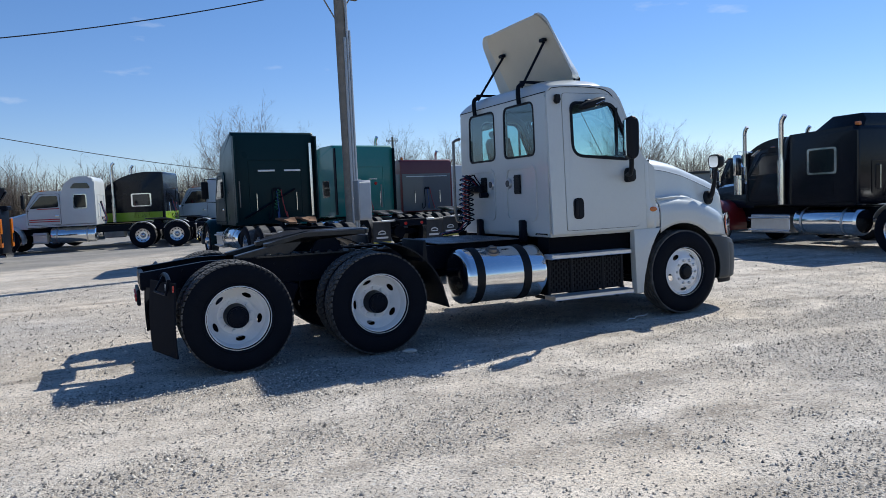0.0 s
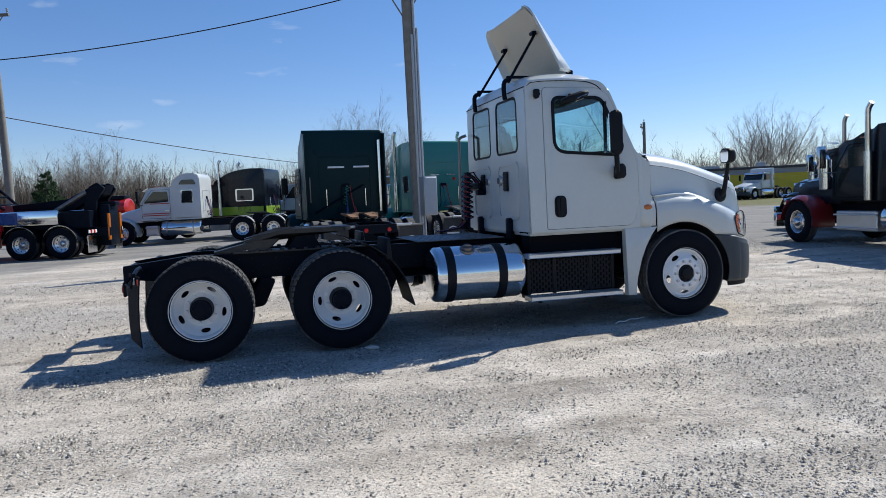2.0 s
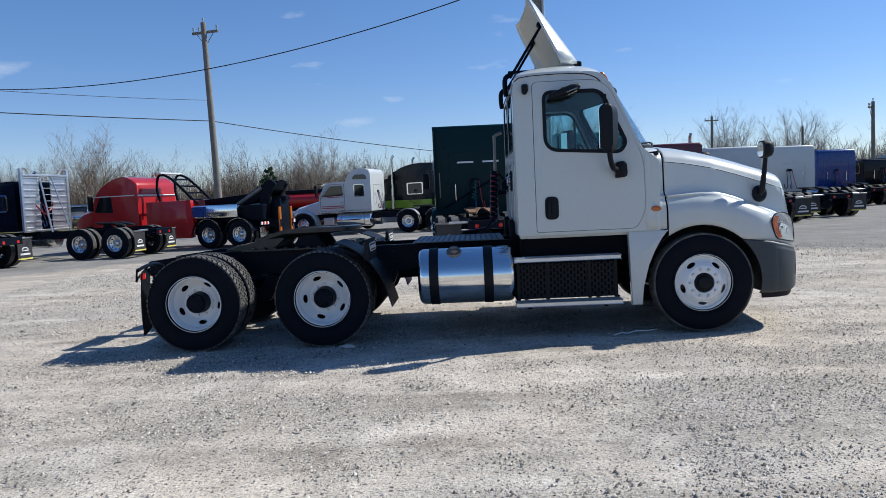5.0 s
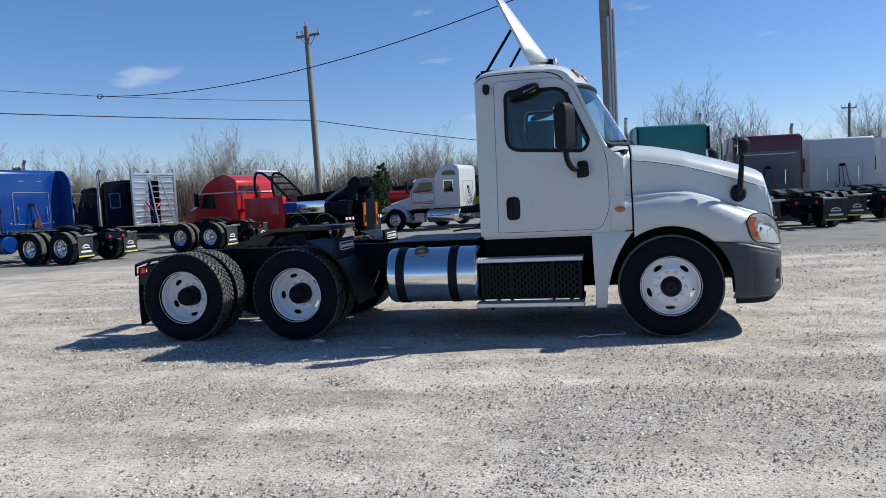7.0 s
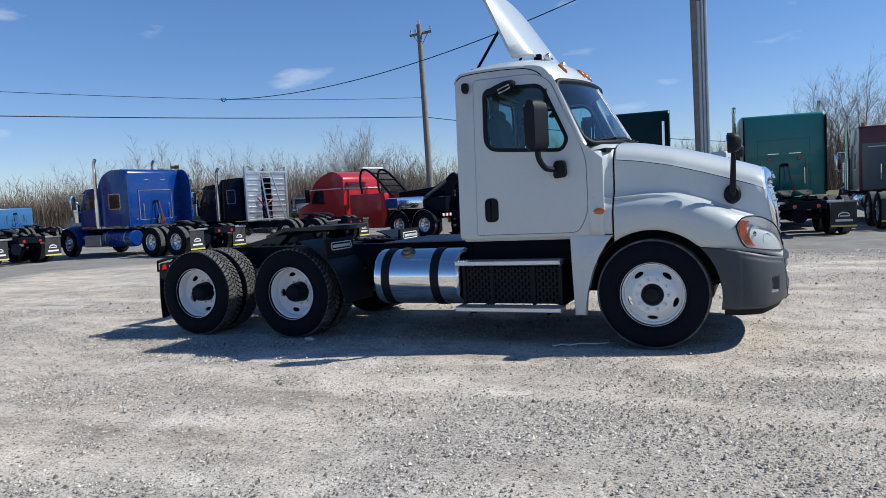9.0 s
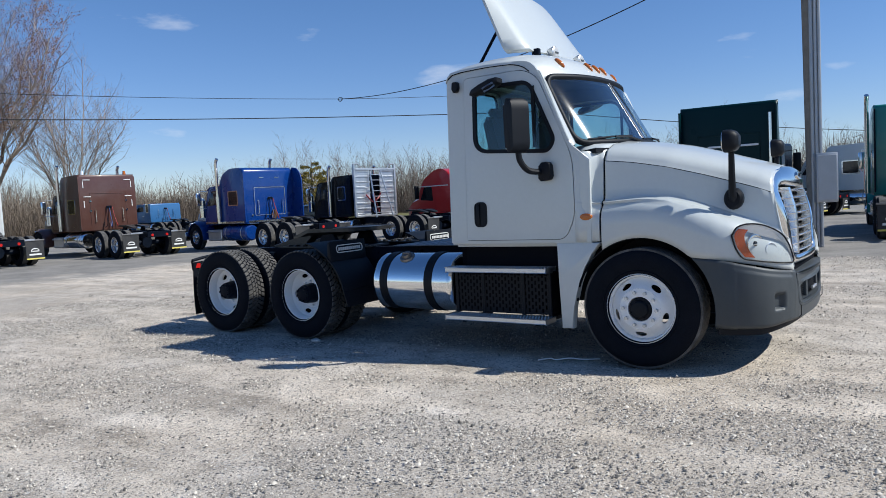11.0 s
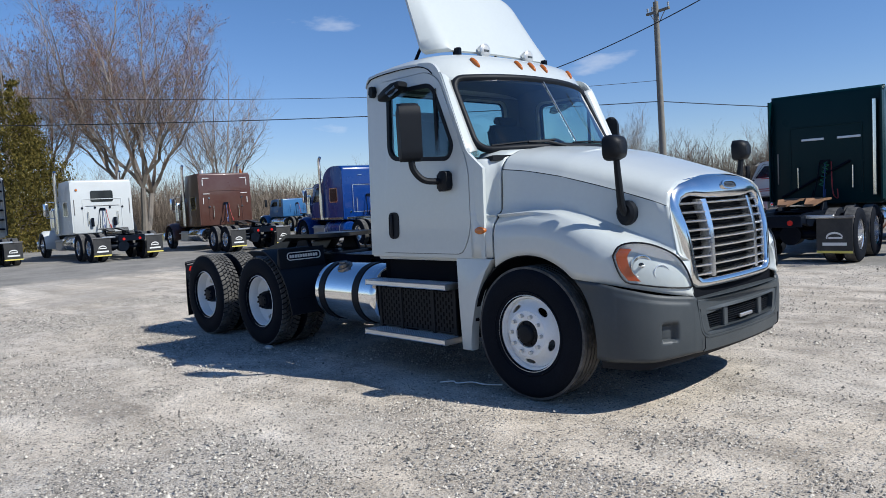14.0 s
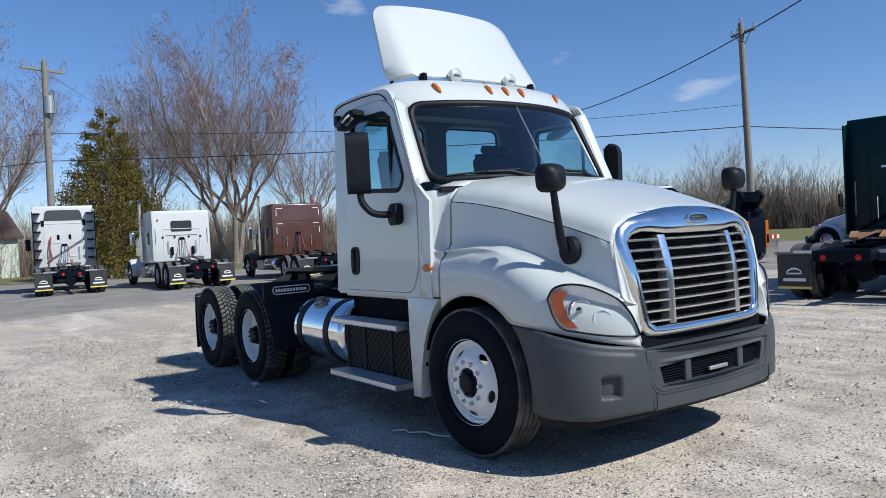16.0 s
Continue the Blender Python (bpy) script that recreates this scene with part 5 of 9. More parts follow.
        for i in range(28):
            for j in range(6):
                ox = x0 + i * cw
                oz = z0c + (j - (0.5 if i % 2 else 0)) * chh
                lo, hi = max(oz, z0c), min(oz + chh, z0c + 6 * chh)
                m = (oz + oz + chh) / 2
                if hi - lo < chh * 0.9:
                    q = [(ox, lo), (ox + cw, lo), (ox + cw, hi), (ox, hi)]
                    bm.faces.new(ring(bm, [(u, s * 1.065, v) for u, v in q]))
                    continue
                O = ring(bm, [(u, s * 1.065, v) for u, v in ((ox, lo), (ox + cw, lo), (ox + cw, hi), (ox, hi))])
                I = ring(bm, [(u, s * 1.065, v) for u, v in ((ox + cw * 0.24, m - chh * 0.3), (ox + cw * 0.76, m - chh * 0.3), (ox + cw * 0.76, m + chh * 0.3), (ox + cw * 0.24, m + chh * 0.3))])
                skin(bm, O, I)
        tagged(part("mesh_cover", bm, BLACK_PLASTIC, bb, "black slotted metal cover"), kind="stuff")
        bm = BM()
        for xx in (-1.905, -1.60, -1.16, -0.885):
            box(bm, xx - 0.018, xx + 0.018, s * 1.06 - 0.014, s * 1.06 + 0.014, 0.39, 0.81, 0.004, 1)
        part("cover_frame", bm, BLACK_PLASTIC, bb)
        for zz, yo in ((0.825, 1.20), (0.362, 1.235)):
            bm = BM()
            box(bm, -1.945, -0.85, s * yo - s * 0.20, s * yo, zz - 0.022, zz + 0.022, 0.006, 1)
            st = part("step", bm, ALU_DULL, truck, "aluminium cab step")
            bm = BM()
            for i in range(34):
                for j in range(5):
                    xx, yy = -1.92 + i * 0.0317 + (0.016 if j % 2 else 0), s * (yo - 0.025 - j * 0.036)
                    cyl(bm, (xx, yy, zz + 0.022), (xx, yy, zz + 0.027), 0.009, 0.005, 6)
            tagged(part("step_grip", bm, ALU_DULL, st), kind="stuff")
            bm = BM()
            for xx in (-1.8, -1.0):
                box(bm, xx - 0.02, xx + 0.02, min(s * 0.6, s * (yo - 0.1)), max(s * 0.6, s * (yo - 0.1)), zz - 0.06, zz - 0.022, 0.005, 1)
            part("step_bracket", bm, BLACK, st)
        # dark closing panel under the door
        bm = BM()
        box(bm, -1.86, -0.72, s * 0.80, s * 0.98, 0.80, 1.07, 0.03, 1)
        part("under_cab_panel", bm, DARK, truck)


hero_frame_fittings()


# cab
DOOR = rpoly([(-1.700, 1.105), (-1.695, 2.665), (-1.05, 2.665), (-0.90, 2.58), (-0.575, 1.83), (-0.565, 1.30), (-0.66, 1.105)], [0.03, 0.06, 0.2, 0.12, 0.12, 0.16, 0.08], 7)
WINDOW = rpoly([(-1.585, 1.95), (-1.585, 2.56), (-0.985, 2.555), (-0.735, 2.0), (-0.80, 1.895)], [0.15, 0.09, 0.10, 0.07, 0.10], 7)
CAB_SIDE = [(-1.885, 1.085), (-1.89, 2.60)] + [(p[0], p[1]) for p in curve_pts([(-1.888, 2.62, 0), (-1.86, 2.715, 0), (-1.72, 2.745, 0), (-1.40, 2.755, 0), (-1.08, 2.745, 0), (-0.955, 2.70, 0), (-0.88, 2.60, 0)], 4)] + [(-0.605, 1.97), (-0.575, 1.93), (-0.42, 1.80), (-0.42, 1.085)]


def hero_cab():
    bm = BM()
    box(bm, -1.87, -0.36, -1.08, 1.08, 1.04, 1.10, 0.01, 1)
    cab = part("cab", bm, WHITE, truck, "white cab floor and sill")
    for s in (-1, 1):
        fn = lambda u, v: (u, s * side_y(v), v)
        bm = BM()
        sheet(bm, CAB_SIDE, [DOOR], fn, (0, -s * 0.03, 0))
        part("cab_side", bm, WHITE, cab)
        bm = BM()
        sheet(bm, shrink(DOOR, -0.004), [shrink(DOOR, 0.02)], lambda u, v: (u, s * (side_y(v) - 0.022), v), (0, -s * 0.01, 0))
        part("door_seal", bm, DARK, cab)
        bm = BM()
        sheet(bm, shrink(DOOR, 0.005), [WINDOW], lambda u, v: (u, s * (side_y(v) + 0.006), v), (0, -s * 0.045, 0))
        bmesh.ops.recalc_face_normals(bm, faces=bm.faces)
        door = part("door", bm, WHITE, cab)
        bm = BM()
        sheet(bm, shrink(WINDOW, -0.010), [shrink(WINDOW, 0.026)], lambda u, v: (u, s * (side_y(v) + 0.010), v), (0, -s * 0.03, 0))
        part("window_seal", bm, BLACK_PLASTIC, door)
        bm = BM()
        sheet(bm, shrink(WINDOW, 0.012), [], lambda u, v: (u, s * (side_y(v) - 0.006), v), (0, -s * 0.004, 0))
        g = part("window", bm, GLASS, door)
        g.visible_shadow = False
        bm = BM()
        box(bm, -0.965, -0.935, s * 1.095, s * 1.115, 1.95, 2.50, 0.004, 1)
        part("quarter_light_bar", bm, BLACK_PLASTIC, door)
        # pull handle in its oval recess
        bm = BM()
        sheet(bm, rpoly([(-1.605, 1.235), (-1.605, 1.475), (-1.465, 1.475), (-1.465, 1.235)], 0.06, 6), [], lambda u, v: (u, s * (side_y(v) + 0.005), v), (0, s * 0.008, 0))
        bz = part("handle_recess", bm, BLACK_PLASTIC, door)
        bm = BM()
        box(bm, -1.585, -1.54, s * (side_y(1.35) + 0.01) - 0.014, s * (side_y(1.35) + 0.022) + 0.014, 1.25, 1.46, 0.014, 2)
        part("handle", bm, BLACK_PLASTIC, bz)
        # lower sill line
        bm = BM()
        box(bm, -1.88, -0.42, s * 1.128 - 0.012, s * 1.128 + 0.012, 1.068, 1.090, 0.005, 1)
        part("sill", bm, WHITE, cab)
        # corner camera on the back edge of the roof, and roof-edge seam
        bm = BM()
        prism(bm, rpoly([(-1.80, 2.64), (-1.80, 2.55), (-1.765, 2.53), (-1.735, 2.56), (-1.735, 2.64)], 0.02, 3), s * 1.10, s * 1.15, 0.008, 1)
        part("side_camera", bm, BLACK_PLASTIC, cab)
        # mirror
        bm = BM()
        k = (1.41 if s < 0 else 1.58) * s
        prism(bm, rpoly([(-1.035, 1.90), (-1.045, 2.355), (-0.94, 2.375), (-0.905, 2.30), (-0.91, 1.95), (-0.94, 1.885)], 0.05, 5), k - 0.09, k + 0.09, 0.03, 3)
        swing = Matrix.Translation((-0.95, k, 0)) @ Matrix.Rotation(s * radians(27), 4, "Z") @ Matrix.Translation((0.95, -k, 0))
        bm.transform(swing)
        mr = part("door_mirror", bm, BLACK_PLASTIC, door, "black plastic door mirror")
        bm = BM()
        prism(bm, rpoly([(-1.052, 1.93), (-1.052, 2.33), (-1.046, 2.33), (-1.046, 1.93)], 0.002, 1), k - 0.072, k + 0.072)
        bm.transform(swing)
        part("mirror_glass", bm, MIRROR, mr)
        bm = BM()
        tube(bm, curve_pts([(-0.97, k * 0.99, 1.92), (-0.96, k * 0.98, 1.82), (-0.92, s * 1.31, 1.735), (-0.86, s * 1.19, 1.72), (-0.82, s * 1.14, 1.725)], 5), 0.028, 10)
        part("mirror_arm", bm, BLACK_PLASTIC, mr)
        bm = BM()
        prism(bm, rpoly([(-0.88, 1.63), (-0.87, 1.80), (-0.765, 1.805), (-0.755, 1.645)], 0.03, 4), min(s * 1.135, s * 1.21), max(s * 1.135, s * 1.21), 0.02, 2)
        part("mirror_base", bm, BLACK_PLASTIC, mr)
        # small look-down mirror above the window
        bm = BM()
        pod = []
        for x, z, hy, hz in ((-1.53, 2.48, 0.035, 0.012), (-1.50, 2.492, 0.06, 0.034), (-1.41, 2.52, 0.072, 0.045), (-1.31, 2.552, 0.075, 0.046), (-1.24, 2.57, 0.066, 0.034), (-1.22, 2.575, 0.05, 0.02)):
            pod.append([(x, s * (1.225 + hy * math.copysign(abs(math.cos(t)) ** 0.6, math.cos(t))), z + hz * math.copysign(abs(math.sin(t)) ** 0.6, math.sin(t))) for t in lin(0, 2 * math.pi, 17)[:-1]])
        loft(bm, pod)
        lm = part("look_down_mirror", bm, BLACK_PLASTIC, door, "small black look-down mirror over the window")
        bm = BM()
        grid(bm, lin(0, 1, 4), lin(0, 1, 4), lambda u, v: (-1.37 + 0.12 * u, s * (1.303 - 0.05 * v), 2.53 + 0.045 * u - 0.035 * v - 0.012), None, (0, s * 0.004, -0.004))
        part("mirror_glass", bm, MIRROR, lm)
        bm = BM()
        box(bm, -1.40, -1.32, min(s * 1.12, s * 1.18), max(s * 1.12, s * 1.18), 2.545, 2.585, 0.008, 1)
        part("mirror_foot", bm, BLACK_PLASTIC, lm)
        bm = BM()
        rear = [(-0.755, 1.075), (-0.745, 0.75), (-0.735, 0.50), (-0.735, 0.305)]
        front = [(-0.625, 0.305), (-0.61, 0.50), (-0.565, 0.72), (-0.50, 0.87), (-0.42, 0.985), (-0.34, 1.075)]
        prism(bm, rear + front, min(s * 1.06, s * 1.15), max(s * 1.06, s * 1.15), 0.012, 2)
        part("lower_fairing", bm, WHITE, cab)

    # back wall with two windows, vents, and pressed panels
    bm = BM()
    out = rpoly([(-1.10, 1.085), (1.10, 1.085), (1.075, 2.68), (-1.075, 2.68)], [0.03, 0.03, 0.12, 0.12], 6)
    wr, wl_ = rpoly([(-0.83, 1.99), (-0.12, 1.99), (-0.13, 2.60), (-0.81, 2.60)], 0.09, 6), rpoly([(0.83, 1.99), (0.12, 1.99), (0.13, 2.60), (0.81, 2.60)], 0.09, 6)
    sheet(bm, out, [wr, wl_], lambda u, v: (-1.895, u, v), (0.03, 0, 0))
    back = part("back_wall", bm, WHITE, cab)
    for w in (wr, wl_):
        bm = BM()
        sheet(bm, shrink(w, -0.012), [shrink(w, 0.012)], lambda u, v: (-1.90, u, v), (0.02, 0, 0))
        f = part("window_seal", bm, BLACK_PLASTIC, back)
        bm = BM()
        sheet(bm, shrink(w, 0.005), [], lambda u, v: (-1.893, u, v), (0.004, 0, 0))
        g = part("window", bm, GLASS, back)
        g.visible_shadow = False
    bm = BM()
    sheet(bm, shrink(out, 0.03), [shrink(wr, -0.02), shrink(wl_, -0.02)], lambda u, v: (-1.845, u, v), (0.012, 0, 0))
    part("back_trim", bm, TRIM, back, "grey cab lining")
    for s in (-1, 1):
        bm = BM()
        sheet(bm, shrink(CAB_SIDE, 0.035), [shrink(WINDOW, -0.02)], lambda u, v: (u, s * (side_y(v) - 0.062), v), (0, -s * 0.008, 0))
        part("door_trim", bm, TRIM, cab)
    for s in (-1, 1):
        bm = BM()
        o = rpoly([(s * 0.14, 1.22), (s * 0.85, 1.22), (s * 0.85, 1.88), (s * 0.14, 1.88)], 0.12, 6)
        sheet(bm, o, [shrink(o, 0.035)], lambda u, v: (-1.897, u, v), (-0.012, 0, 0))
        part("pressed_panel", bm, WHITE, back, angle=20)
        bm = BM()
        sheet(bm, rpoly([(s * 0.36, 1.55), (s * 0.50, 1.55), (s * 0.50, 1.78), (s * 0.36, 1.78)], 0.02, 3), [], lambda u, v: (-1.90, u, v), (-0.015, 0, 0))
        for k in range(6):
            box(bm, -1.925, -1.914, min(s * 0.37, s * 0.49), max(s * 0.37, s * 0.49), 1.57 + k * 0.034, 1.585 + k * 0.034)
        part("vent", bm, BLACK_PLASTIC, back, "black air vent")
        bm = BM()
        cyl(bm, (-1.90, s * 0.22, 1.68), (-1.925, s * 0.22, 1.68), 0.062, 0.055, 20)
        wk = part("work_lamp", bm, ALU_DULL, back)
        bm = BM()
        cyl(bm, (-1.925, s * 0.22, 1.68), (-1.93, s * 0.22, 1.68), 0.042, n=18)
        part("lens", bm, GREY_PLASTIC, wk)
        bm = BM()
        box(bm, -1.96, -1.88, s * 0.55 - 0.05, s * 0.55 + 0.05, 0.98, 1.24, 0.02, 2)
        part("cab_mount", bm, BLACK, truck)
        # bent grab pipe at the corner of the cab
    bm = BM()
    tube(bm, curve_pts([(-1.93, 1.05, 2.34), (-2.02, 1.06, 2.30), (-2.03, 1.06, 2.2), (-2.03, 1.06, 1.3), (-1.95, 1.05, 1.2)], 4), 0.02, 8)
    part("grab_bar", bm, STEEL, cab)
    # windscreen outline, then the roof that runs into it
    WB, WT = (-0.60, 1.955), (-0.915, 2.595)

    def wind(u, v):
        w = 0.985 - 0.035 * u
        b = 0.30 - 0.06 * u
        return (WB[0] + (WT[0] - WB[0]) * u + b * (1 - abs(v) ** 2.4), v * w, WB[1] + (WT[1] - WB[1]) * u + 0.02 * (1 - v * v))

    def pane(u, v):
        d = min(u, 1 - u)
        k = 1 - 0.10 * (1 - math.sqrt(max(0.0, 1 - (max(0.0, 0.16 - d) / 0.16) ** 2)))
        return wind(u, v * k)
    SIDE_Z = [(0.0, 2.66), (0.02, 2.70), (0.06, 2.735), (0.2, 2.752), (0.5, 2.758), (0.74, 2.748), (0.86, 2.715), (0.94, 2.65), (1.0, 2.60)]
    CROWN = [(0.0, 0.0), (0.015, 0.035), (0.05, 0.070), (0.12, 0.095), (0.35, 0.118), (0.6, 0.118), (0.8, 0.105), (0.9, 0.075), (0.96, 0.04), (1.0, 0.012)]

    def roof(u, v):
        xf, yf, zf = wind(1, v)
        x = -1.892 + (xf + 0.0 + 1.892) * u
        w = 1.104 - 0.147 * max(0.0, (u - 0.62) / 0.38) ** 2.2
        return (x, v * w, interp(u, SIDE_Z) + interp(u, CROWN) * (1 - abs(v) ** 6))
    us = [0, 0.008, 0.02, 0.035, 0.06, 0.1, 0.18, 0.3, 0.45, 0.6, 0.7, 0.78, 0.84, 0.89, 0.93, 0.96, 0.985, 1.0]
    rv = [-1, -0.985, -0.965, -0.94, -0.9, -0.84, -0.76, -0.62, -0.4, -0.2, 0, 0.2, 0.4, 0.62, 0.76, 0.84, 0.9, 0.94, 0.965, 0.985, 1]
    bm = BM()
    grid(bm, us, rv, roof, None, (0, 0, -0.02))
    rf = part("roof", bm, WHITE, cab, angle=70)
    bm = BM()
    grid(bm, us[3:-1], [v * 0.97 for v in rv], lambda u, v: (lambda p: (p[0] - 0.02, p[1], p[2] - 0.05))(roof(u, v)), None, (0, 0, -0.01))
    part("headliner", bm, TRIM, rf)
    for s in (-1, 1):
        bm = BM()
        tube(bm, [(roof(u, s)[0], s * (side_y(2.7) + 0.004), interp(u, SIDE_Z) - 0.022) for u in lin(0.02, 0.93, 18)], 0.005, 6)
        part("roof_seam", bm, DARK, rf)
        # pillar between door frame and glass
        front = curve_pts([(-0.90, 2.64, 0), (-0.855, 2.55, 0), (-0.735, 2.26, 0), (-0.615, 1.98, 0), (-0.58, 1.93, 0)], 4)
        bm = BM()
        n = len(front)
        rows = []
        for k, p in enumerate(front):
            q = Vector(wind(1 - k / (n - 1), s))
            a0 = Vector((p.x - 0.03, s * (side_y(p.y) + 0.001), p.y))
            a1 = Vector((p.x + 0.01, s * (side_y(p.y) - 0.008), p.y))
            rows.append([a0, a1, (a1 * 0.5 + q * 0.5) + Vector((0.014, s * 0.012, 0.006)), q + Vector((0.0, 0, 0))])
        V = [ring(bm, r) for r in rows]
        for r0, r1 in zip(V, V[1:]):
            skin(bm, r0, r1, False)
        pl = part("pillar", bm, WHITE, cab, angle=60)
        so = pl.modifiers.new("sheet", "SOLIDIFY")
        so.thickness, so.offset = 0.012, -1
    # bottom corner of the roof's rear edge seam
    bm = BM()
    tube(bm, [(-1.898, y, 2.672) for y in lin(-1.08, 1.08, 7)], 0.005, 6)
    part("roof_seam", bm, DARK, rf)
    for y in (-0.66, -0.18, 0.0, 0.18, 0.66):
        bm = BM()
        a0, a1 = Vector(roof(0.86, y / 1.0)), Vector(roof(0.945, y / 1.0))
        d = (a1 - a0).normalized()
        up = Vector((-d.z, 0, d.x)) if d.x else Vector((0, 0, 1))
        up = up if up.z > 0 else -up
        sd = d.cross(up)
        c = (a0 + a1) / 2 + up * 0.004
        loft(bm, [[c + d * (0.062 * a) + sd * (0.024 * k * math.cos(t)) + up * (0.026 * k * math.sin(t)) for t in lin(0, 2 * math.pi, 13)[:-1]] for a, k in ((-1.0, 0.15), (-0.9, 0.55), (-0.6, 0.9), (0.0, 1), (0.5, 0.85), (0.85, 0.5), (1.0, 0.1))])
        part("roof_marker", bm, AMBER, rf, "amber roof marker lamp")
    bm = BM()
    vs = lin(-1, 1, 33)
    grid(bm, lin(0, 1, 15), vs, pane)
    g = part("windscreen", bm, GLASS_CLEAR, cab, "clear curved windscreen")
    g.visible_shadow = False
    uu = [0, 0.01, 0.03, 0.06, 0.1, 0.16, 0.3, 0.5, 0.7, 0.84, 0.9, 0.94, 0.97, 0.99, 1]
    loop = [pane(0, v) for v in vs] + [pane(u, 1) for u in uu[1:]] + [pane(1, v) for v in reversed(vs)][1:] + [pane(u, -1) for u in reversed(uu)][1:-1]
    bm = BM()
    c = Vector((-0.9, 0, 2.2))
    mid = sum((Vector(p) for p in loop), Vector()) / len(loop)
    rings = []
    for i, p in enumerate(loop):
        p = Vector(p)
        t = (Vector(loop[(i + 1) % len(loop)]) - Vector(loop[i - 1])).normalized()
        o = (p - c)
        o = (o - t * o.dot(t)).normalized()
        inn = t.cross(o)
        if inn.dot(mid - p) < 0:
            inn = -inn
        rings.append([p + inn * a + o * b for a, b in ((-0.030, -0.02), (-0.030, 0.012), (-0.015, 0.024), (0.012, 0.022), (0.026, 0.006), (0.026, -0.02))])
    loft(bm, rings + [rings[0]], True, False)
    part("windscreen_seal", bm, BLACK_PLASTIC, cab, angle=60)
    bm = BM()
    tube(bm, [Vector(wind(u, 0)) + Vector((0.004, 0, 0.002)) for u in lin(0.02, 0.98, 5)], 0.0055, 6)
    part("centre_strip", bm, ALU_DULL, cab)
    # wipers
    for y in (-0.72, 0.10):
        bm = BM()
        a, b = Vector(wind(0.02, y)), Vector(wind(0.10, y + 0.42))
        tube(bm, [Vector(wind(-0.02, y + 0.55)) + Vector((0.05, 0, 0.0)), Vector(wind(0.05, y + 0.3)) + Vector((0.045, 0, 0.01)), Vector(wind(0.07, y + 0.12)) + Vector((0.03, 0, 0))], 0.011, 6)
        tube(bm, [Vector(wind(0.05, y - 0.18)) + Vector((0.02, 0, 0)), Vector(wind(0.075, y + 0.1)) + Vector((0.02, 0, 0)), Vector(wind(0.09, y + 0.42)) + Vector((0.02, 0, 0))], 0.009, 6)
        part("wiper", bm, BLACK_PLASTIC, cab)
    # tray below the glass
    bm = BM()
    grid(bm, lin(0, 1, 4), lin(-1, 1, 17), lambda u, v: (WB[0] + 0.31 * (1 - abs(v) ** 2.2) - 0.02 + 0.17 * u * (0.35 + 0.65 * min(1, (1 - abs(v)) * 4)), v * 0.78, 1.94 + 0.02 * (1 - v * v) - 0.03 * u), None, (0, 0, -0.03))
    part("cowl_tray", bm, BLACK_PLASTIC, cab)
    # dashboard, seats and steering wheel
    bm = BM()
    grid(bm, lin(0, 1, 6), lin(-1, 1, 13), lambda u, v: (-0.40 - 0.42 * u + 0.18 * (1 - v * v) * (1 - u), v * 1.02, 1.90 - 0.05 * u - 0.35 * max(0, u - 0.7)), None, (0, 0, -0.04))
    box(bm, -0.85, -0.5, -1.02, 1.02, 1.2, 1.84, 0.03, 2)
    part("dashboard", bm, BLACK_PLASTIC, cab)
    for s in (-1, 1):
        bm = BM()
        prism(bm, rpoly([(-1.52, 1.45), (-1.68, 2.30), (-1.58, 2.33), (-1.40, 1.53)], 0.05, 5), s * 0.55 - 0.25, s * 0.55 + 0.25, 0.05, 3)
        prism(bm, rpoly([(-1.66, 2.31), (-1.68, 2.40), (-1.60, 2.41), (-1.57, 2.31)], 0.03, 4), s * 0.55 - 0.14, s * 0.55 + 0.14, 0.03, 3)
        box(bm, -1.52, -1.0, s * 0.55 - 0.26, s * 0.55 + 0.26, 1.32, 1.47, 0.05, 3)
        box(bm, -1.45, -1.1, s * 0.55 - 0.18, s * 0.55 + 0.18, 1.10, 1.33, 0.03, 1)
        part("seat", bm, SEAT, cab, "grey cloth cab seat")
    bm = BM()
    ctr, ax, up = Vector((-0.88, 0.55, 1.92)), Vector((0, 1, 0)), Vector((-0.5, 0, 0.86))
    tube(bm, [ctr + ax * 0.22 * math.cos(t) + up * 0.22 * math.sin(t) for t in lin(0, 2 * math.pi, 29)], 0.016, 8)
    for a in (0.3, 2.84, 4.71):
        tube(bm, [ctr, ctr + ax * 0.22 * math.cos(a) + up * 0.22 * math.sin(a)], 0.014, 6)
    tube(bm, [ctr, ctr + Vector((0.2, 0, -0.25))], 0.03, 8)
    part("steering_wheel", bm, BLACK_PLASTIC, cab)
    return cab, rf


CAB, ROOF = hero_cab()


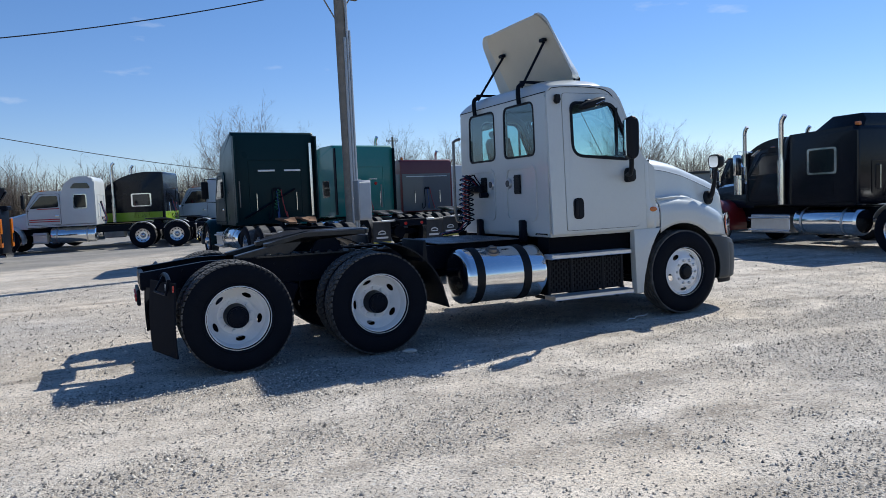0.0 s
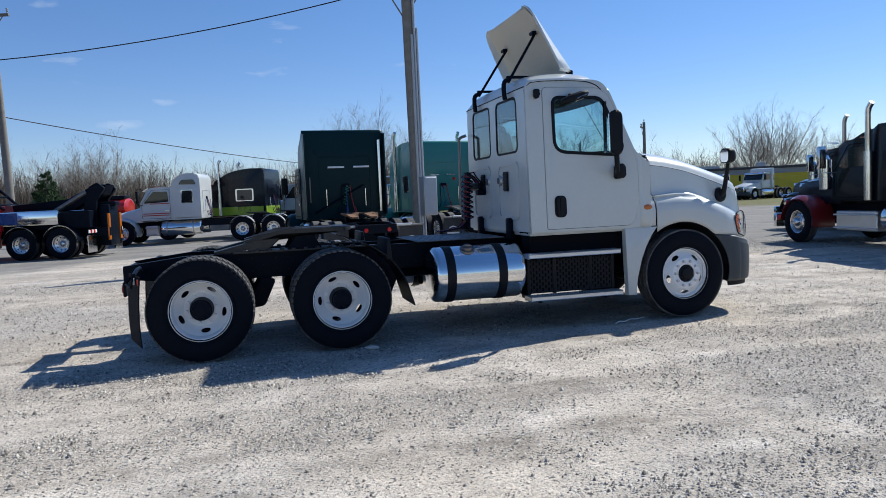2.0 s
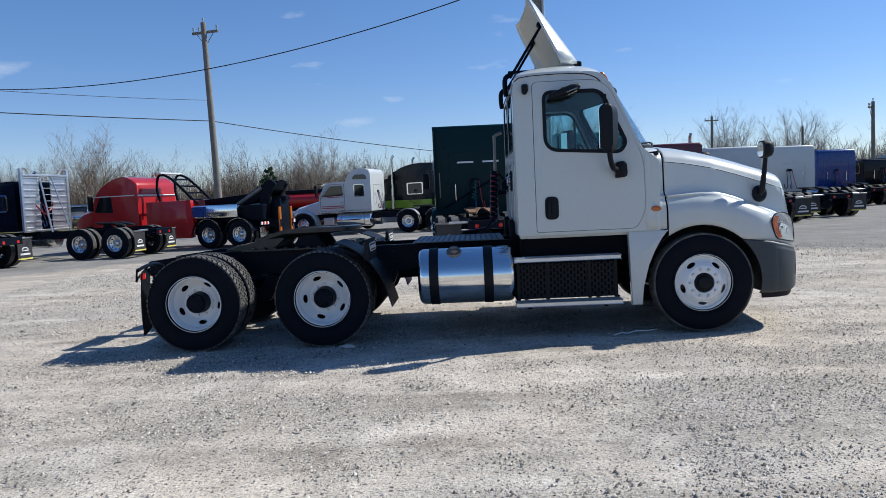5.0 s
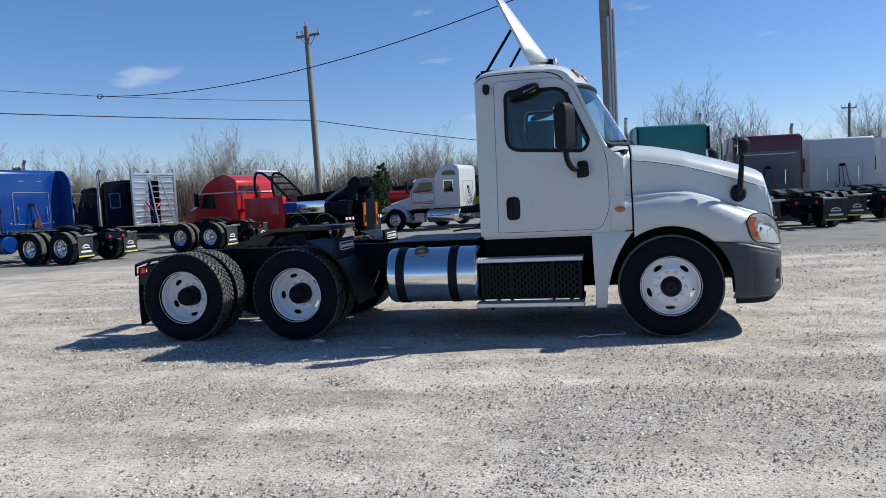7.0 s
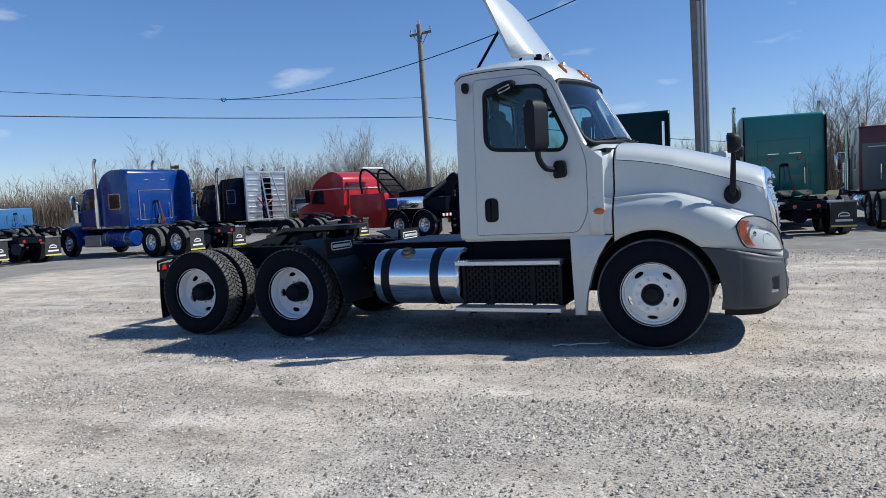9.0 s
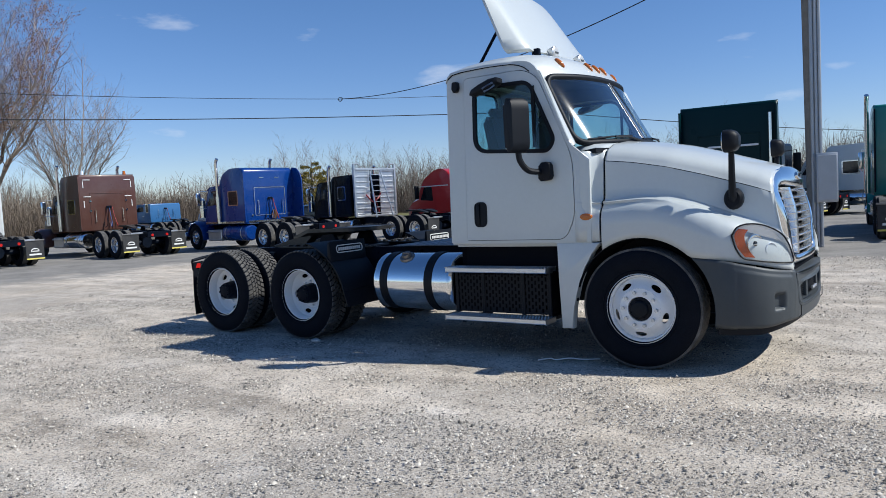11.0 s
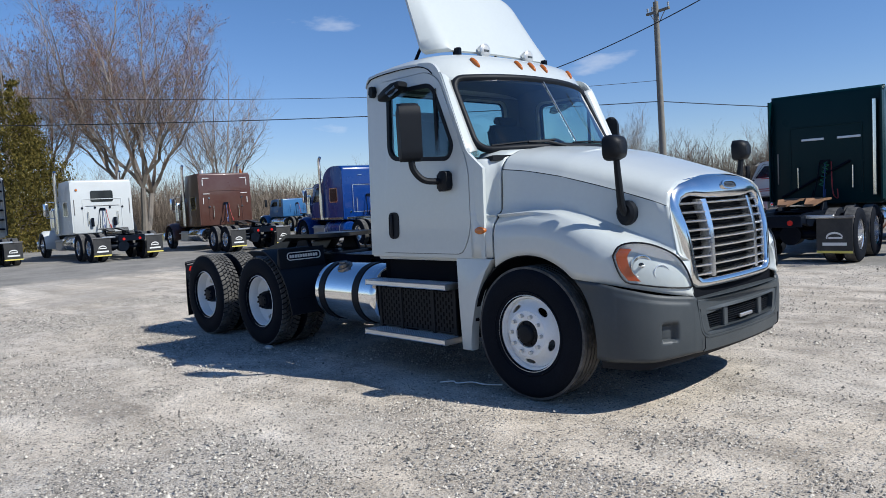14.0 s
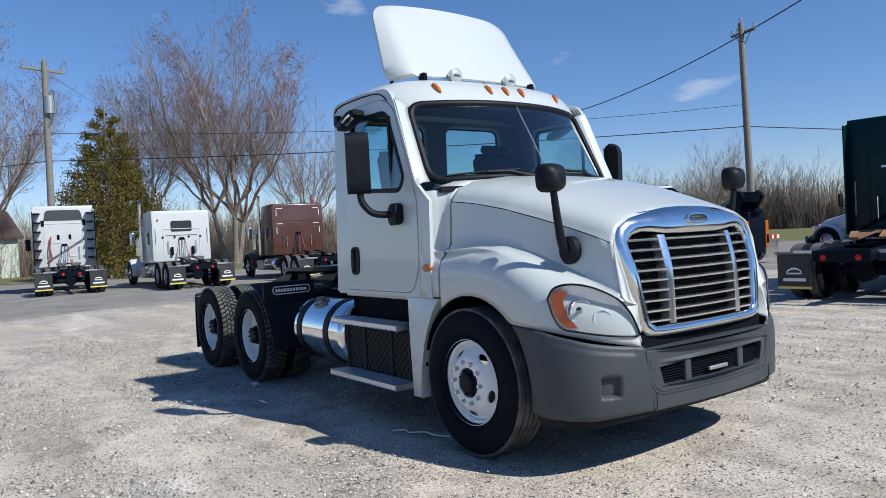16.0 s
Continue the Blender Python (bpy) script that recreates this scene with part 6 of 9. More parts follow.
# roof deflector on its struts, and the two round lamps before it
def hero_deflector():
    def face(u, v):
        # u: 0 foot .. 1 top ; v: -1 .. 1 across; the sides turn back, deeper at the foot
        ex = max(0.0, abs(v) - 0.86) / 0.14
        w = 0.87 - 0.10 * u
        if u > 0.80:
            w -= 0.15 * (1 - math.sqrt(max(0.0, 1 - ((u - 0.80) / 0.20) ** 2)))
        if u < 0.10:
            w -= 0.06 * (1 - math.sqrt(max(0.0, 1 - ((0.10 - u) / 0.10) ** 2)))
        return (-1.13 - 0.50 * u - 0.03 * v * v - (0.17 - 0.14 * u) * ex ** 1.3, v * w, 2.90 + 0.76 * u + 0.02 * (1 - v * v))
    bm = BM()
    us = [0, 0.02, 0.05, 0.1] + lin(0.17, 0.8, 8) + [0.84, 0.88, 0.92, 0.95, 0.975, 0.99, 1.0]
    vs = lin(-1, 1, 25)
    grid(bm, us, vs, face, None, (-0.022, 0, -0.012))
    d = part("roof_deflector", bm, [WHITE], truck, "white fibreglass roof air deflector on black struts")
    bm = BM()
    grid(bm, lin(0.02, 0.97, 8), lin(-0.9, 0.9, 15), lambda u, v: Vector(face(u, v)) + Vector((-0.027, 0, -0.014)), None, (-0.003, 0, -0.002))
    part("deflector_back", bm, CREAM, d, "cream unpainted fibreglass back")
    for s in (-1, 1):
        bm = BM()
        tube(bm, [(-1.88, s * 0.56, 2.80), (-1.50, s * 0.50, 3.38)], 0.016, 8)
        box(bm, -1.56, -1.50, s * 0.50 - 0.05, s * 0.50 + 0.05, 3.355, 3.395, 0.008, 1)
        part("strut", bm, BLACK, d)
        bm = BM()
        tube(bm, curve_pts([(-1.86, s * 0.56, 2.84), (-1.93, s * 0.57, 2.80), (-1.94, s * 0.57, 2.70), (-1.93, s * 0.57, 2.60)], 3), 0.028, 8)
        box(bm, -1.90, -1.45, s * 0.56 - 0.02, s * 0.56 + 0.02, 2.845, 2.875, 0.006, 1)
        part("strut_foot", bm, BLACK, d)
        bm = BM()
        box(bm, -1.18, -1.10, s * 0.62 - 0.025, s * 0.62 + 0.025, 2.84, 2.93, 0.01, 1)
        part("hinge", bm, BLACK, d)
    for y in (-0.30, 0.33):
        bm = BM()
        c = Vector((-1.11, y, 2.925))
        rings = [[c + Vector((a, r * math.cos(t), r * math.sin(t))) for t in lin(0, 2 * math.pi, 25)[:-1]] for a, r in ((-0.06, 0.03), (-0.045, 0.05), (-0.01, 0.064), (0.022, 0.068), (0.028, 0.06))]
        loft(bm, rings)
        box(bm, c.x - 0.03, c.x + 0.03, y - 0.02, y + 0.02, 2.82, 2.88, 0.006, 1)
        lp = part("roof_lamp", bm, ALU_DULL, truck, "round chrome auxiliary lamp with white cover")
        bm = BM()
        loft(bm, [[c + Vector((a, r * math.cos(t), r * math.sin(t))) for t in lin(0, 2 * math.pi, 25)[:-1]] for a, r in ((0.026, 0.06), (0.034, 0.05), (0.038, 0.02))])
        part("cover", bm, shader("grey_white_lamp_cover", (0.42, 0.43, 0.44), 0.4, 0, 0.08), lp)
        bm = BM()
        box(bm, c.x + 0.036, c.x + 0.042, y - 0.032, y + 0.032, c.z - 0.008, c.z + 0.008)
        part("lettering_bar", bm, GREY_PLASTIC, lp)


hero_deflector()

# hood
HOOD_TOP = [(-0.335, 1.985), (-0.1, 1.955), (0.17, 1.90), (0.45, 1.82), (0.73, 1.73), (0.92, 1.665), (1.02, 1.615), (1.13, 1.53)]
HOOD_W = [(-0.335, 0.985), (0.2, 0.915), (0.6, 0.83), (0.9, 0.78), (1.04, 0.745), (1.13, 0.65)]
FEND_W = [(-0.335, 1.13), (0.45, 1.135), (0.60, 1.12), (0.72, 1.085), (0.82, 1.03), (0.92, 0.95), (1.0, 0.875), (1.06, 0.795), (1.13, 0.665)]
FEND_TOP = [(-0.335, 1.43), (0.0, 1.445), (0.2, 1.425), (0.42, 1.36), (0.62, 1.28), (0.8, 1.21), (0.95, 1.14), (1.13, 1.06)]
FX = -0.335


FEND_LOW = [(0.38, 0.95), (0.55, 0.932), (0.72, 0.908), (0.88, 0.872), (1.02, 0.832), (1.13, 0.80)]


def arch(x):
    if abs(x) < 0.575:
        return 0.505 + math.sqrt(max(0.605 ** 2 - x * x, 0.0))
    return 0.70


def hood_point(x, k):
    """A point of the right half of the hood: k from 0 at the ridge to 1 at the lower edge."""
    x = FX + (x - FX) * (interp(k, [(0, 0.965), (0.3, 0.975), (0.42, 1.0), (0.6, 1.055), (0.8, 1.10), (1.0, 1.115)]) - FX) / (1.07 - FX)
    zt, wh, wf, zf = smooth_interp(x, HOOD_TOP, 0.03), interp(x, HOOD_W), smooth_interp(x, FEND_W, 0.03), smooth_interp(x, FEND_TOP, 0.06)
    lo = max(arch(x), 0.885 if x < 0.2 else interp(x, FEND_LOW))
    crease = zt - 0.20
    sec = [(0, 0.0, zt), (0.12, wh * 0.45, zt - 0.012), (0.22, wh * 0.78, zt - 0.05), (0.28, wh * 0.93, zt - 0.105), (0.32, wh * 0.985, zt - 0.165), (0.34, wh * 0.995, crease), (0.35, wh + 0.004, crease - 0.008),
           (0.44, wh + 0.012, (crease + zf) / 2), (0.52, wh + 0.02 + 0.02 * (wf - wh), zf + 0.035), (0.57, wh + 0.02 + 0.16 * (wf - wh), zf + 0.005), (0.65, wh + 0.02 + 0.5 * (wf - wh), zf - 0.008), (0.72, wf - 0.075, zf - 0.03), (0.78, wf - 0.025, zf - 0.08),
           (0.84, wf, zf - 0.15 if zf - 0.15 > lo + 0.03 else lo + 0.03), (0.92, wf + 0.004, (max(zf - 0.15, lo + 0.03) + lo) / 2 if zf - 0.15 > lo else lo + 0.015), (1.0, wf, lo)]
    for (a, y0, z0), (b, y1, z1) in zip(sec, sec[1:]):
        if k <= b:
            t = (k - a) / (b - a)
            return (x, -(y0 + (y1 - y0) * t), z0 + (z1 - z0) * t)
    return (x, -wf, lo)


def hero_hood():
    ks = [0, 0.06, 0.12, 0.17, 0.22, 0.25, 0.28, 0.30, 0.32, 0.34, 0.35, 0.39, 0.44, 0.48, 0.52, 0.545, 0.57, 0.61, 0.65, 0.685, 0.72, 0.75, 0.78, 0.81, 0.84, 0.88, 0.92, 0.96, 1.0]
    xs = [FX, -0.32] + lin(-0.29, 1.07, 52)
    bm = BM()
    for s in (1, -1):
        grid(bm, xs, ks, lambda x, k: (lambda p: (p[0], s * p[1], p[2]))(hood_point(x, k)))
    bmesh.ops.remove_doubles(bm, verts=bm.verts, dist=0.0005)
    hd = part("hood", bm, WHITE, truck, "white sloping hood with swelling fenders", angle=40)
    sol = hd.modifiers.new("sheet", "SOLIDIFY")
    sol.thickness, sol.offset = 0.012, -1
    for s in (-1, 1):
        bm = BM()
        grid(bm, lin(-1.5, 1.45, 22), [0.55, 1.115], lambda a, v: (0.60 * math.sin(a), s * v, 0.505 + 0.60 * math.cos(a)), None, (0, 0, 0.012))
        part("wheel_well", bm, BLACK_PLASTIC, hd)
        # hood mirror on a stalk
        bm = BM()
        base = Vector((0.70, s * 0.845, 1.40))
        loft(bm, [[base + Vector((r * math.cos(t), s * o, r * 1.2 * math.sin(t))) for t in lin(0, 2 * math.pi, 17)[:-1]] for o, r in ((-0.03, 0.075), (0.02, 0.075), (0.04, 0.055))])
        tube(bm, curve_pts([(0.70, s * 0.87, 1.40), (0.705, s * 0.915, 1.45), (0.712, s * 0.95, 1.60), (0.72, s * 0.985, 1.80)], 5), 0.034, 10, 0.022)
        mm = part("hood_mirror", bm, BLACK_PLASTIC, hd, "black hood mirror on a curved stalk")
        bm = BM()
        c = Vector((0.72, s * 0.99, 1.86))
        loft(bm, [[c + Vector((a, 0.10 * k * math.copysign(abs(math.cos(t)) ** 0.6, math.cos(t)), 0.09 * k * math.copysign(abs(math.sin(t)) ** 0.6, math.sin(t)))) for t in lin(0, 2 * math.pi, 21)[:-1]] for a, k in ((-0.05, 0.9), (-0.045, 1.0), (0.0, 1.0), (0.04, 0.85), (0.065, 0.5))])
        part("mirror_head", bm, BLACK_PLASTIC, mm)
        bm = BM()
        loft(bm, [[c + Vector((a, 0.075 * math.copysign(abs(math.cos(t)) ** 0.6, math.cos(t)), 0.075 * math.copysign(abs(math.sin(t)) ** 0.6, math.sin(t)))) for t in lin(0, 2 * math.pi, 21)[:-1]] for a in (-0.058, -0.05)])
        part("mirror_glass", bm, MIRROR, mm)
        # head lamp: a rounded drop on the fender corner
        def lamp(x, z, out=0.006):
            w = smooth_interp(x, FEND_W, 0.03)
            d = Vector((0.35 + 0.6 * max(0, (x - 0.7) / 0.3), -1, 0)).normalized()
            q = Vector((x, -w, z)) + d * out
            return Vector((q.x, -s * q.y, q.z))
        shape = [(p.x, p.y) for p in curve_pts([(0.728, 1.112, 0), (0.762, 1.174, 0), (0.83, 1.198, 0), (0.91, 1.19, 0), (0.982, 1.156, 0), (1.044, 1.10, 0), (1.080, 1.02, 0), (1.100, 0.93, 0), (1.106, 0.885, 0), (1.085, 0.872, 0), (0.972, 0.89, 0), (0.872, 0.911, 0), (0.80, 0.932, 0), (0.755, 1.008, 0), (0.728, 1.112, 0)], 3)][:-1]
        mid = (0.925, 1.03)

        def drop(k, out):
            return [lamp(mid[0] + (x - mid[0]) * k, mid[1] + (z - mid[1]) * k, out) for x, z in shape]
        bm = BM()
        loft(bm, [drop(k, o) for k, o in ((1.0, 0.010), (0.96, -0.012), (0.90, -0.03), (0.6, -0.034), (0.2, -0.036), (0.01, -0.036))], True, False)
        hl = part("headlamp", bm, LAMP_SILVER, hd, "clear headlamp with amber outer edge")
        bm = BM()
        loft(bm, [drop(k, o) for k, o in ((1.0, 0.008), (0.97, 0.018), (0.8, 0.026), (0.5, 0.03), (0.1, 0.03), (0.005, 0.03))], True, False)
        cv = part("cover", bm, LENS_COVER, hl)
        cv.visible_shadow = False
        bm = BM()
        edge = curve_pts([(0.770, 1.165, 0), (0.745, 1.11, 0), (0.765, 1.015, 0), (0.812, 0.94, 0)], 4)
        grid(bm, list(range(len(edge))), lin(0, 1, 4), lambda i, t: lamp(edge[i].x + 0.066 * t, edge[i].y - 0.01 * t, 0.006), None, None)
        part("turn_lens", bm, TURN_LENS, hl, "amber turn signal lens")
        for x, z, r, lit in ((0.885, 1.035, 0.074, True), (0.985, 0.985, 0.052, False)):
            bm = BM()
            c = lamp(x, z, -0.014)
            n0 = Vector((0.8, s * 0.6, 0)).normalized()
            b0 = n0.cross(Vector((0, 0, 1)))
            loft(bm, [[c + n0 * a + (b0 * math.cos(t) + Vector((0, 0, 1)) * math.sin(t)) * rr for t in lin(0, 2 * math.pi, 25)[:-1]] for a, rr in ((-0.018, r * 0.2), (-0.012, r * 0.5), (0.002, r * 0.88), (0.010, r), (0.009, r * 1.06), (-0.008, r * 1.08))], True, False)
            part("reflector", bm, CHROME if lit else LAMP_SILVER, hl)
            if lit:
                bm = BM()
                bmesh.ops.create_uvsphere(bm, u_segments=14, v_segments=8, radius=r * 0.42, matrix=Matrix.Translation(c - n0 * 0.014))
                part("bulb_lens", bm, GLASS_DARK, hl)
                bm = BM()
                box(bm, c.x + 0.0, c.x + 0.022, c.y - r * 0.5, c.y + r * 0.5, c.z - 0.006, c.z + 0.006, 0.003, 1)
                part("bulb_shield", bm, CHROME, hl)
        bm = BM()
        tube(bm, drop(1.01, 0.008) + [drop(1.01, 0.008)[0]], 0.0065, 6)
        part("lamp_seal", bm, BLACK_PLASTIC, hl)
        bm = BM()
        tube(bm, [(x, s * abs(y), z) for x, y, z in [hood_point(x, 0.345) for x in lin(FX, 1.05, 14)]], 0.004, 5)
        part("hood_crease", bm, DARK, hd)
    return hd


HOOD = hero_hood()


def hero_cowl():
    """The panel between the door and the hood: flush with the door, hollowed towards the hood."""
    for s in (-1, 1):
        sec = [hood_point(FX, k) for k in (0.10, 0.17, 0.22, 0.25, 0.28, 0.30, 0.32, 0.34, 0.36, 0.40, 0.44, 0.48, 0.52, 0.55, 0.58, 0.62, 0.66, 0.70, 0.74, 0.78, 0.82, 0.86)] + [(FX, -1.13, 1.20), (FX, -1.13, 1.085)]
        rows = []
        for x, w, o in ((-0.575, 0, 0.03), (-0.565, 0, 0.008), (-0.52, 0.06, 0), (-0.475, 0.22, 0), (-0.44, 0.6, 0), (-0.41, 0.88, 0), (-0.385, 0.97, 0), (-0.356, 1, 0), (-0.352, 1, 0.012)):
            row = []
            for _, y, z in sec:
                y = -y
                door = side_y(z) + 0.008 if z < 1.90 else min(y + 0.02, 1.09)
                yy = door + (y - door) * w
                if z > 1.86:
                    z -= 0.01
                row.append((x, s * (yy - o), z - 0.5 * o * (z > 1.86)))
            rows.append(row)
        bm = BM()
        loft(bm, rows, False, False)
        cs = part("cowl_side", bm, WHITE, CAB, angle=60)
        so = cs.modifiers.new("sheet", "SOLIDIFY")
        so.thickness, so.offset = 0.006, 0
        bm = BM()
        loft(bm, [[(x, -s * (y + 0.016) , z - 0.012) for _, y, z in sec] for x in (-0.38, -0.31)], False, False)
        gp = part("cowl_gap", bm, DARK, CAB)
        gs = gp.modifiers.new("sheet", "SOLIDIFY")
        gs.thickness, gs.offset = 0.004, 0
        bm = BM()
        pts = [(-0.465 + 0.055 * math.cos(2 * math.pi * k / 20), 1.302 + 0.030 * math.sin(2 * math.pi * k / 20)) for k in range(20)]
        prism(bm, pts, min(s * 1.115, s * 1.16), max(s * 1.115, s * 1.16), 0.008, 2)
        part("side_marker", bm, AMBER, cs, "amber oval side marker lamp")


hero_cowl()


def hero_cowl_top():
    """White shoulders between the foot of the windscreen and the hood's rear edge."""
    for s in (-1, 1):
        rows = []
        for k in (0.17, 0.20, 0.22, 0.25, 0.28, 0.30, 0.32, 0.34):
            _, y, z = hood_point(FX, k)
            y = -y
            p = Vector((FX - 0.02, s * y, z - 0.006))
            q = Vector((-0.60 + 0.30 * (1 - min(1.0, y / 0.985) ** 2.4) + 0.035, s * y, min(z + 0.035, 1.945)))
            r = Vector((-0.63, s * y, min(z + 0.05, 1.96))) if y > 0.9 else q + Vector((-0.03, 0, 0.004))
            rows.append([p, p.lerp(q, 0.5) + Vector((0, 0, 0.004)), q, r])
        bm = BM()
        loft(bm, rows, False, False)
        ct = part("cowl_shoulder", bm, WHITE, CAB, angle=60)
        so = ct.modifiers.new("sheet", "SOLIDIFY")
        so.thickness, so.offset = 0.006, 0


hero_cowl_top()


# added blocks and walls, mostly unseen, that stop sunlight through the hollow bay
def hero_bay_sun_stops():
    bm = BM()
    box(bm, -0.30, 0.72, -0.40, 0.40, 0.55, 1.42, 0.08, 2)
    box(bm, -0.1, 0.5, -0.28, 0.28, 0.34, 0.56, 0.06, 2)
    part("engine", bm, BLACK, truck, "unseen black block in the engine's place that stops sunlight")
    bm = BM()
    box(bm, 0.80, 0.90, -0.62, 0.62, 0.46, 1.45, 0.02, 1)
    part("radiator_sun_stop", bm, BLACK, truck)
    for s in (-1, 1):
        bm = BM()
        prism(bm, [(-0.62, 0.55), (-0.60, 1.10), (0.0, 1.2), (0.62, 1.12), (1.00, 0.88), (1.05, 0.42), (0.68, 0.36), (0.66, 0.62), (-0.4, 0.75)], min(s * 0.56, s * 0.59), max(s * 0.56, s * 0.59))
        part("inner_fender_sun_stop", bm, BLACK_PLASTIC, truck)
        bm = BM()
        prism(bm, [(0.69, 0.36), (0.67, 0.60), (0.66, 0.86), (0.80, 0.88), (0.82, 0.37)], min(s * 0.57, s * 1.06), max(s * 0.57, s * 1.06), 0.01, 1)
        part("splash_shield_sun_stop", bm, BLACK_PLASTIC, truck)


hero_bay_sun_stops()


# grille and bumper
def hero_front():
    def gx(y, z):
        return 1.118 - (0.06 + 0.05 * min(1.0, max(0.0, (z - 0.9) / 0.5))) * (y / 0.75) ** 2 - 0.10 * max(0.0, (z - 1.2) / 0.4) ** 1.5
    outer = rpoly([(-0.65, 0.835), (0.65, 0.835), (0.745, 1.50), (0.66, 1.60), (0, 1.665), (-0.66, 1.60), (-0.745, 1.50)], [0.10, 0.10, 0.06, 0.10, 0.5, 0.10, 0.06], 8)
    inner = rpoly([(-0.565, 0.905), (0.565, 0.905), (0.645, 1.46), (0.50, 1.50), (0.30, 1.475), (-0.30, 1.475), (-0.50, 1.50), (-0.645, 1.46)], 0.05, 6)
    # surround: two rows of points bridged, bulging forwards between them
    bm = BM()
    N = 72

    def even(poly):
        P = [Vector((p[0], p[1])) for p in poly]
        c = Vector((0, 1.2))
        out = []
        for k in range(N):
            a = 2 * math.pi * k / N
            d = Vector((math.cos(a), math.sin(a)))
            best = None
            for i in range(len(P)):
                p, q = P[i] - c, P[(i + 1) % len(P)] - c
                den = d.x * (q.y - p.y) - d.y * (q.x - p.x)
                if abs(den) < 1e-9:
                    continue
                t = (p.x * (q.y - p.y) - p.y * (q.x - p.x)) / den
                u = (p.x * d.y - p.y * d.x) / den
                if t > 0 and -1e-6 <= u <= 1 + 1e-6 and (best is None or t < best):
                    best = t
            out.append(c + d * best)
        return out
    O, I = even(outer), even(inner)
    rows = []
    for t, f in ((-0.02, -0.06), (0.0, -0.015), (0.15, 0.012), (0.4, 0.024), (0.7, 0.020), (0.92, 0.008), (1.0, -0.006), (1.0, -0.06)):
        rows.append([(gx(*(o + (i - o) * max(t, 0))) + f, *((o + (i - o) * t))) for o, i in zip(O, I)])
    loft(bm, rows, True, False)
    g = part("grille", bm, CHROME, truck, "chrome grille surround", angle=50)
    P0 = [Vector((p[0], p[1])) for p in outer]

    def on_outer(y, z):
        """The point of the surround's outline on the ray from its middle through (y, z)."""
        c, d = Vector((0, 1.2)), Vector((y, z)) - Vector((0, 1.2))
        best = 1.0
        for i in range(len(P0)):
            p, q = P0[i] - c, P0[(i + 1) % len(P0)] - c
            den = d.x * (q.y - p.y) - d.y * (q.x - p.x)
            if abs(den) > 1e-9:
                t, u = (p.x * (q.y - p.y) - p.y * (q.x - p.x)) / den, (p.x * d.y - p.y * d.x) / den
                if t > 0 and -1e-6 <= u <= 1 + 1e-6:
                    best = t
        return c + d * best
    for s in (1, -1):
        bm = BM()
        rws = []
        for k in lin(0, 0.97, 36):
            p = Vector(hood_point(1.07, k))
            o = on_outer(p.y, p.z)
            q = Vector((gx(o.x, o.y) - 0.03, o.x, o.y))
            m_ = p.lerp(q, 0.5) + Vector((0.005, 0, 0.0))
            rws.append([(v.x, s * v.y, v.z) for v in (p, p.lerp(m_, 0.5) + Vector((0.003, 0, 0)), m_, q)])
        loft(bm, rws, False, False)
        lp = part("hood_lip", bm, WHITE, HOOD, angle=100)
        so = lp.modifiers.new("sheet", "SOLIDIFY")
        so.thickness = 0.006
    # bars
    for k in range(9):
        z = 0.935 + k * 0.0635
        w = 0.57 + (z - 0.905) * 0.14
        bm = BM()
        rings = []
        for y in lin(-w, w, 15):
            x = gx(y, z) - 0.012
            rings.append([(x + a, y, z + b) for a, b in ((-0.07, 0.004), (-0.02, -0.007), (0.004, -0.009), (0.009, -0.006), (0.010, 0.002), (0.004, 0.006), (-0.07, 0.010))])
        loft(bm, rings)
        part("grille_bar", bm, SATIN, g, angle=30)
    for y in (-0.36, 0.36):
        bm = BM()
        loft(bm, [[(gx(yy, z) + f, yy, z) for yy, f in ((y - 0.035, -0.07), (y - 0.03, -0.004), (y, 0.0), (y + 0.03, -0.004), (y + 0.035, -0.07))] for z in lin(0.91, 1.47, 9)])
        part("grille_post", bm, SATIN, g, angle=50)
    bm = BM()
    grid(bm, lin(-0.66, 0.66, 15), lin(0.86, 1.52, 5), lambda y, z: (gx(y, z) - 0.085, y, z))
    part("radiator_screen", bm, DARK, g)
    bm = BM()
    for k in range(22):
        z = 0.90 + k * 0.026
        w = 0.52 + (z - 0.905) * 0.19
        for y0, y1 in ((-w, 0), (0, w)):
            loft(bm, [[(gx(y, z) - 0.08, y, z - 0.006), (gx(y, z) - 0.07, y, z), (gx(y, z) - 0.08, y, z + 0.006)] for y in (y0, (y0 + y1) / 2, y1)], True, False)
    tagged(part("screen_ribs", bm, BLACK_PLASTIC, g), kind="stuff")
    bm = BM()
    e = [(0.115 * math.cos(t), 1.565 + 0.034 * math.sin(t)) for t in lin(0, 2 * math.pi, 33)[:-1]]
    e = [(math.copysign(abs(p[0] / 0.115) ** 0.6, p[0]) * 0.115, p[1]) for p in e]
    ei = [(p[0] * 0.86, 1.565 + (p[1] - 1.565) * 0.72) for p in e]
    sheet(bm, e, [ei], lambda u, v: (gx(u, v) + 0.022, u, v), (0.016, 0, 0))
    em = part("emblem", bm, CHROME, g, "oval emblem with a plain bar")
    bm = BM()
    sheet(bm, ei, [], lambda u, v: (gx(u, v) + 0.022, u, v), (0.006, 0, 0))
    part("emblem_field", bm, GREY_PLASTIC, em)
    bm = BM()
    for k in range(11):
        y = -0.075 + k * 0.0145
        box(bm, gx(y, 1.565) + 0.028, gx(y, 1.565) + 0.033, y - 0.005, y + 0.005, 1.556, 1.575)
    part("emblem_bar", bm, CHROME, em)
    # bumper: one shell from wheel arch to wheel arch, low in the middle, with a framed insert
    fx = lambda y: 1.162 - 0.057 * (y / 0.70) ** 2
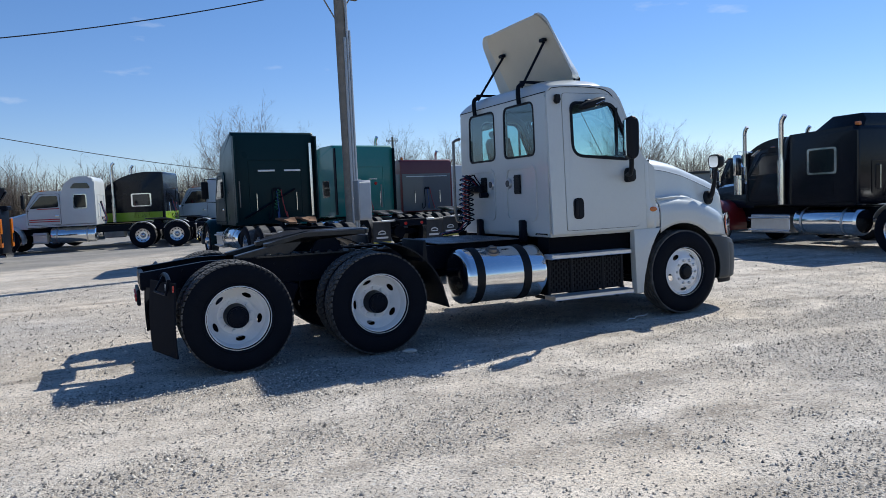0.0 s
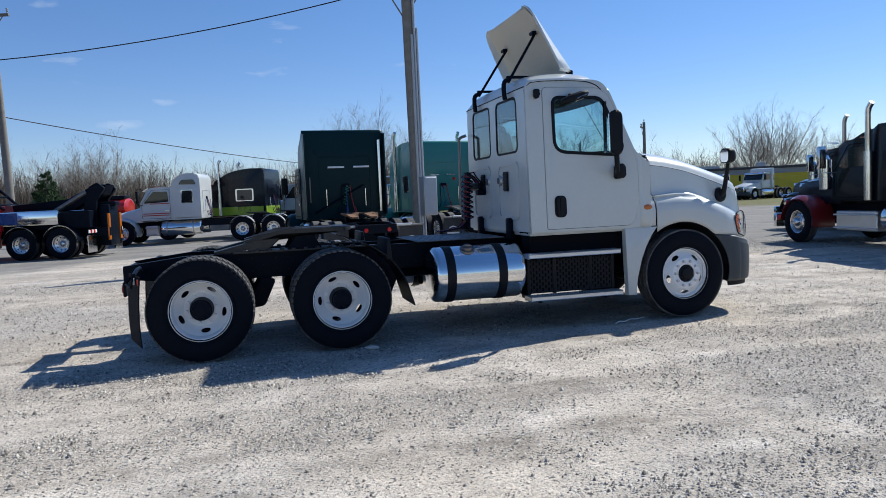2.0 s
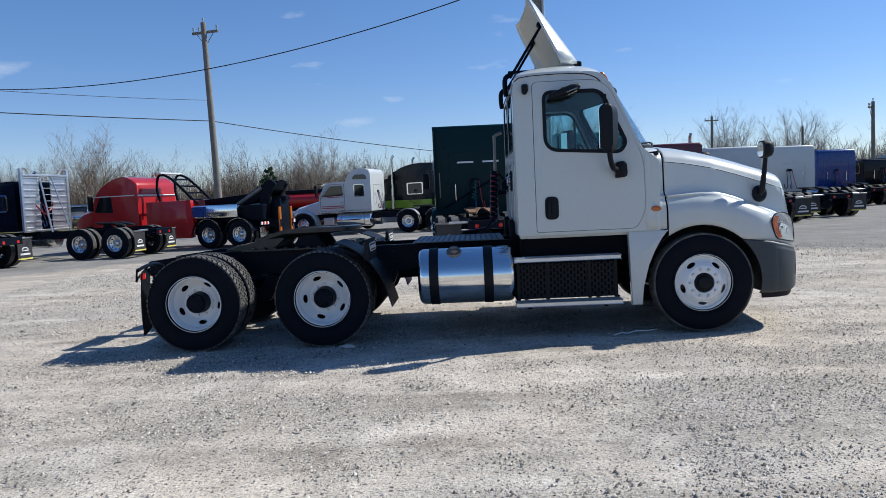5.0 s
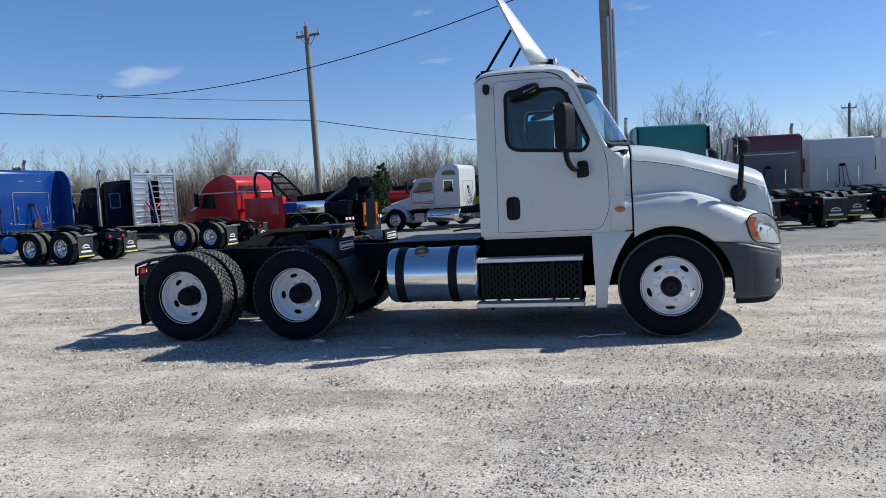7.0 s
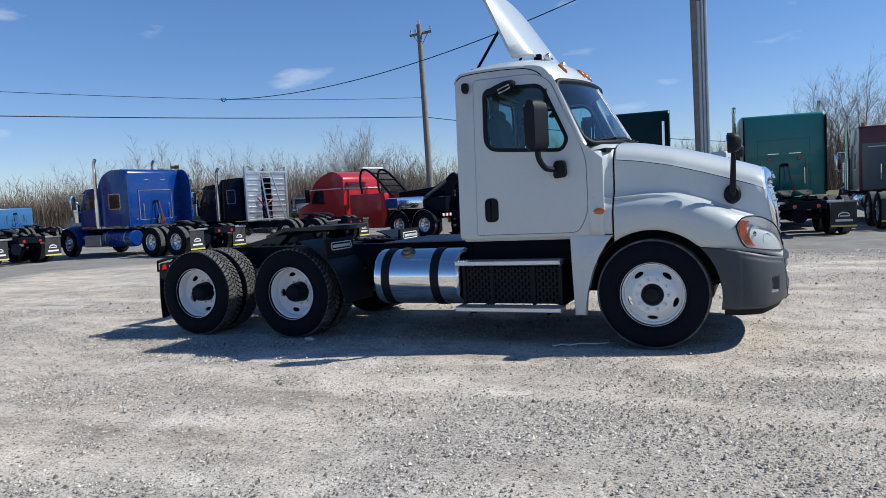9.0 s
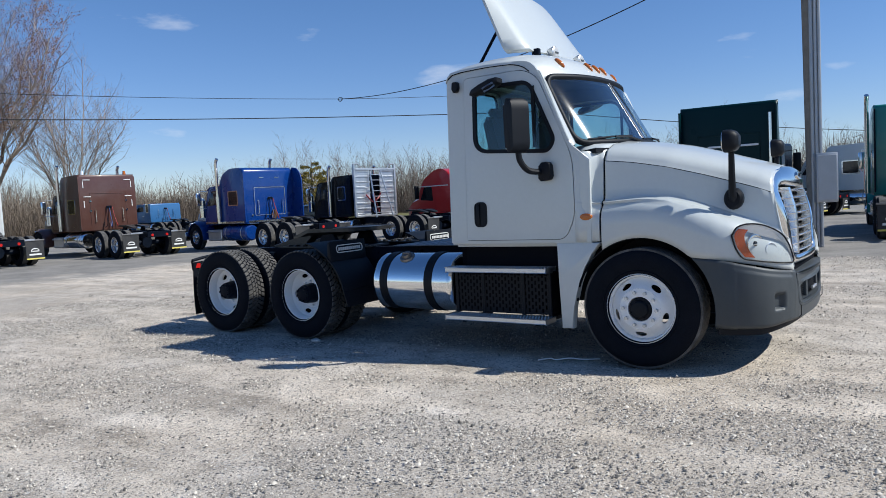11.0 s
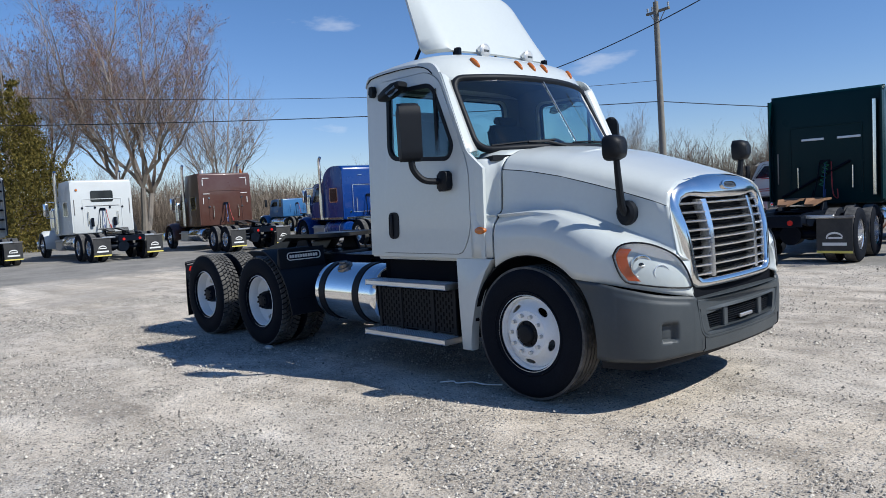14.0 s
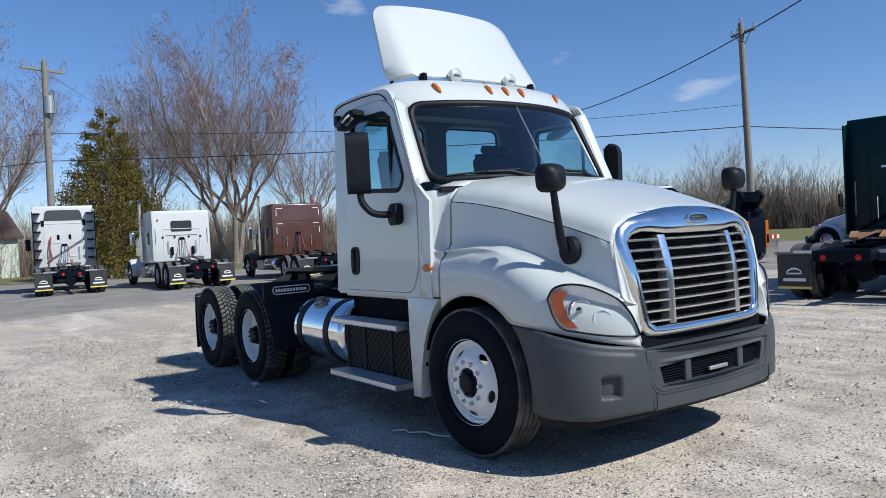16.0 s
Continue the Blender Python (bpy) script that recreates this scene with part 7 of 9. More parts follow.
    path = curve_pts([(0.40, -1.122, 0), (0.62, -1.13, 0), (0.80, -1.10, 0), (0.935, -1.02, 0), (1.022, -0.91, 0), (1.077, -0.79, 0), (1.105, -0.70, 0)], 16)
    n = len(path) - 1
    rail = [(p, i / n) for i, p in enumerate(path)] + [(Vector((fx(y), y, 0)), 1.0) for y in lin(-0.685, 0.685, 70)] + [(Vector((p.x, -p.y, 0)), 1 - i / n) for i, p in enumerate(reversed(path))]

    def step(x, a, w):
        t = min(1.0, max(0.0, (x - a) / w + 0.5))
        return t * t * (3 - 2 * t)

    def shell(i, b):
        p, f = rail[int(i)]
        q0, q1 = rail[max(int(i) - 1, 0)][0], rail[min(int(i) + 1, len(rail) - 1)][0]
        t = (q1 - q0).normalized()
        out = Vector((t.y, -t.x, 0))
        zl = 0.372 + 0.028 * step(p.x, 1.05, 0.2)
        zh = interp(p.x, FEND_LOW) - 0.006
        if f >= 1.0:
            zh = interp(abs(p.y), [(0.0, 0.508), (0.51, 0.512), (0.57, 0.535), (0.605, 0.575), (0.635, 0.66), (0.655, 0.75), (0.67, zh)])
        z = zl + (zh - zl) * b
        off = -0.035 * (1 - min(1.0, b / 0.06)) ** 2 + 0.014 * math.sin(math.pi * min(1.0, (z - 0.37) / 0.5)) - 0.012 * step(b, 0.985, 0.03)
        off -= 0.009 * step(z, interp(p.x, FEND_LOW) - 0.052, 0.016) * step(f, 0.30, 0.2) * (1 - step(f, 0.93, 0.08))
        off -= 0.042 * step(f, 0.615, 0.02) * (1 - step(f, 0.755, 0.05)) * step(z, 0.515, 0.02) * (1 - step(z, 0.635, 0.03))
        x = p.x
        if f < 0.3:
            x += (math.sqrt(max(0.605 ** 2 - (z - 0.505) ** 2, 0.0)) - 0.40) * (1 - f / 0.3)
        return (x + out.x * off, p.y + out.y * off, z)
    bm = BM()
    grid(bm, list(range(len(rail))), lin(0, 0.94, 36) + [0.955, 0.97, 0.98, 0.99, 1.0], shell)
    w = part("bumper", bm, GREY_PLASTIC, truck, "dark grey moulded plastic bumper with rounded corners", angle=50)
    so = w.modifiers.new("sheet", "SOLIDIFY")
    so.thickness, so.offset = 0.014, 0
    for sd in (-1, 1):
        bm = BM()
        tube(bm, [(fx(0.46) + 0.012 + (-0.02 if z < 0.41 else 0), sd * 0.62, z) for z in (0.405, 0.43, 0.47, 0.51)], 0.003, 5)
        part("bumper_joint", bm, DARK, w)

    dam = [p for p, f in rail if p.x > 0.61][::3]
    bm = BM()
    rows = []
    for i, p in enumerate(dam):
        t = (dam[min(i + 1, len(dam) - 1)] - dam[max(i - 1, 0)]).normalized()
        o = Vector((t.y, -t.x, 0))
        f = max(0.0, (p.x - 0.95) / 0.22)
        zl, zh = 0.318 + 0.055 * f, 0.378 + 0.025 * f
        rows.append([p + o * a + Vector((0, 0, z)) for a, z in ((-0.05, zl), (-0.032, zl), (-0.026, zh), (-0.06, zh))])
    loft(bm, rows)
    part("air_dam", bm, BLACK_PLASTIC, truck, "black lip below the bumper")

    def dense(poly, d=0.05):
        """The outline with long edges cut up, so that it follows a curved face."""
        res = []
        for (x0, y0), (x1, y1) in zip(poly, poly[1:] + poly[:1]):
            m = max(1, int(math.hypot(x1 - x0, y1 - y0) / d))
            res += [(x0 + (x1 - x0) * k / m, y0 + (y1 - y0) * k / m) for k in range(m)]
        return res
    rim = rpoly([(-0.635, 0.492), (0.635, 0.492), (0.68, 0.782), (-0.68, 0.782)], [0.11, 0.11, 0.02, 0.02], 8)
    mouth = rpoly([(-0.53, 0.545), (0.53, 0.545), (0.57, 0.685), (-0.57, 0.685)], 0.035, 6)
    rim, mouth = [(p[0], p[1]) for p in rim], [(p[0], p[1]) for p in mouth]
    bm = BM()
    sheet(bm, dense(rim), [dense([(p[0], p[1]) for p in shrink(rim, 0.02)])], lambda u, v: (fx(u) + 0.022, u, v), (-0.05, 0, 0))
    bmesh.ops.bevel(bm, geom=[e for e in bm.edges if len(e.link_faces) == 2 and e.calc_face_angle(0) > 1.2], offset=0.006, segments=2, affect="EDGES")
    c = part("bumper_centre", bm, GREY_PLASTIC, truck, "dark grey bumper centre with an air intake", angle=30)
    bm = BM()
    sheet(bm, dense([(p[0], p[1]) for p in shrink(rim, 0.018)]), [dense(mouth)], lambda u, v: (fx(u) + 0.012, u, v), (-0.05, 0, 0))
    part("intake_frame", bm, GREY_PLASTIC, c, angle=30)
    bm = BM()
    for k in range(8):
        z = 0.555 + k * 0.0165
        loft(bm, [[(fx(y) - 0.045, y, z - 0.004), (fx(y) - 0.025, y, z - 0.002), (fx(y) - 0.025, y, z + 0.002), (fx(y) - 0.045, y, z + 0.004)] for y in lin(-0.58, 0.58, 11)], True, False)
    part("intake_slat", bm, BLACK_PLASTIC, c)
    bm = BM()
    for y in (-0.29, 0.29):
        box(bm, fx(y) - 0.05, fx(y) - 0.004, y - 0.03, y + 0.03, 0.54, 0.685, 0.006, 1)
    part("intake_post", bm, GREY_PLASTIC, c)
    bm = BM()
    grid(bm, lin(-0.6, 0.6, 9), [0.52, 0.70], lambda y, z: (fx(y) - 0.062, y, z))
    box(bm, 1.02, 1.08, -0.66, 0.66, 0.74, 0.86, 0.01, 1)
    part("intake_back", bm, DARK, c)
    # near-black discs on the closed face paint the shade inside the tow holes
    for y in (-0.615, 0.615):
        bm = BM()
        cyl(bm, (fx(y) - 0.02, y, 0.728), (fx(y) + 0.0145, y, 0.728), 0.027, n=18)
        part("tow_hole_shade", bm, DARK, c)
    # a bar in place of a number plate's holder
    bm = BM()
    box(bm, 1.150, 1.172, -0.10, 0.10, 0.575, 0.60, 0.004, 1)
    part("plate_bracket", bm, ALU_DULL, c)


hero_front()


# air and cable lines coiled behind the cab
def hero_lines():
    for k, (mtl, y, ph) in enumerate(((BLACK, 0.50, 0.0), (BLACK, 0.58, 1.5), (HOSE_BLUE, 0.66, 3.0), (BLACK, 0.72, 4.0), (HOSE_RED, 0.62, 5.0))):
        bm = BM()
        pts = []
        for i in range(120):
            t = i / 119
            z = 1.82 - 0.62 * t
            r = 0.045
            pts.append((-2.06 - 0.03 * t + r * math.cos(t * 60 + ph), y + 0.10 * t - 0.12 * t * t + r * math.sin(t * 60 + ph), z + 0.0))
        tube(bm, [(-1.9, y, 1.66), (-1.98, y, 1.76)] + pts + [(-2.2, y, 1.10), (-2.5, y - 0.1, 1.07)], 0.0085, 5)
        part("air_line", bm, mtl, truck, "coiled air line")
    bm = BM()
    box(bm, -1.98, -1.89, 0.42, 0.80, 1.58, 1.68, 0.015, 1)
    cyl(bm, (-1.93, 0.30, 1.55), (-2.04, 0.30, 1.55), 0.035, n=12)
    part("line_manifold", bm, BLACK, truck)


hero_lines()


# ---- poles and cables ----
WOOD_POLE = shader("weathered_pole_wood", (0.205, 0.19, 0.165), 0.9, 0, 0.3, 5, 60, 0.3)
CABLE = shader("black_cable", (0.012, 0.012, 0.013), 0.6, 0, 0.1)
GALV = shader("galvanised_steel", (0.42, 0.43, 0.44), 0.45, 0.6, 0.12, 4, 60, 0.05)


def pole(x, y, h, r0=0.17, r1=0.12, arm=True, lean=(0, 0), heading=0, box_at=0, half=0.75, label="tall weathered wooden utility pole with a crossarm"):
    root = thing("utility_pole", label, "pole", pose(x, y, 0, 0, 0, heading))
    bm = BM()
    n = 9
    loft(bm, [[(lean[0] * t + (r0 + (r1 - r0) * t) * math.cos(2 * math.pi * k / 14), lean[1] * t + (r0 + (r1 - r0) * t) * math.sin(2 * math.pi * k / 14), h * t - 0.3 * (t == 0)) for k in range(14)] for t in lin(0, 1, n)])
    part("shaft", bm, WOOD_POLE, root)
    if arm:
        bm = BM()
        z = arm if arm > 1 else h - 0.45
        box(bm, lean[0] - half, lean[0] + half, lean[1] + 0.08, lean[1] + 0.2, z - 0.06, z + 0.06, 0.01, 1)
        for s in (-1, 1):
            tube(bm, [(lean[0] + s * 0.5, lean[1] + 0.12, z - 0.04), (lean[0], lean[1] + 0.12, z - 0.7)], 0.02, 6)
        a = part("crossarm", bm, WOOD_POLE, root)
        for k in (-half + 0.07, -half * 0.48, 0.0, half - 0.07):
            bm = BM()
            zz = z + 0.06 if k or arm > 1 else h
            for q, r in ((0, 0.03), (0.08, 0.055), (0.13, 0.04), (0.18, 0.055)):
                cyl(bm, (lean[0] + k, lean[1] + (0.14 if k else 0), zz + q), (lean[0] + k, lean[1] + (0.14 if k else 0), zz + q + 0.05), r, n=10)
            part("insulator", bm, GALV, a)
    if box_at:
        bm = BM()
        box(bm, -0.06, 0.38, -0.42, -0.18, box_at - 0.55, box_at + 0.55, 0.02, 2)
        c = part("meter_cabinet", bm, GALV, root, "grey metal meter cabinet")
        bm = BM()
        box(bm, -0.03, 0.35, -0.432, -0.42, box_at - 0.5, box_at + 0.5, 0.006, 1)
        part("cabinet_door", bm, GALV, c)
        for dx, top in ((-0.07, 6.0), (0.09, 6.2), (0.01, 8.0)):
            bm = BM()
            cyl(bm, (dx, -0.17, 0.0), (dx, -0.15, top), 0.04, n=10)
            part("conduit", bm, GALV, root)
    return root


def cable(a, b, sag, r=0.012, label="black overhead cable slung between poles"):
    a, b = Vector(a), Vector(b)
    bm = BM()
    tube(bm, [a + (b - a) * t - Vector((0, 0, sag * 4 * t * (1 - t))) for t in lin(0, 1, 33)], r, 5)
    ob = new("overhead_cable", finish("overhead_cable", bm, CABLE))
    return tagged(ob, label, "cable")


pole(-0.29, 11.45, 8.6, 0.165, 0.135, 7.2, (-0.12, 0), 20, 1.56, 0.75, "wooden utility pole with conduits and a grey meter cabinet")
pole(-15.35, 28.2, 10.9, 0.19, 0.13, True, (-0.25, 0), -14)
pole(-40.0, 1.75, 11.9, 0.2, 0.14, True, (0, -0.3), 108, 0, 1.15, "wooden utility pole with a grey transformer can")


# ---- low workshop with yellow doors, far at the end of the yard ----
SIDING = shader("grey_metal_siding", (0.30, 0.31, 0.33), 0.6, 0.1, 0.1, 2, 20, 0.05)
YELLOW = shader("yellow_roller_door", (0.62, 0.47, 0.03), 0.5, 0, 0.08, 2, 20)
ROOFING = shader("dark_roof_edge", (0.06, 0.06, 0.065), 0.7, 0, 0.1)


def workshop():
    root = thing("workshop_building", "low grey workshop with yellow roller doors", "building", pose(33.9, 65.5, 0, 0, 0, -40))
    doors = ((1.7, 7.9), (8.6, 14.6), (15.3, 21.3))
    bm = BM()
    cuts = sorted({0, 24.0} | {v for d in doors for v in d})
    grid(bm, cuts, [0, 2.45, 2.95], lambda x, z: (x, 0, z), lambda x, z: z < 2.45 and any(a < x < b for a, b in doors), (0, 0.3, 0))
    box(bm, 0, 0.3, 0.3, 14, 0, 2.95)
    box(bm, 23.7, 24, 0.3, 14, 0, 2.95)
    box(bm, 0, 24, 14, 14.3, 0, 2.95)
    part("wall", bm, SIDING, root)
    for a, b in doors:
        for k in range(7):
            bm = BM()
            box(bm, a, b, 0.12, 0.17, k * 0.35 + 0.004, k * 0.35 + 0.346, 0.01, 1)
            part("door_panel", bm, YELLOW, root)
    bm = BM()
    box(bm, 0.35, 1.3, -0.05, 0.02, 0.95, 1.95, 0.01, 1)
    part("window", bm, GLASS_DARK, root)
    bm = BM()
    box(bm, -0.2, 24.2, -0.25, 14.5, 2.95, 3.2, 0.03, 1)
    rf = part("roof", bm, ROOFING, root)
    for x0, w, hh in ((3.2, 1.6, 0.35), (6.5, 1.2, 0.3), (9, 2.4, 0.35), (15, 1.0, 0.5)):
        bm = BM()
        box(bm, x0, x0 + w, 3, 3 + w, 3.2, 3.2 + hh, 0.03, 1)
        part("roof_unit", bm, GALV, rf)


workshop()


# ---- trees ----
BARK = shader("grey_brown_bark", (0.22, 0.19, 0.165), 0.95, 0, 0.3, 2, 20, 0.3)


def leaf_material(name, a, b):
    m = bpy.data.materials.new(name)
    m.use_nodes = True
    n, l = m.node_tree.nodes, m.node_tree.links
    g, r = n.new("ShaderNodeNewGeometry"), n.new("ShaderNodeValToRGB")
    r.color_ramp.elements[0].color, r.color_ramp.elements[1].color = (*a, 1), (*b, 1)
    l.new(g.outputs["Random Per Island"], r.inputs["Fac"])
    l.new(r.outputs["Color"], n["Principled BSDF"].inputs["Base Color"])
    n["Principled BSDF"].inputs["Roughness"].default_value = 0.85
    n["Principled BSDF"].inputs["Specular IOR Level"].default_value = 0.15
    return m


TWIG = leaf_material("bare_twigs", (0.15, 0.11, 0.09), (0.35, 0.295, 0.25))
BUDS = leaf_material("reddish_buds", (0.17, 0.07, 0.048), (0.40, 0.23, 0.165))
WOODS_TWIG = leaf_material("woods_twigs", (0.125, 0.098, 0.084), (0.29, 0.24, 0.21))
CEDAR = leaf_material("cedar_foliage", (0.055, 0.055, 0.014), (0.23, 0.175, 0.045))
FIR = leaf_material("fir_foliage", (0.012, 0.028, 0.012), (0.035, 0.06, 0.025))


class Twigs:
    """Collects tapering branches for one mesh: three-sided where thick, flat where fine."""

    def __init__(self):
        self.v, self.f = [], []

    def seg(self, p, q, r0, r1):
        d = (q - p).normalized()
        a = d.orthogonal().normalized()
        b = d.cross(a)
        k = len(self.v)
        for c, r in ((p, r0), (q, r1)):
            for t in (0, 2.094, 4.189):
                self.v.append(c + (a * math.cos(t) + b * math.sin(t)) * r)
        for i in range(3):
            j = (i + 1) % 3
            self.f.append((k + i, k + j, k + 3 + j, k + 3 + i))

    def ribbon(self, p, q, r0, r1, rng):
        d = q - p
        a = d.cross(Vector((rng.gauss(0, 1), rng.gauss(0, 1), rng.gauss(0, 1))))
        if a.length < 1e-6:
            return
        a.normalize()
        k = len(self.v)
        self.v += [p - a * r0, p + a * r0, q + a * r1, q - a * r1]
        self.f.append((k, k + 1, k + 2, k + 3))

    def mesh(self, name, mat):
        me = bpy.data.meshes.new(name)
        me.from_pydata([tuple(v) for v in self.v], [], self.f)
        me.materials.append(mat)
        return me


def branch_out(tw, rng, fork, h, width, leaders, r, side, fine, tips, low=0.30, least=0.0006, reach=1.0):
    """Leaders that rise from the fork and bend up to the skin of an egg-shaped crown, with side limbs, shoots and fine twigs."""
    mid = h * (0.5 + low * 0.5)
    for k in range(leaders):
        a = 6.283 * k * 0.618 + rng.gauss(0, 0.25)
        th = math.acos(1 - 1.12 * (k + 0.5) / leaders)
        goal = Vector((width * math.sin(th) * math.cos(a), width * math.sin(th) * math.sin(a), mid + (h - mid) * math.cos(th))) * rng.uniform(0.93, 1.04)
        bend = fork + Vector((goal.x - fork.x, goal.y - fork.y, 0)) * 0.50 + Vector((0, 0, (goal.z - fork.z) * 0.42))
        pts = [fork * (1 - t) ** 2 + bend * 2 * t * (1 - t) + goal * t * t + Vector((rng.gauss(0, 1), rng.gauss(0, 1), 0)) * h * 0.006 * (t > 0) for t in lin(0, 1, 10)]
        rr = r * rng.uniform(0.42, 0.6)
        for i in range(9):
            p, q = pts[i], pts[i + 1]
            d = (q - p).normalized()
            tw.seg(p, q, rr * (1 - i / 9 * 0.88), rr * (1 - (i + 1) / 9 * 0.88))
            if i < 2:
                continue
            for _ in range(side):
                b = rng.uniform(0, 6.283)
                out = (d * 0.85 + Vector((math.cos(b), math.sin(b), 0.22)) * 0.75).normalized()
                e = p.lerp(q, rng.random())
                ln = h * reach * rng.uniform(0.08, 0.19) * (1.15 - 0.075 * i)
                m1 = e + out * ln * 0.5 + Vector((0, 0, ln * 0.03))
                t1 = m1 + (out + Vector((rng.gauss(0, 0.2), rng.gauss(0, 0.2), 0.22))).normalized() * ln * 0.55
                w = max(rr * 0.24 * (1 - i * 0.07), h * least)
                tw.ribbon(e, m1, w, w * 0.75, rng)
                tw.ribbon(m1, t1, w * 0.75, w * 0.35, rng)
                tips.append(t1)
                for _ in range(fine):
                    f = rng.uniform(0.15, 1.0)
                    g = e.lerp(m1, f * 2) if f < 0.5 else m1.lerp(t1, f * 2 - 1)
                    dd = (out * 0.7 + Vector((rng.gauss(0, 0.5), rng.gauss(0, 0.5), rng.gauss(0.3, 0.35)))).normalized()
                    g1 = g + dd * ln * rng.uniform(0.22, 0.5)
                    tw.ribbon(g, g1, w * 0.42, w * 0.22, rng)
                    tips.append(g1)
                    for _ in range(2):
                        g2 = g.lerp(g1, rng.uniform(0.3, 1.0))
                        g3 = g2 + (dd + Vector((rng.gauss(0, 0.6), rng.gauss(0, 0.6), rng.gauss(0.2, 0.4)))).normalized() * ln * rng.uniform(0.1, 0.24)
                        tw.ribbon(g2, g3, w * 0.26, w * 0.15, rng)
                        tips.append(g3)


def bare_tree(x, y, h, width, seed, stems=1, leaders=12, side=4, fine=7, buds=0, reach=1.5, label="tall bare deciduous tree with fine reddish twigs", low=0.30, thick=1.0):
    """A short trunk or a cluster of stems under an egg-shaped crown of fine twigs."""
    rng = random.Random(seed)
    root = thing("tree", label, "tree", pose(x, y, 0), "bare trees")
    tw, tr, tips = Twigs(), BM(), []
    for s in range(stems):
        a0 = 6.283 * s / stems + rng.uniform(-0.4, 0.4)
        off = 0.07 * h * (stems > 1)
        base = Vector((math.cos(a0) * off * 0.35, math.sin(a0) * off * 0.35, -0.2))
        fork = Vector((math.cos(a0) * off, math.sin(a0) * off, h * rng.uniform(0.14, 0.22)))
        r = h * 0.013 * thick
        tube(tr, [base, base.lerp(fork, 0.5) + Vector((rng.gauss(0, 0.05), rng.gauss(0, 0.05), 0)), fork], r, 8, r * 0.72)
        n0 = len(tw.v)
        branch_out(tw, rng, fork, h * (1 if s == 0 else rng.uniform(0.84, 0.98)), width * (1.0 if stems == 1 else 0.85), max(5, leaders // stems), r, side, fine, tips, low, 0.0008, reach)
        if stems > 1:
            for i in range(n0, len(tw.v)):
                k = min(1.0, max(0.0, (tw.v[i].z - fork.z) / (h * 0.3)))
                tw.v[i] = tw.v[i] + Vector((math.cos(a0), math.sin(a0), 0)) * width * 0.22 * k
    part("trunk", tr, BARK, root)
    tagged(part("crown", tw.mesh("crown", TWIG), None, root))
    if buds:
        vs, fs = [], []
        for q in tips:
            for _ in range(buds):
                c = q + Vector((rng.gauss(0, 0.09), rng.gauss(0, 0.09), rng.gauss(0, 0.09)))
                sz = rng.uniform(0.025, 0.055)
                k = len(vs)
                u = Vector((rng.gauss(0, 1), rng.gauss(0, 1), rng.gauss(0, 1))).normalized() * sz
                w = u.orthogonal().normalized() * sz * 0.7
                vs += [tuple(c - u), tuple(c + w), tuple(c + u), tuple(c - w)]
                fs.append((k, k + 1, k + 2, k + 3))
        me = bpy.data.meshes.new("foliage")
        me.from_pydata(vs, [], fs)
        me.materials.append(BUDS)
        tagged(part("foliage", me, None, root), kind="stuff")
    return root


def evergreen(x, y, h, w, seed, mat, label, cone=1.0, n=5200, leaf=0.17, lobes=170):
    """Trunk, many limbs and a crown of thousands of small leaf sprays that hang in clumps, with an uneven outline."""
    rng = random.Random(seed)
    root = thing("evergreen_tree", label, "tree", pose(x, y, 0))
    bm = BM()
    tube(bm, [(0, 0, -0.2), (0.03, 0, h * 0.5), (0, 0.02, h * 0.97)], w * 0.045, 8, 0.02)
    part("trunk", bm, BARK, root)
    tw = Twigs()
    vs, fs = [], []
    for i in range(lobes):
        t = 1 - math.sqrt(1 - (i + 0.5) / lobes)
        a, k = i * 2.39996 + rng.gauss(0, 0.2), rng.uniform(0.84, 1.10)
        z = h * (0.03 + 0.93 * t)
        rad = w * 0.5 * (1 - t) ** cone * k + 0.06
        tip = Vector((math.cos(a) * rad, math.sin(a) * rad, z + 0.05 * h * rng.uniform(-0.2, 0.6)))
        base = Vector((0, 0, z - 0.02 * h))
        tw.seg(base, tip, 0.03, 0.008)
        sp = 0.030 * h * (0.35 + 0.65 * (1 - t))
        for _ in range(n // lobes):
            f = rng.random() ** 0.42
            c = base + (tip - base) * f + Vector((rng.gauss(0, sp), rng.gauss(0, sp), rng.gauss(0, sp * 0.9)))
            u = Vector((rng.gauss(0, 0.7), rng.gauss(0, 0.7), rng.gauss(0.7, 0.6))).normalized() * leaf * rng.uniform(0.5, 1.2)
            v = u.orthogonal().normalized() * leaf * 0.32
            j = len(vs)
            vs += [tuple(c - u), tuple(c + v), tuple(c + u), tuple(c - v)]
            fs.append((j, j + 1, j + 2, j + 3))
    part("limb_work", tw.mesh("limb_work", BARK), None, root)
    me = bpy.data.meshes.new("crown")
    me.from_pydata(vs, [], fs)
    me.materials.append(mat)
    part("crown", me, None, root)


bare_tree(-56, 17.5, 21.0, 8.0, 3, 3, 21, 5, 7, 3, 1.3, "large bare tree with several stems and reddish buds")
bare_tree(-58, 11.0, 17.5, 5.6, 5, 2, 12, 5, 6, 2)
bare_tree(-53, 23.0, 13.5, 4.6, 8, 2, 12, 5, 8, 0, 1.5, "slender pale bare tree beside a larger one")
bare_tree(-56, 0.0, 17.5, 6.5, 12, 2, 14, 5, 6, 2)
evergreen(-42.5, 5.2, 10.6, 8.0, 4, CEDAR, "dense olive green cedar with an uneven pointed crown", 0.78, 34000, 0.12)
evergreen(-22.5, 63.2, 5.8, 4.4, 6, FIR, "small dark fir tree at the wood's edge", 0.9, 4200, 0.2, 90)
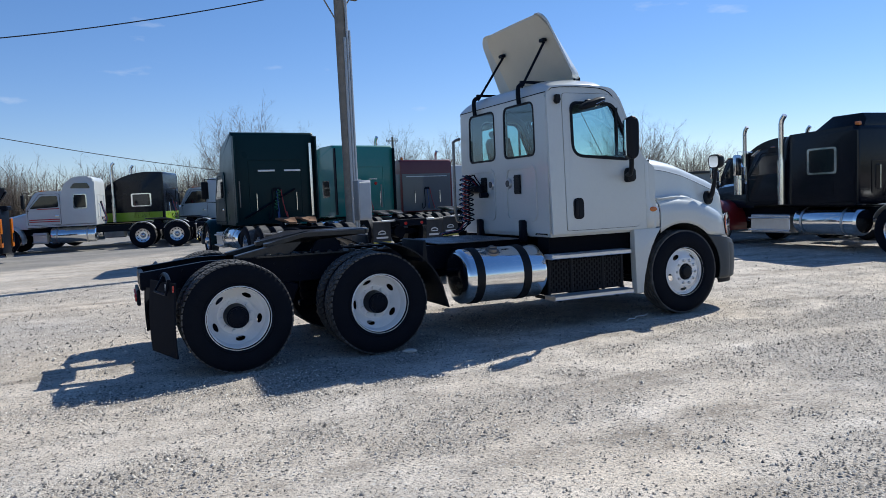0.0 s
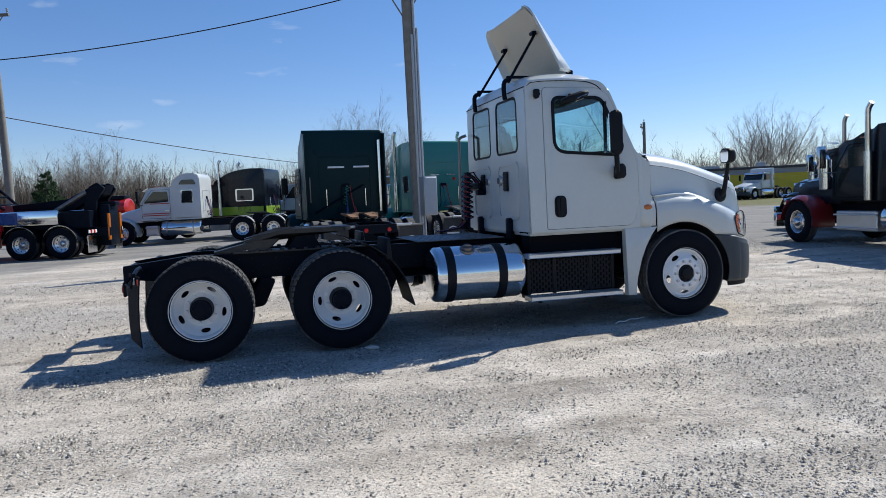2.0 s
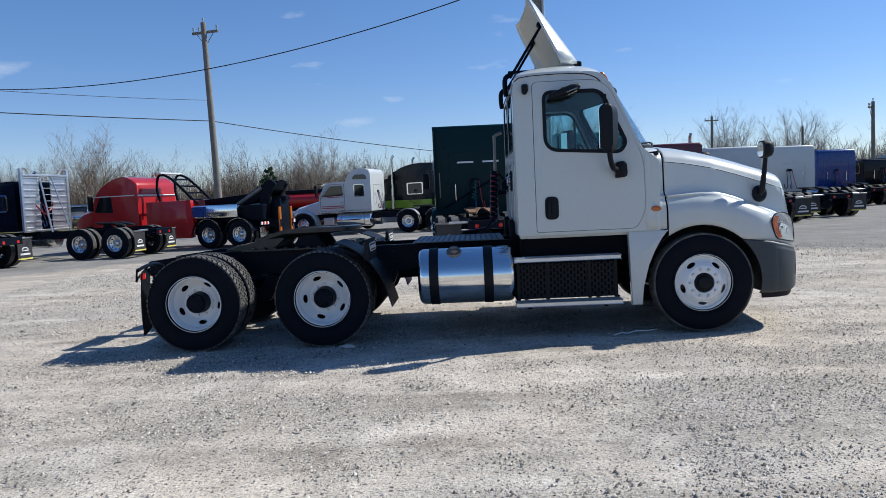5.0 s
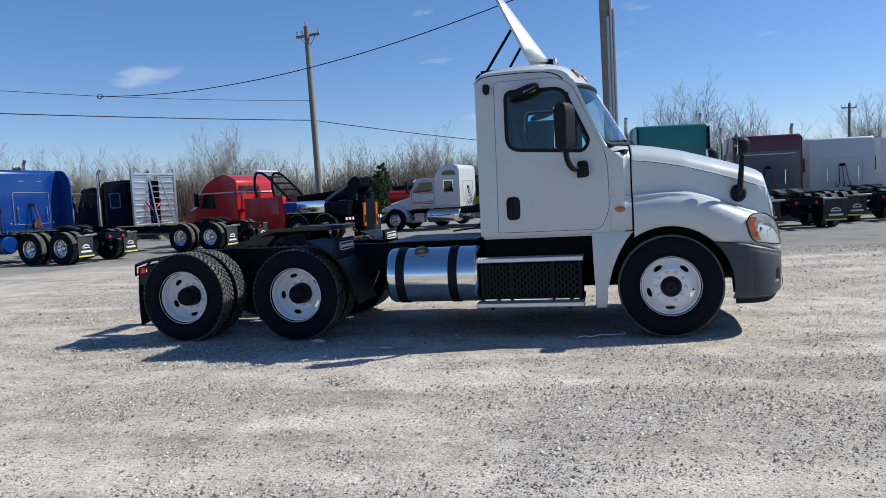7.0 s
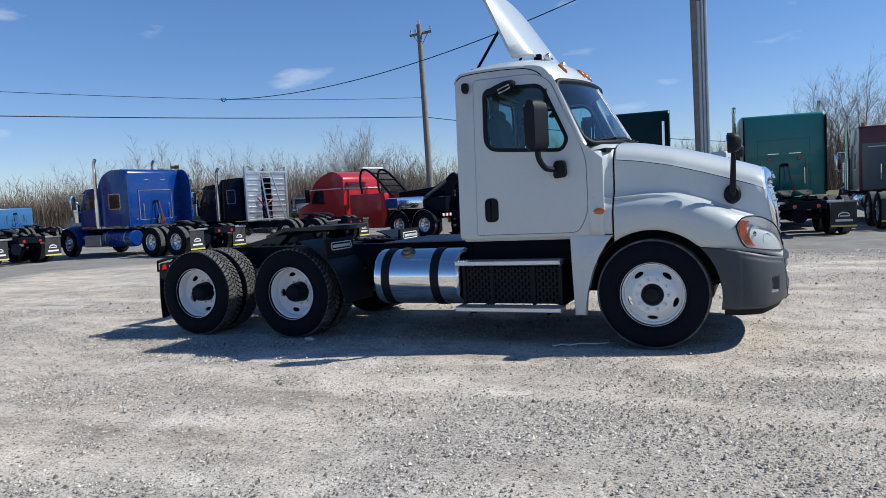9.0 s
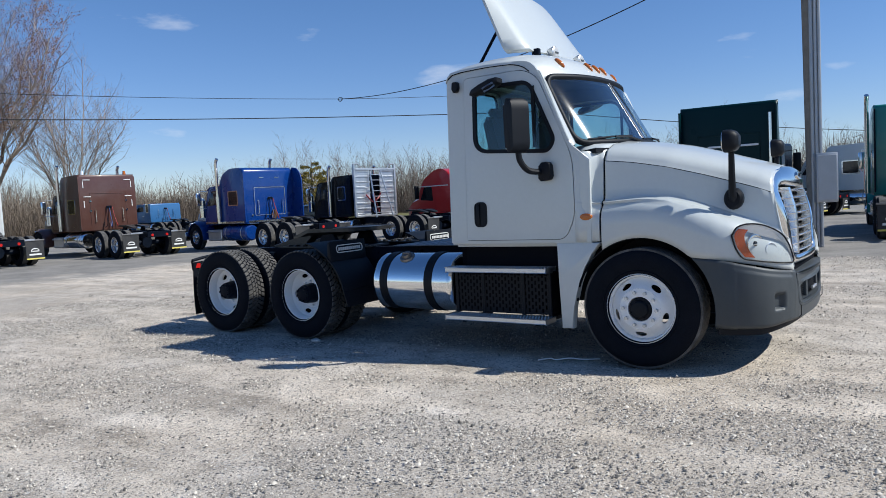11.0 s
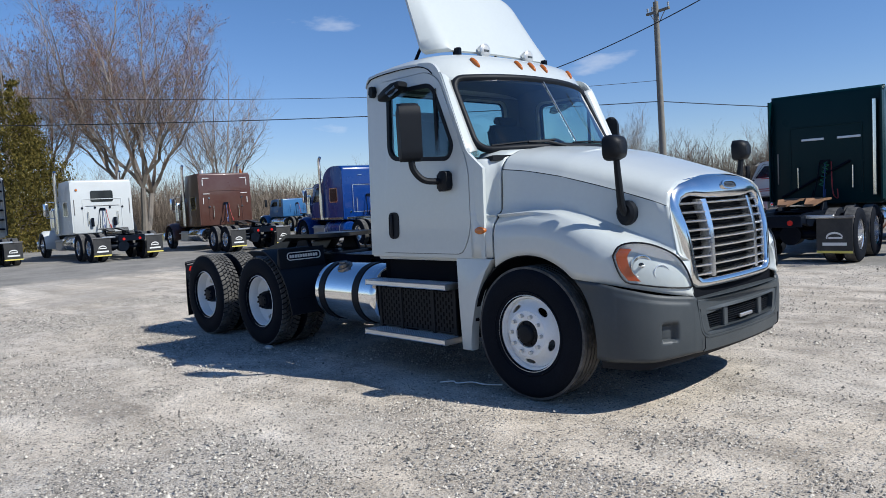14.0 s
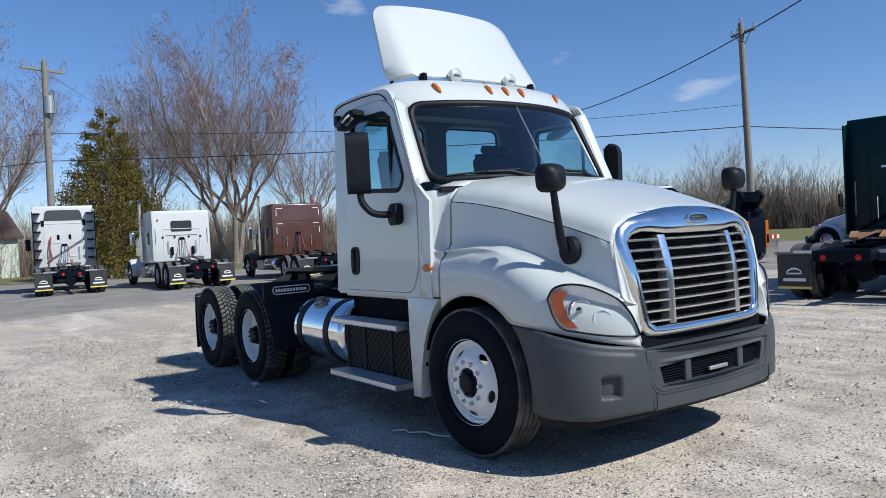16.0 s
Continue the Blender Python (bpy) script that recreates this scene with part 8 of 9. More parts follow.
evergreen(-63, 59, 7.8, 9, 9, CEDAR, "distant olive evergreen above the wood", 0.6, 4200, 0.26, 90)
bare_tree(11.5, 102, 16.0, 6.2, 21, 2, 16, 5, 8, 0, 1.5, "bare round-crowned tree behind the parked tractors")
bare_tree(19.5, 101, 13.0, 3.6, 22, 1, 10, 5, 8, 0, 1.5, "slender bare tree behind the parked tractors")
bare_tree(34, 96, 12, 4.6, 23, 1, 11, 5, 8, 0, 1.6, "bare round-crowned tree behind the parked tractors")
bare_tree(44, 98, 12, 5.0, 24, 1, 11, 5, 8, 0, 1.6, "bare round-crowned tree behind the parked tractors")
bare_tree(-48.3, 77.0, 12.5, 5.2, 31, 3, 18, 5, 7, 0, 1.4, "bare many-stemmed tree standing out of the far woods")
bare_tree(-35.1, 89.5, 10.5, 3.6, 32, 2, 12, 5, 7, 0, 1.4, "bare many-stemmed tree standing out of the far woods")
bare_tree(-23.1, 88.8, 11.0, 4.8, 33, 3, 18, 5, 7, 0, 1.4, "bare many-stemmed tree standing out of the far woods")
bare_tree(60.2, 74.5, 12.0, 5.4, 34, 2, 14, 5, 7, 0, 1.4, "bare many-stemmed tree standing out of the far woods")
bare_tree(72, 84, 12, 5.6, 25, 1, 11, 5, 8, 0, 1.6, "bare round-crowned tree behind the workshop")


def tile_models(models, places, name, mat, label, category):
    """Turned and scaled copies of a few models, joined into one mesh."""
    V, F, off = [], [], 0
    for x, y, h, w, a, k in places:
        v, f = models[k]
        c, s = math.cos(a) * h * w, math.sin(a) * h * w
        V.append(np.stack([v[:, 0] * c - v[:, 1] * s + x, v[:, 0] * s + v[:, 1] * c + y, v[:, 2] * h], -1))
        F.append(f + off)
        off += len(v)
    V, F = np.concatenate(V), np.concatenate(F)
    me = bpy.data.meshes.new(name)
    n = len(F)
    me.vertices.add(len(V))
    me.vertices.foreach_set("co", V.ravel())
    me.loops.add(n * 4)
    me.loops.foreach_set("vertex_index", F.ravel().astype(np.int32))
    me.polygons.add(n)
    me.polygons.foreach_set("loop_start", np.arange(n, dtype=np.int32) * 4)
    me.update(calc_edges=True)
    me.materials.append(mat)
    return tagged(new(name, me), label, category, kind="stuff")


BELTS = [(-122, 6, -95, 62, 95), (-95, 62, -38, 88, 130), (-38, 88, 30, 98, 130), (30, 98, 95, 86, 80), (95, 86, 125, 40, 35)]


def woods():
    """The far belt of bare woods round the yard: hundreds of small trees from ten models."""
    rng = random.Random(31)
    models = []
    for k in range(10):
        tw = Twigs()
        tw.seg(Vector((0, 0, -0.02)), Vector((0, 0, 0.2)), 0.011, 0.008)
        branch_out(tw, rng, Vector((0, 0, rng.uniform(0.10, 0.2))), 1.0, rng.uniform(0.28, 0.42), rng.randint(5, 6), 0.0075, 3, 2, [], 0.28, 0.0012, 1.5)
        models.append((np.array([tuple(v) for v in tw.v]), np.array(tw.f)))
    places = []
    for x0, y0, x1, y1, n in BELTS:
        for i in range(n):
            t, d = rng.random(), rng.uniform(0, 20)
            x, y = x0 + (x1 - x0) * t + rng.gauss(0, 2) + d * (-0.7 if x0 < -90 else 0.0), y0 + (y1 - y0) * t + d * (0.3 if x0 < -90 else 1.0)
            h = rng.uniform(6.5, 10.5) * (0.95 if x < -55 else 1.0) * (1.0 + 0.5 * noise.noise((x * 0.045, y * 0.045, 0)))
            places.append((x, y, h, rng.uniform(0.9, 1.3), rng.uniform(0, 6.28), rng.randrange(10)))
    tile_models(models, places, "far_woods", WOODS_TWIG, "far belt of bare grey-brown deciduous woods", "woods")


woods()

# brush along the foot of the woods
BRUSH = leaf_material("dry_brush", (0.105, 0.08, 0.064), (0.27, 0.22, 0.175))


def brush():
    """Thickets of dry upright stems, low in front and taller among the trees."""
    rng = random.Random(77)
    models = []
    for k in range(6):
        tw = Twigs()
        for _ in range(120):
            p = Vector((rng.gauss(0, 0.32), rng.gauss(0, 0.32), 0))
            q = p + Vector((rng.gauss(0, 0.13), rng.gauss(0, 0.13), rng.uniform(0.3, 1.0)))
            tw.ribbon(p, q, 0.0042, 0.0018, rng)
            for _ in range(1):
                e = p.lerp(q, rng.uniform(0.3, 1))
                tw.ribbon(e, e + Vector((rng.gauss(0, 0.10), rng.gauss(0, 0.10), rng.uniform(0.04, 0.24))), 0.004, 0.002, rng)
        models.append((np.array([tuple(v) for v in tw.v]), np.array(tw.f)))
    places = []
    for x0, y0, x1, y1, n in BELTS + [(-66, 28, -62, -14, 80)]:
        for i in range(int(n * 2.6)):
            t = rng.random()
            x, y = x0 + (x1 - x0) * t + rng.gauss(0, 3), y0 + (y1 - y0) * t + rng.gauss(0, 3) + 5
            places.append((x, y, rng.choice((1.6, 2.4, 3.6, 4.8, 6.2)) * rng.uniform(0.75, 1.25) * (0.6 if x0 == -66 else 1.0), rng.uniform(0.7, 1.1), rng.uniform(0, 6.28), rng.randrange(6)))
    tile_models(models, places, "dry_brush", BRUSH, "dry brown brush along the wood's edge", "brush")


brush()


# ---- cables ----
cable((-40, 1.75, 6.6), (-15.5, 28.2, 5.95), 0.25, 0.022)
cable((-15.5, 28.2, 5.95), (24.6, 74.0, 4.5), 1.2, 0.022)
cable((-40, 1.75, 8.1), (-21.4, 19.0, 6.55), 0.2, 0.012)
cable((-21.4, 19.0, 6.55), (-15.5, 28.2, 7.0), 0.06, 0.012)
cable((-21.4, 19.0, 6.55), (-0.35, 11.45, 7.46), 0.91, 0.016, "black service cable slung to the near pole")
cable((-40, 1.75, 11.5), (-80, 22, 12.5), 0.5, 0.012)
cable((-40, 1.75, 8.1), (-62, -18, 8.4), 0.4, 0.012)
cable((-40, 1.75, 6.6), (-62, -18, 7.0), 0.4, 0.022)
bm = BM()
for a_, s_ in ((0, 1), (1.2, -1), (2.4, 1)):
    tube(bm, [(-21.4 + 0.12 * math.cos(t + a_) * s_, 19.0 + 0.05 * math.sin(t * 2), 6.53 + 0.09 * math.sin(t + a_)) for t in lin(0, 5.2, 14)], 0.012, 5)
tagged(new("cable_splice", finish("cable_splice", bm, CABLE)), "black looped cable splice hanging in mid air", "cable")
pole(24.6, 74.0, 9.0, 0.18, 0.13, True, (0.1, 0), 0)
pole(34.6, 74.0, 7.4, 0.16, 0.12, True, (0, 0), 60)
pole(28.5, 48.5, 7.2, 0.16, 0.12, True, (0, 0), 50)
CAN = bpy.data.objects["utility_pole.002"]
bm = BM()
cyl(bm, (0.1, -0.42, 9.1), (0.1, -0.42, 10.0), 0.26, n=18)
cyl(bm, (0.1, -0.42, 10.0), (0.1, -0.42, 10.06), 0.27, 0.2, 18)
part("transformer", bm, GALV, CAN, "grey transformer can")
bm = BM()
tube(bm, curve_pts([(0.1, -0.42, 10.1), (0.15, -0.7, 10.3), (0.1, -0.9, 9.4), (0.0, -0.8, 8.8), (0, -0.2, 8.2)], 4), 0.014, 5)
part("drop_wire", bm, CABLE, CAN)


# ---- aluminium headache rack behind the black tractor's cab ----
def headache_rack(root, x, w, z0, z1):
    bm = BM()
    for y in (-w, w):
        box(bm, x - 0.05, x + 0.05, y - 0.05, y + 0.05, z0, z1 + 0.22, 0.012, 1)
    for z in (z0 + 0.02, z1):
        box(bm, x - 0.05, x + 0.05, -w, w, z - 0.04, z + 0.04, 0.012, 1)
    rk = part("headache_rack", bm, ALU_DULL, root, "tall bare aluminium headache rack")
    for i in range(9):
        z = z0 + 0.12 + i * (z1 - z0 - 0.2) / 8
        bm = BM()
        for y0, y1 in ((-w + 0.06, -0.28), (0.30, w - 0.06)):
            prism(bm, [(x + 0.0, z - 0.03), (x - 0.03, z - 0.02), (x - 0.03, z + 0.02), (x + 0.0, z + 0.03), (x + 0.012, z + 0.03), (x + 0.012, z - 0.03)], y0, y1, 0.006, 1)
        part("rack_slat", bm, ALU_DULL, rk)
    for y0, y1 in ((-w + 0.05, -0.27), (0.29, w - 0.05)):
        bm = BM()
        box(bm, x + 0.012, x + 0.03, y0, y1, z0 + 0.04, z1 - 0.03, 0.003, 1)
        part("rack_sheet", bm, ALU_DULL, rk)
    for y in (-0.28, 0.30):
        bm = BM()
        tube(bm, [(x - 0.55, y * 1.6, z0 - 0.05), (x - 0.06, y, z1 - 0.1)], 0.03, 6)
        part("ladder_rail", bm, ALU_DULL, rk)
    for i in range(8):
        t = 0.1 + i * 0.115
        bm = BM()
        box(bm, x - 0.55 + 0.49 * t - 0.05, x - 0.55 + 0.49 * t + 0.05, -0.28 * (1.6 - 0.6 * t), 0.30 * (1.6 - 0.6 * t), z0 - 0.05 + (z1 - z0) * t - 0.012, z0 - 0.05 + (z1 - z0) * t + 0.012, 0.004, 1)
        part("ladder_step", bm, ALU_DULL, rk)
    for y in (-w, w):
        bm = BM()
        tube(bm, [(x, y, z1 + 0.2), (x, y * 0.8, z1 + 0.22), (x, y * 0.62, z1 + 0.02)], 0.03, 6)
        part("rack_horn", bm, ALU_DULL, rk)
    bm = BM()
    tube(bm, curve_pts([(x - 0.08, 0.6, z0 + 0.9), (x - 0.15, 0.3, z0 + 0.6), (x - 0.15, 0.0, z0 + 0.75), (x - 0.1, -0.2, z0 + 0.95)], 5), 0.03, 6)
    part("strap_coil", bm, HOSE_RED, rk, "red coiled straps")


headache_rack(dump, 2.75, 1.12, 1.0, 2.95)


# ---- red wrecker with its boom ----
def wrecker():
    root = thing("tow_truck", "red heavy wrecker with a black boom and polished body", "truck", pose(-11.34, 19.0, 0, 0, 0, 165.4))
    for s in (-1, 1):
        bm = BM()
        box(bm, -2.0, 6.6, s * 0.43 - 0.04, s * 0.43 + 0.04, 0.70, 0.98, 0.006, 1)
        part("frame_rail", bm, BLACK, root)
    bm = BM()
    for ax in (-0.66, 0.66):
        cyl(bm, (ax, -1.0, 0.51), (ax, 1.0, 0.51), 0.1, n=12)
    part("axle", bm, BLACK, root)
    far_wheels(root, 6.1)
    # cab with sleeper and sloping nose
    bm = BM()
    prism(bm, rpoly([(3.75, 0.95), (3.75, 2.62), (4.3, 2.92), (4.9, 2.80), (5.55, 2.45), (5.95, 1.80), (6.0, 0.95)], [0.04, 0.2, 0.3, 0.4, 0.2, 0.1, 0.04], 5), -1.15, 1.15, 0.09, 3)
    cab = part("cab", bm, RED, root, angle=40)
    bm = BM()
    loft(bm, [[(x, -w, 0.75), (x, -w, z - 0.2), (x, -w * 0.7, z), (x, w * 0.7, z), (x, w, z - 0.2), (x, w, 0.75)] for x, w, z in ((5.9, 1.1, 1.82), (6.5, 1.08, 1.65), (6.9, 1.0, 1.40), (7.0, 0.9, 1.2))])
    part("hood", bm, RED, root)
    bm = BM()
    box(bm, 3.7, 3.76, -1.15, 1.15, 2.12, 2.17, 0.01, 1)
    for s in (-1, 1):
        box(bm, 3.9, 5.9, s * 1.15 - 0.012, s * 1.15 + 0.012, 2.13, 2.17, 0.004, 1)
    part("trim_line", bm, LOGO_WHITE, cab)
    for s in (-1, 1):
        bm = BM()
        prism(bm, rpoly([(4.95, 1.5), (5.0, 2.12), (5.52, 2.12), (5.82, 1.55)], 0.06, 4), s * 1.15 - 0.01, s * 1.15 + 0.01)
        part("window", bm, GLASS_DARK, cab)
        bm = BM()
        box(bm, 5.75, 5.87, s * 1.36 - 0.1, s * 1.36 + 0.1, 1.6, 2.2, 0.03, 2)
        part("door_mirror", bm, BLACK_PLASTIC, cab)
        bm = BM()
        box(bm, 1.55, 3.35, s * 1.22 - 0.5, s * 1.22, 0.42, 1.85, 0.03, 2)
        part("tool_body", bm, RED, root)
        bm = BM()
        prism(bm, [(1.55, 0.42), (1.55, 1.85), (1.35, 1.85), (1.25, 0.95), (1.45, 0.42)], s * 1.2 - 0.02, s * 1.2 + 0.02)
        part("tool_body_edge", bm, RED, root)
        bm = BM()
        box(bm, -0.62, 1.35, s * 1.18 - 0.3, s * 1.18, 1.14, 1.62, 0.04, 2)
        part("side_box", bm, ALU, root, "polished side box")
        bm = BM()
        box(bm, 0.7, 1.3, s * 1.185 - 0.01, s * 1.185 + 0.01, 1.2, 1.58, 0.004, 1)
        part("blue_panel", bm, NAVY, root)
        for ax in (-0.66, 0.66):
            bm = BM()
            grid(bm, lin(-1.45, 1.45, 15), [0.78, 1.19], lambda a, v: (ax + 0.58 * math.sin(a), s * v, 0.51 + 0.58 * math.cos(a)), None, (0, 0, 0.02))
            fd = part("wheel_fender", bm, BLACK, root)
            bm = BM()
            grid(bm, lin(-1.45, 1.45, 15), [1.19, 1.24], lambda a, v: (ax + 0.585 * math.sin(a), s * v, 0.51 + 0.585 * math.cos(a)), None, (0, 0, 0.025))
            part("chrome_edge", bm, CHROME, fd)
        bm = BM()
        box(bm, -1.62, -1.58, s * 0.98 - 0.28, s * 0.98 + 0.28, 0.18, 0.75, 0.005, 1)
        part("mudflap", bm, CHROME, root)
        for k in range(5):
            bm = BM()
            box(bm, -1.66, -1.62, s * (0.72 + k * 0.11), s * (0.82 + k * 0.11), 0.82, 0.93, 0.01, 1)
            part("tail_lamp", bm, RED_LENS if k % 2 else LOGO_WHITE, root)
    # arch and ladder-like headache frame
    for s in (-1, 1):
        bm = BM()
        tube(bm, curve_pts([(3.2, s * 0.55, 1.85), (3.3, s * 0.55, 2.4), (3.15, s * 0.55, 2.88), (2.6, s * 0.55, 2.7), (1.5, s * 0.55, 1.7)], 4), 0.05, 8)
        part("frame_tube", bm, BLACK, root)
    for k in range(4):
        bm = BM()
        t = k / 3
        tube(bm, [(2.6 - 0.9 * t, -0.55, 2.7 - 0.82 * t), (2.6 - 0.9 * t, 0.55, 2.7 - 0.82 * t)], 0.035, 6)
        part("frame_rung", bm, BLACK, root)
    bm = BM()
    box(bm, 3.0, 3.25, -0.65, 0.65, 2.92, 3.0, 0.03, 2)
    part("light_bar", bm, WHITE_LENS, root)
    bm = BM()
    cyl(bm, (4.25, -0.7, 2.9), (4.25, -0.7, 3.08), 0.07, n=10)
    part("beacon", bm, AMBER, root)
    # boom
    bm = BM()
    prism(bm, [(1.3, 1.55), (1.35, 1.85), (-0.6, 1.95), (-1.5, 2.45), (-1.9, 2.42), (-1.75, 2.1), (-0.7, 1.6)], -0.34, 0.34, 0.03, 2)
    part("boom", bm, BLACK, root)
    bm = BM()
    box(bm, -1.5, 1.4, -0.86, 0.86, 0.98, 1.58, 0.03, 1)
    part("deck", bm, BLACK, root)
    for s in (-1, 1):
        bm = BM()
        tube(bm, [(0.4, s * 0.3, 1.3), (-1.2, s * 0.3, 2.2)], 0.09, 10)
        part("boom_cylinder", bm, STEEL, root)
        bm = BM()
        prism(bm, rpoly([(-1.0, 1.0), (-1.35, 2.35), (-1.65, 2.5), (-1.9, 2.3), (-1.6, 1.9), (-1.5, 1.0)], 0.06, 4), s * 0.42 - 0.06, s * 0.42 + 0.06, 0.02, 1)
        part("mast", bm, BLACK, root)
    bm = BM()
    box(bm, -1.95, -1.6, -0.35, 0.35, 0.35, 1.75, 0.05, 2)
    box(bm, -2.1, -1.5, -0.18, 0.18, 1.70, 1.85, 0.03, 1)
    part("underlift", bm, BLACK, root)
    for s in (-1, 1):
        bm = BM()
        box(bm, -1.98, -1.92, s * 0.42 - 0.07, s * 0.42 + 0.07, 0.55, 1.45, 0.01, 1)
        part("marker_panel", bm, AMBER, root, "orange reflective marker panel")
        bm = BM()
        box(bm, -1.92, -1.3, s * 0.42 - 0.04, s * 0.42 + 0.04, 0.85, 0.95, 0.01, 1)
        part("marker_arm", bm, BLACK, root)
    bm = BM()
    cyl(bm, (1.5, -0.25, 1.65), (1.5, 0.25, 1.65), 0.22, n=18)
    part("winch_drum", bm, STEEL, root)
    return root


wrecker()

# red pinstripes on the white tractor
STRIPE = paint("red_pinstripe", (0.42, 0.02, 0.02))
for z_, a_, b_ in ((1.22, 3.7, 4.8), (1.30, 3.7, 4.8), (1.72, 3.7, 4.5)):
    bm = BM()
    for s_ in (-1, 1):
        box(bm, a_, b_, s_ * 1.045 - 0.004, s_ * 1.045 + 0.004, z_, z_ + 0.035)
    part("pinstripe", bm, STRIPE, striped)
bm = BM()
for s_ in (-1, 1):
    prism(bm, rpoly([(2.5, 2.5), (2.6, 2.72), (3.1, 2.72), (3.25, 2.52)], 0.06, 3), s_ * 1.14 - 0.008, s_ * 1.14 + 0.008)
part("roof_window", bm, GLASS_DARK, striped)

# dark green tractor: light bar on the back and rust-coloured board on the coupling
for y_ in (-0.42, 0.30):
    bm = BM()
    box(bm, 1.72, 1.75, y_ - 0.28, y_ + 0.18, 2.44, 2.49, 0.006, 1)
    part("load_lamp", bm, WHITE_LENS, dkg)
bm = BM()
cyl(bm, (1.66, -0.98, 1.2), (1.66, -0.98, 3.2), 0.055, n=12)
part("exhaust_pipe", bm, CHROME, dkg)

# ---- vehicles farther off ----
tractor("white day-cab truck by the workshop", 39.7, 51.7, 200, WHITE_FAR, 4.6, 1.6, 0.4, 2.3, 2.45, 1.7, roof="none", stacks=False, nose="short", fenders=False, flap=False, group="far trucks")
tractor("white day-cab truck before the yellow doors", 44.0, 51.4, 198, WHITE_FAR, 4.6, 1.6, 0.4, 2.9, 2.5, 1.7, roof="flat", stacks=False, nose="short", fenders=False, flap=False, group="far trucks")
tractor("silver tractor facing the yard from across the road", -46, 70, -62, GREY, 5.0, 1.6, 1.0, 2.9, 2.5, 1.8, roof="none", nose="short", fenders=False, flap=False, group="far trucks")
tractor("grey tractor facing the yard from across the road", -53, 72, -62, GREY, 5.0, 1.6, 1.0, 2.9, 2.5, 1.8, roof="none", nose="short", stacks=False, fenders=False, flap=False, group="far trucks")
PALE = paint("pale_blue_paint", (0.035, 0.13, 0.30))
tractor("pale blue old truck behind the blue tractor", -40.0, 23.0, 178, PALE, 4.6, 1.6, 0.8, 2.3, 2.3, 1.5, roof="flat", stacks=False, nose="short", fenders=False, flap=False, group="far trucks")
tractor("white pickup-sized truck between the tractors", -30.5, 24.0, 178, WHITE_FAR, 4.4, 1.6, 0.6, 2.2, 2.2, 1.5, roof="flat", stacks=False, nose="short", fenders=False, flap=False, group="far trucks")


def tank_body(x, y, head):
    root = thing("tank_trailer", "red tank body with a black top standing at the wood's edge", "trailer", pose(x, y, 0, 0, 0, head))
    bm = BM()
    loft(bm, [[(xx, 1.0 * k * math.cos(t), 1.75 + 0.6 * k * math.sin(t)) for t in lin(0, 6.2832, 21)[:-1]] for xx, k in ((-1.9, 0.8), (-1.8, 1), (1.8, 1), (1.9, 0.8))])
    part("tank", bm, RED, root)
    bm = BM()
    box(bm, -1.7, 1.7, -0.5, 0.5, 2.3, 2.55, 0.05, 2)
    part("walkway", bm, BLACK, root)
    bm = BM()
    box(bm, -1.9, 1.9, -0.5, 0.5, 0.75, 1.2, 0.02, 1)
    part("chassis", bm, BLACK, root)
    for xx in (-1.2, 1.2):
        for s in (-1, 1):
            w = part("wheel", FAR_RIM_R, None, root, at=pose(xx, s * 1.0, 0.51, 0, 0, 0 if s < 0 else 180))
            part("tyre", FAR_TYRE, None, w)


tank_body(-15.0, 47.0, 168)


# shed and container at the road
def shed():
    root = thing("shed", "low shed with a brown roof and pale siding", "building", pose(-62, -4, 0, 0, 0, 8))
    bm = BM()
    box(bm, -4, 4, -7, 5.5, 0, 2.9)
    part("wall", bm, shader("pale_green_siding", (0.50, 0.56, 0.48), 0.7, 0, 0.1, 2, 30), root)
    bm = BM()
    loft(bm, [[(-4.4, y, 2.9), (4.4, y, 2.9), (4.4, y, 3.05), (0, y, 5.2), (-4.4, y, 3.05)] for y in (-7.3, 5.8)])
    part("roof", bm, shader("brown_shingles", (0.085, 0.055, 0.045), 0.9, 0, 0.3, 3, 30, 0.2), root)
    for k in range(14):
        bm = BM()
        box(bm, 4.0, 4.03, -6.9 + k * 0.88, -6.86 + k * 0.88, 0.05, 2.85)
        part("batten", bm, LOGO_WHITE, root)


shed()


# ---- traffic cone and small litter on the yard ----
def cone(x, y):
    root = thing("traffic_cone", "small orange traffic cone by the pole", "cone", pose(x, y, 0))
    bm = BM()
    cyl(bm, (0, 0, 0.03), (0, 0, 0.46), 0.10, 0.022, 16)
    part("body", bm, shader("orange_cone", (0.75, 0.14, 0.02), 0.5, 0, 0.08), root)
    bm = BM()
    box(bm, -0.14, 0.14, -0.14, 0.14, 0, 0.035, 0.01, 1)
    part("base", bm, BLACK, root)


cone(-0.70, 11.9)


def stone(x, y, s, seed):
    rng = random.Random(seed)
    bm = BM()
    bmesh.ops.create_icosphere(bm, subdivisions=2, radius=1)
    for v in bm.verts:
        k = 1 + 0.3 * noise.noise(v.co * 1.6 + Vector((seed, 0, 0)))
        v.co = Vector((v.co.x * s * k * 1.6, v.co.y * s * k, v.co.z * s * k * 0.55 + s * 0.3))
    ob = new("stone", finish("stone", bm, shader("pale_stone", (0.55, 0.53, 0.50), 0.9, 0, 0.15, 12, 80, 0.2), 30))
    ob.matrix_basis = pose(x, y, 0, 0, 0, rng.uniform(0, 180))
    tagged(ob, "pale flat stone lying by the rear tyre", "stone")


stone(-3.72, -1.27, 0.045, 2)


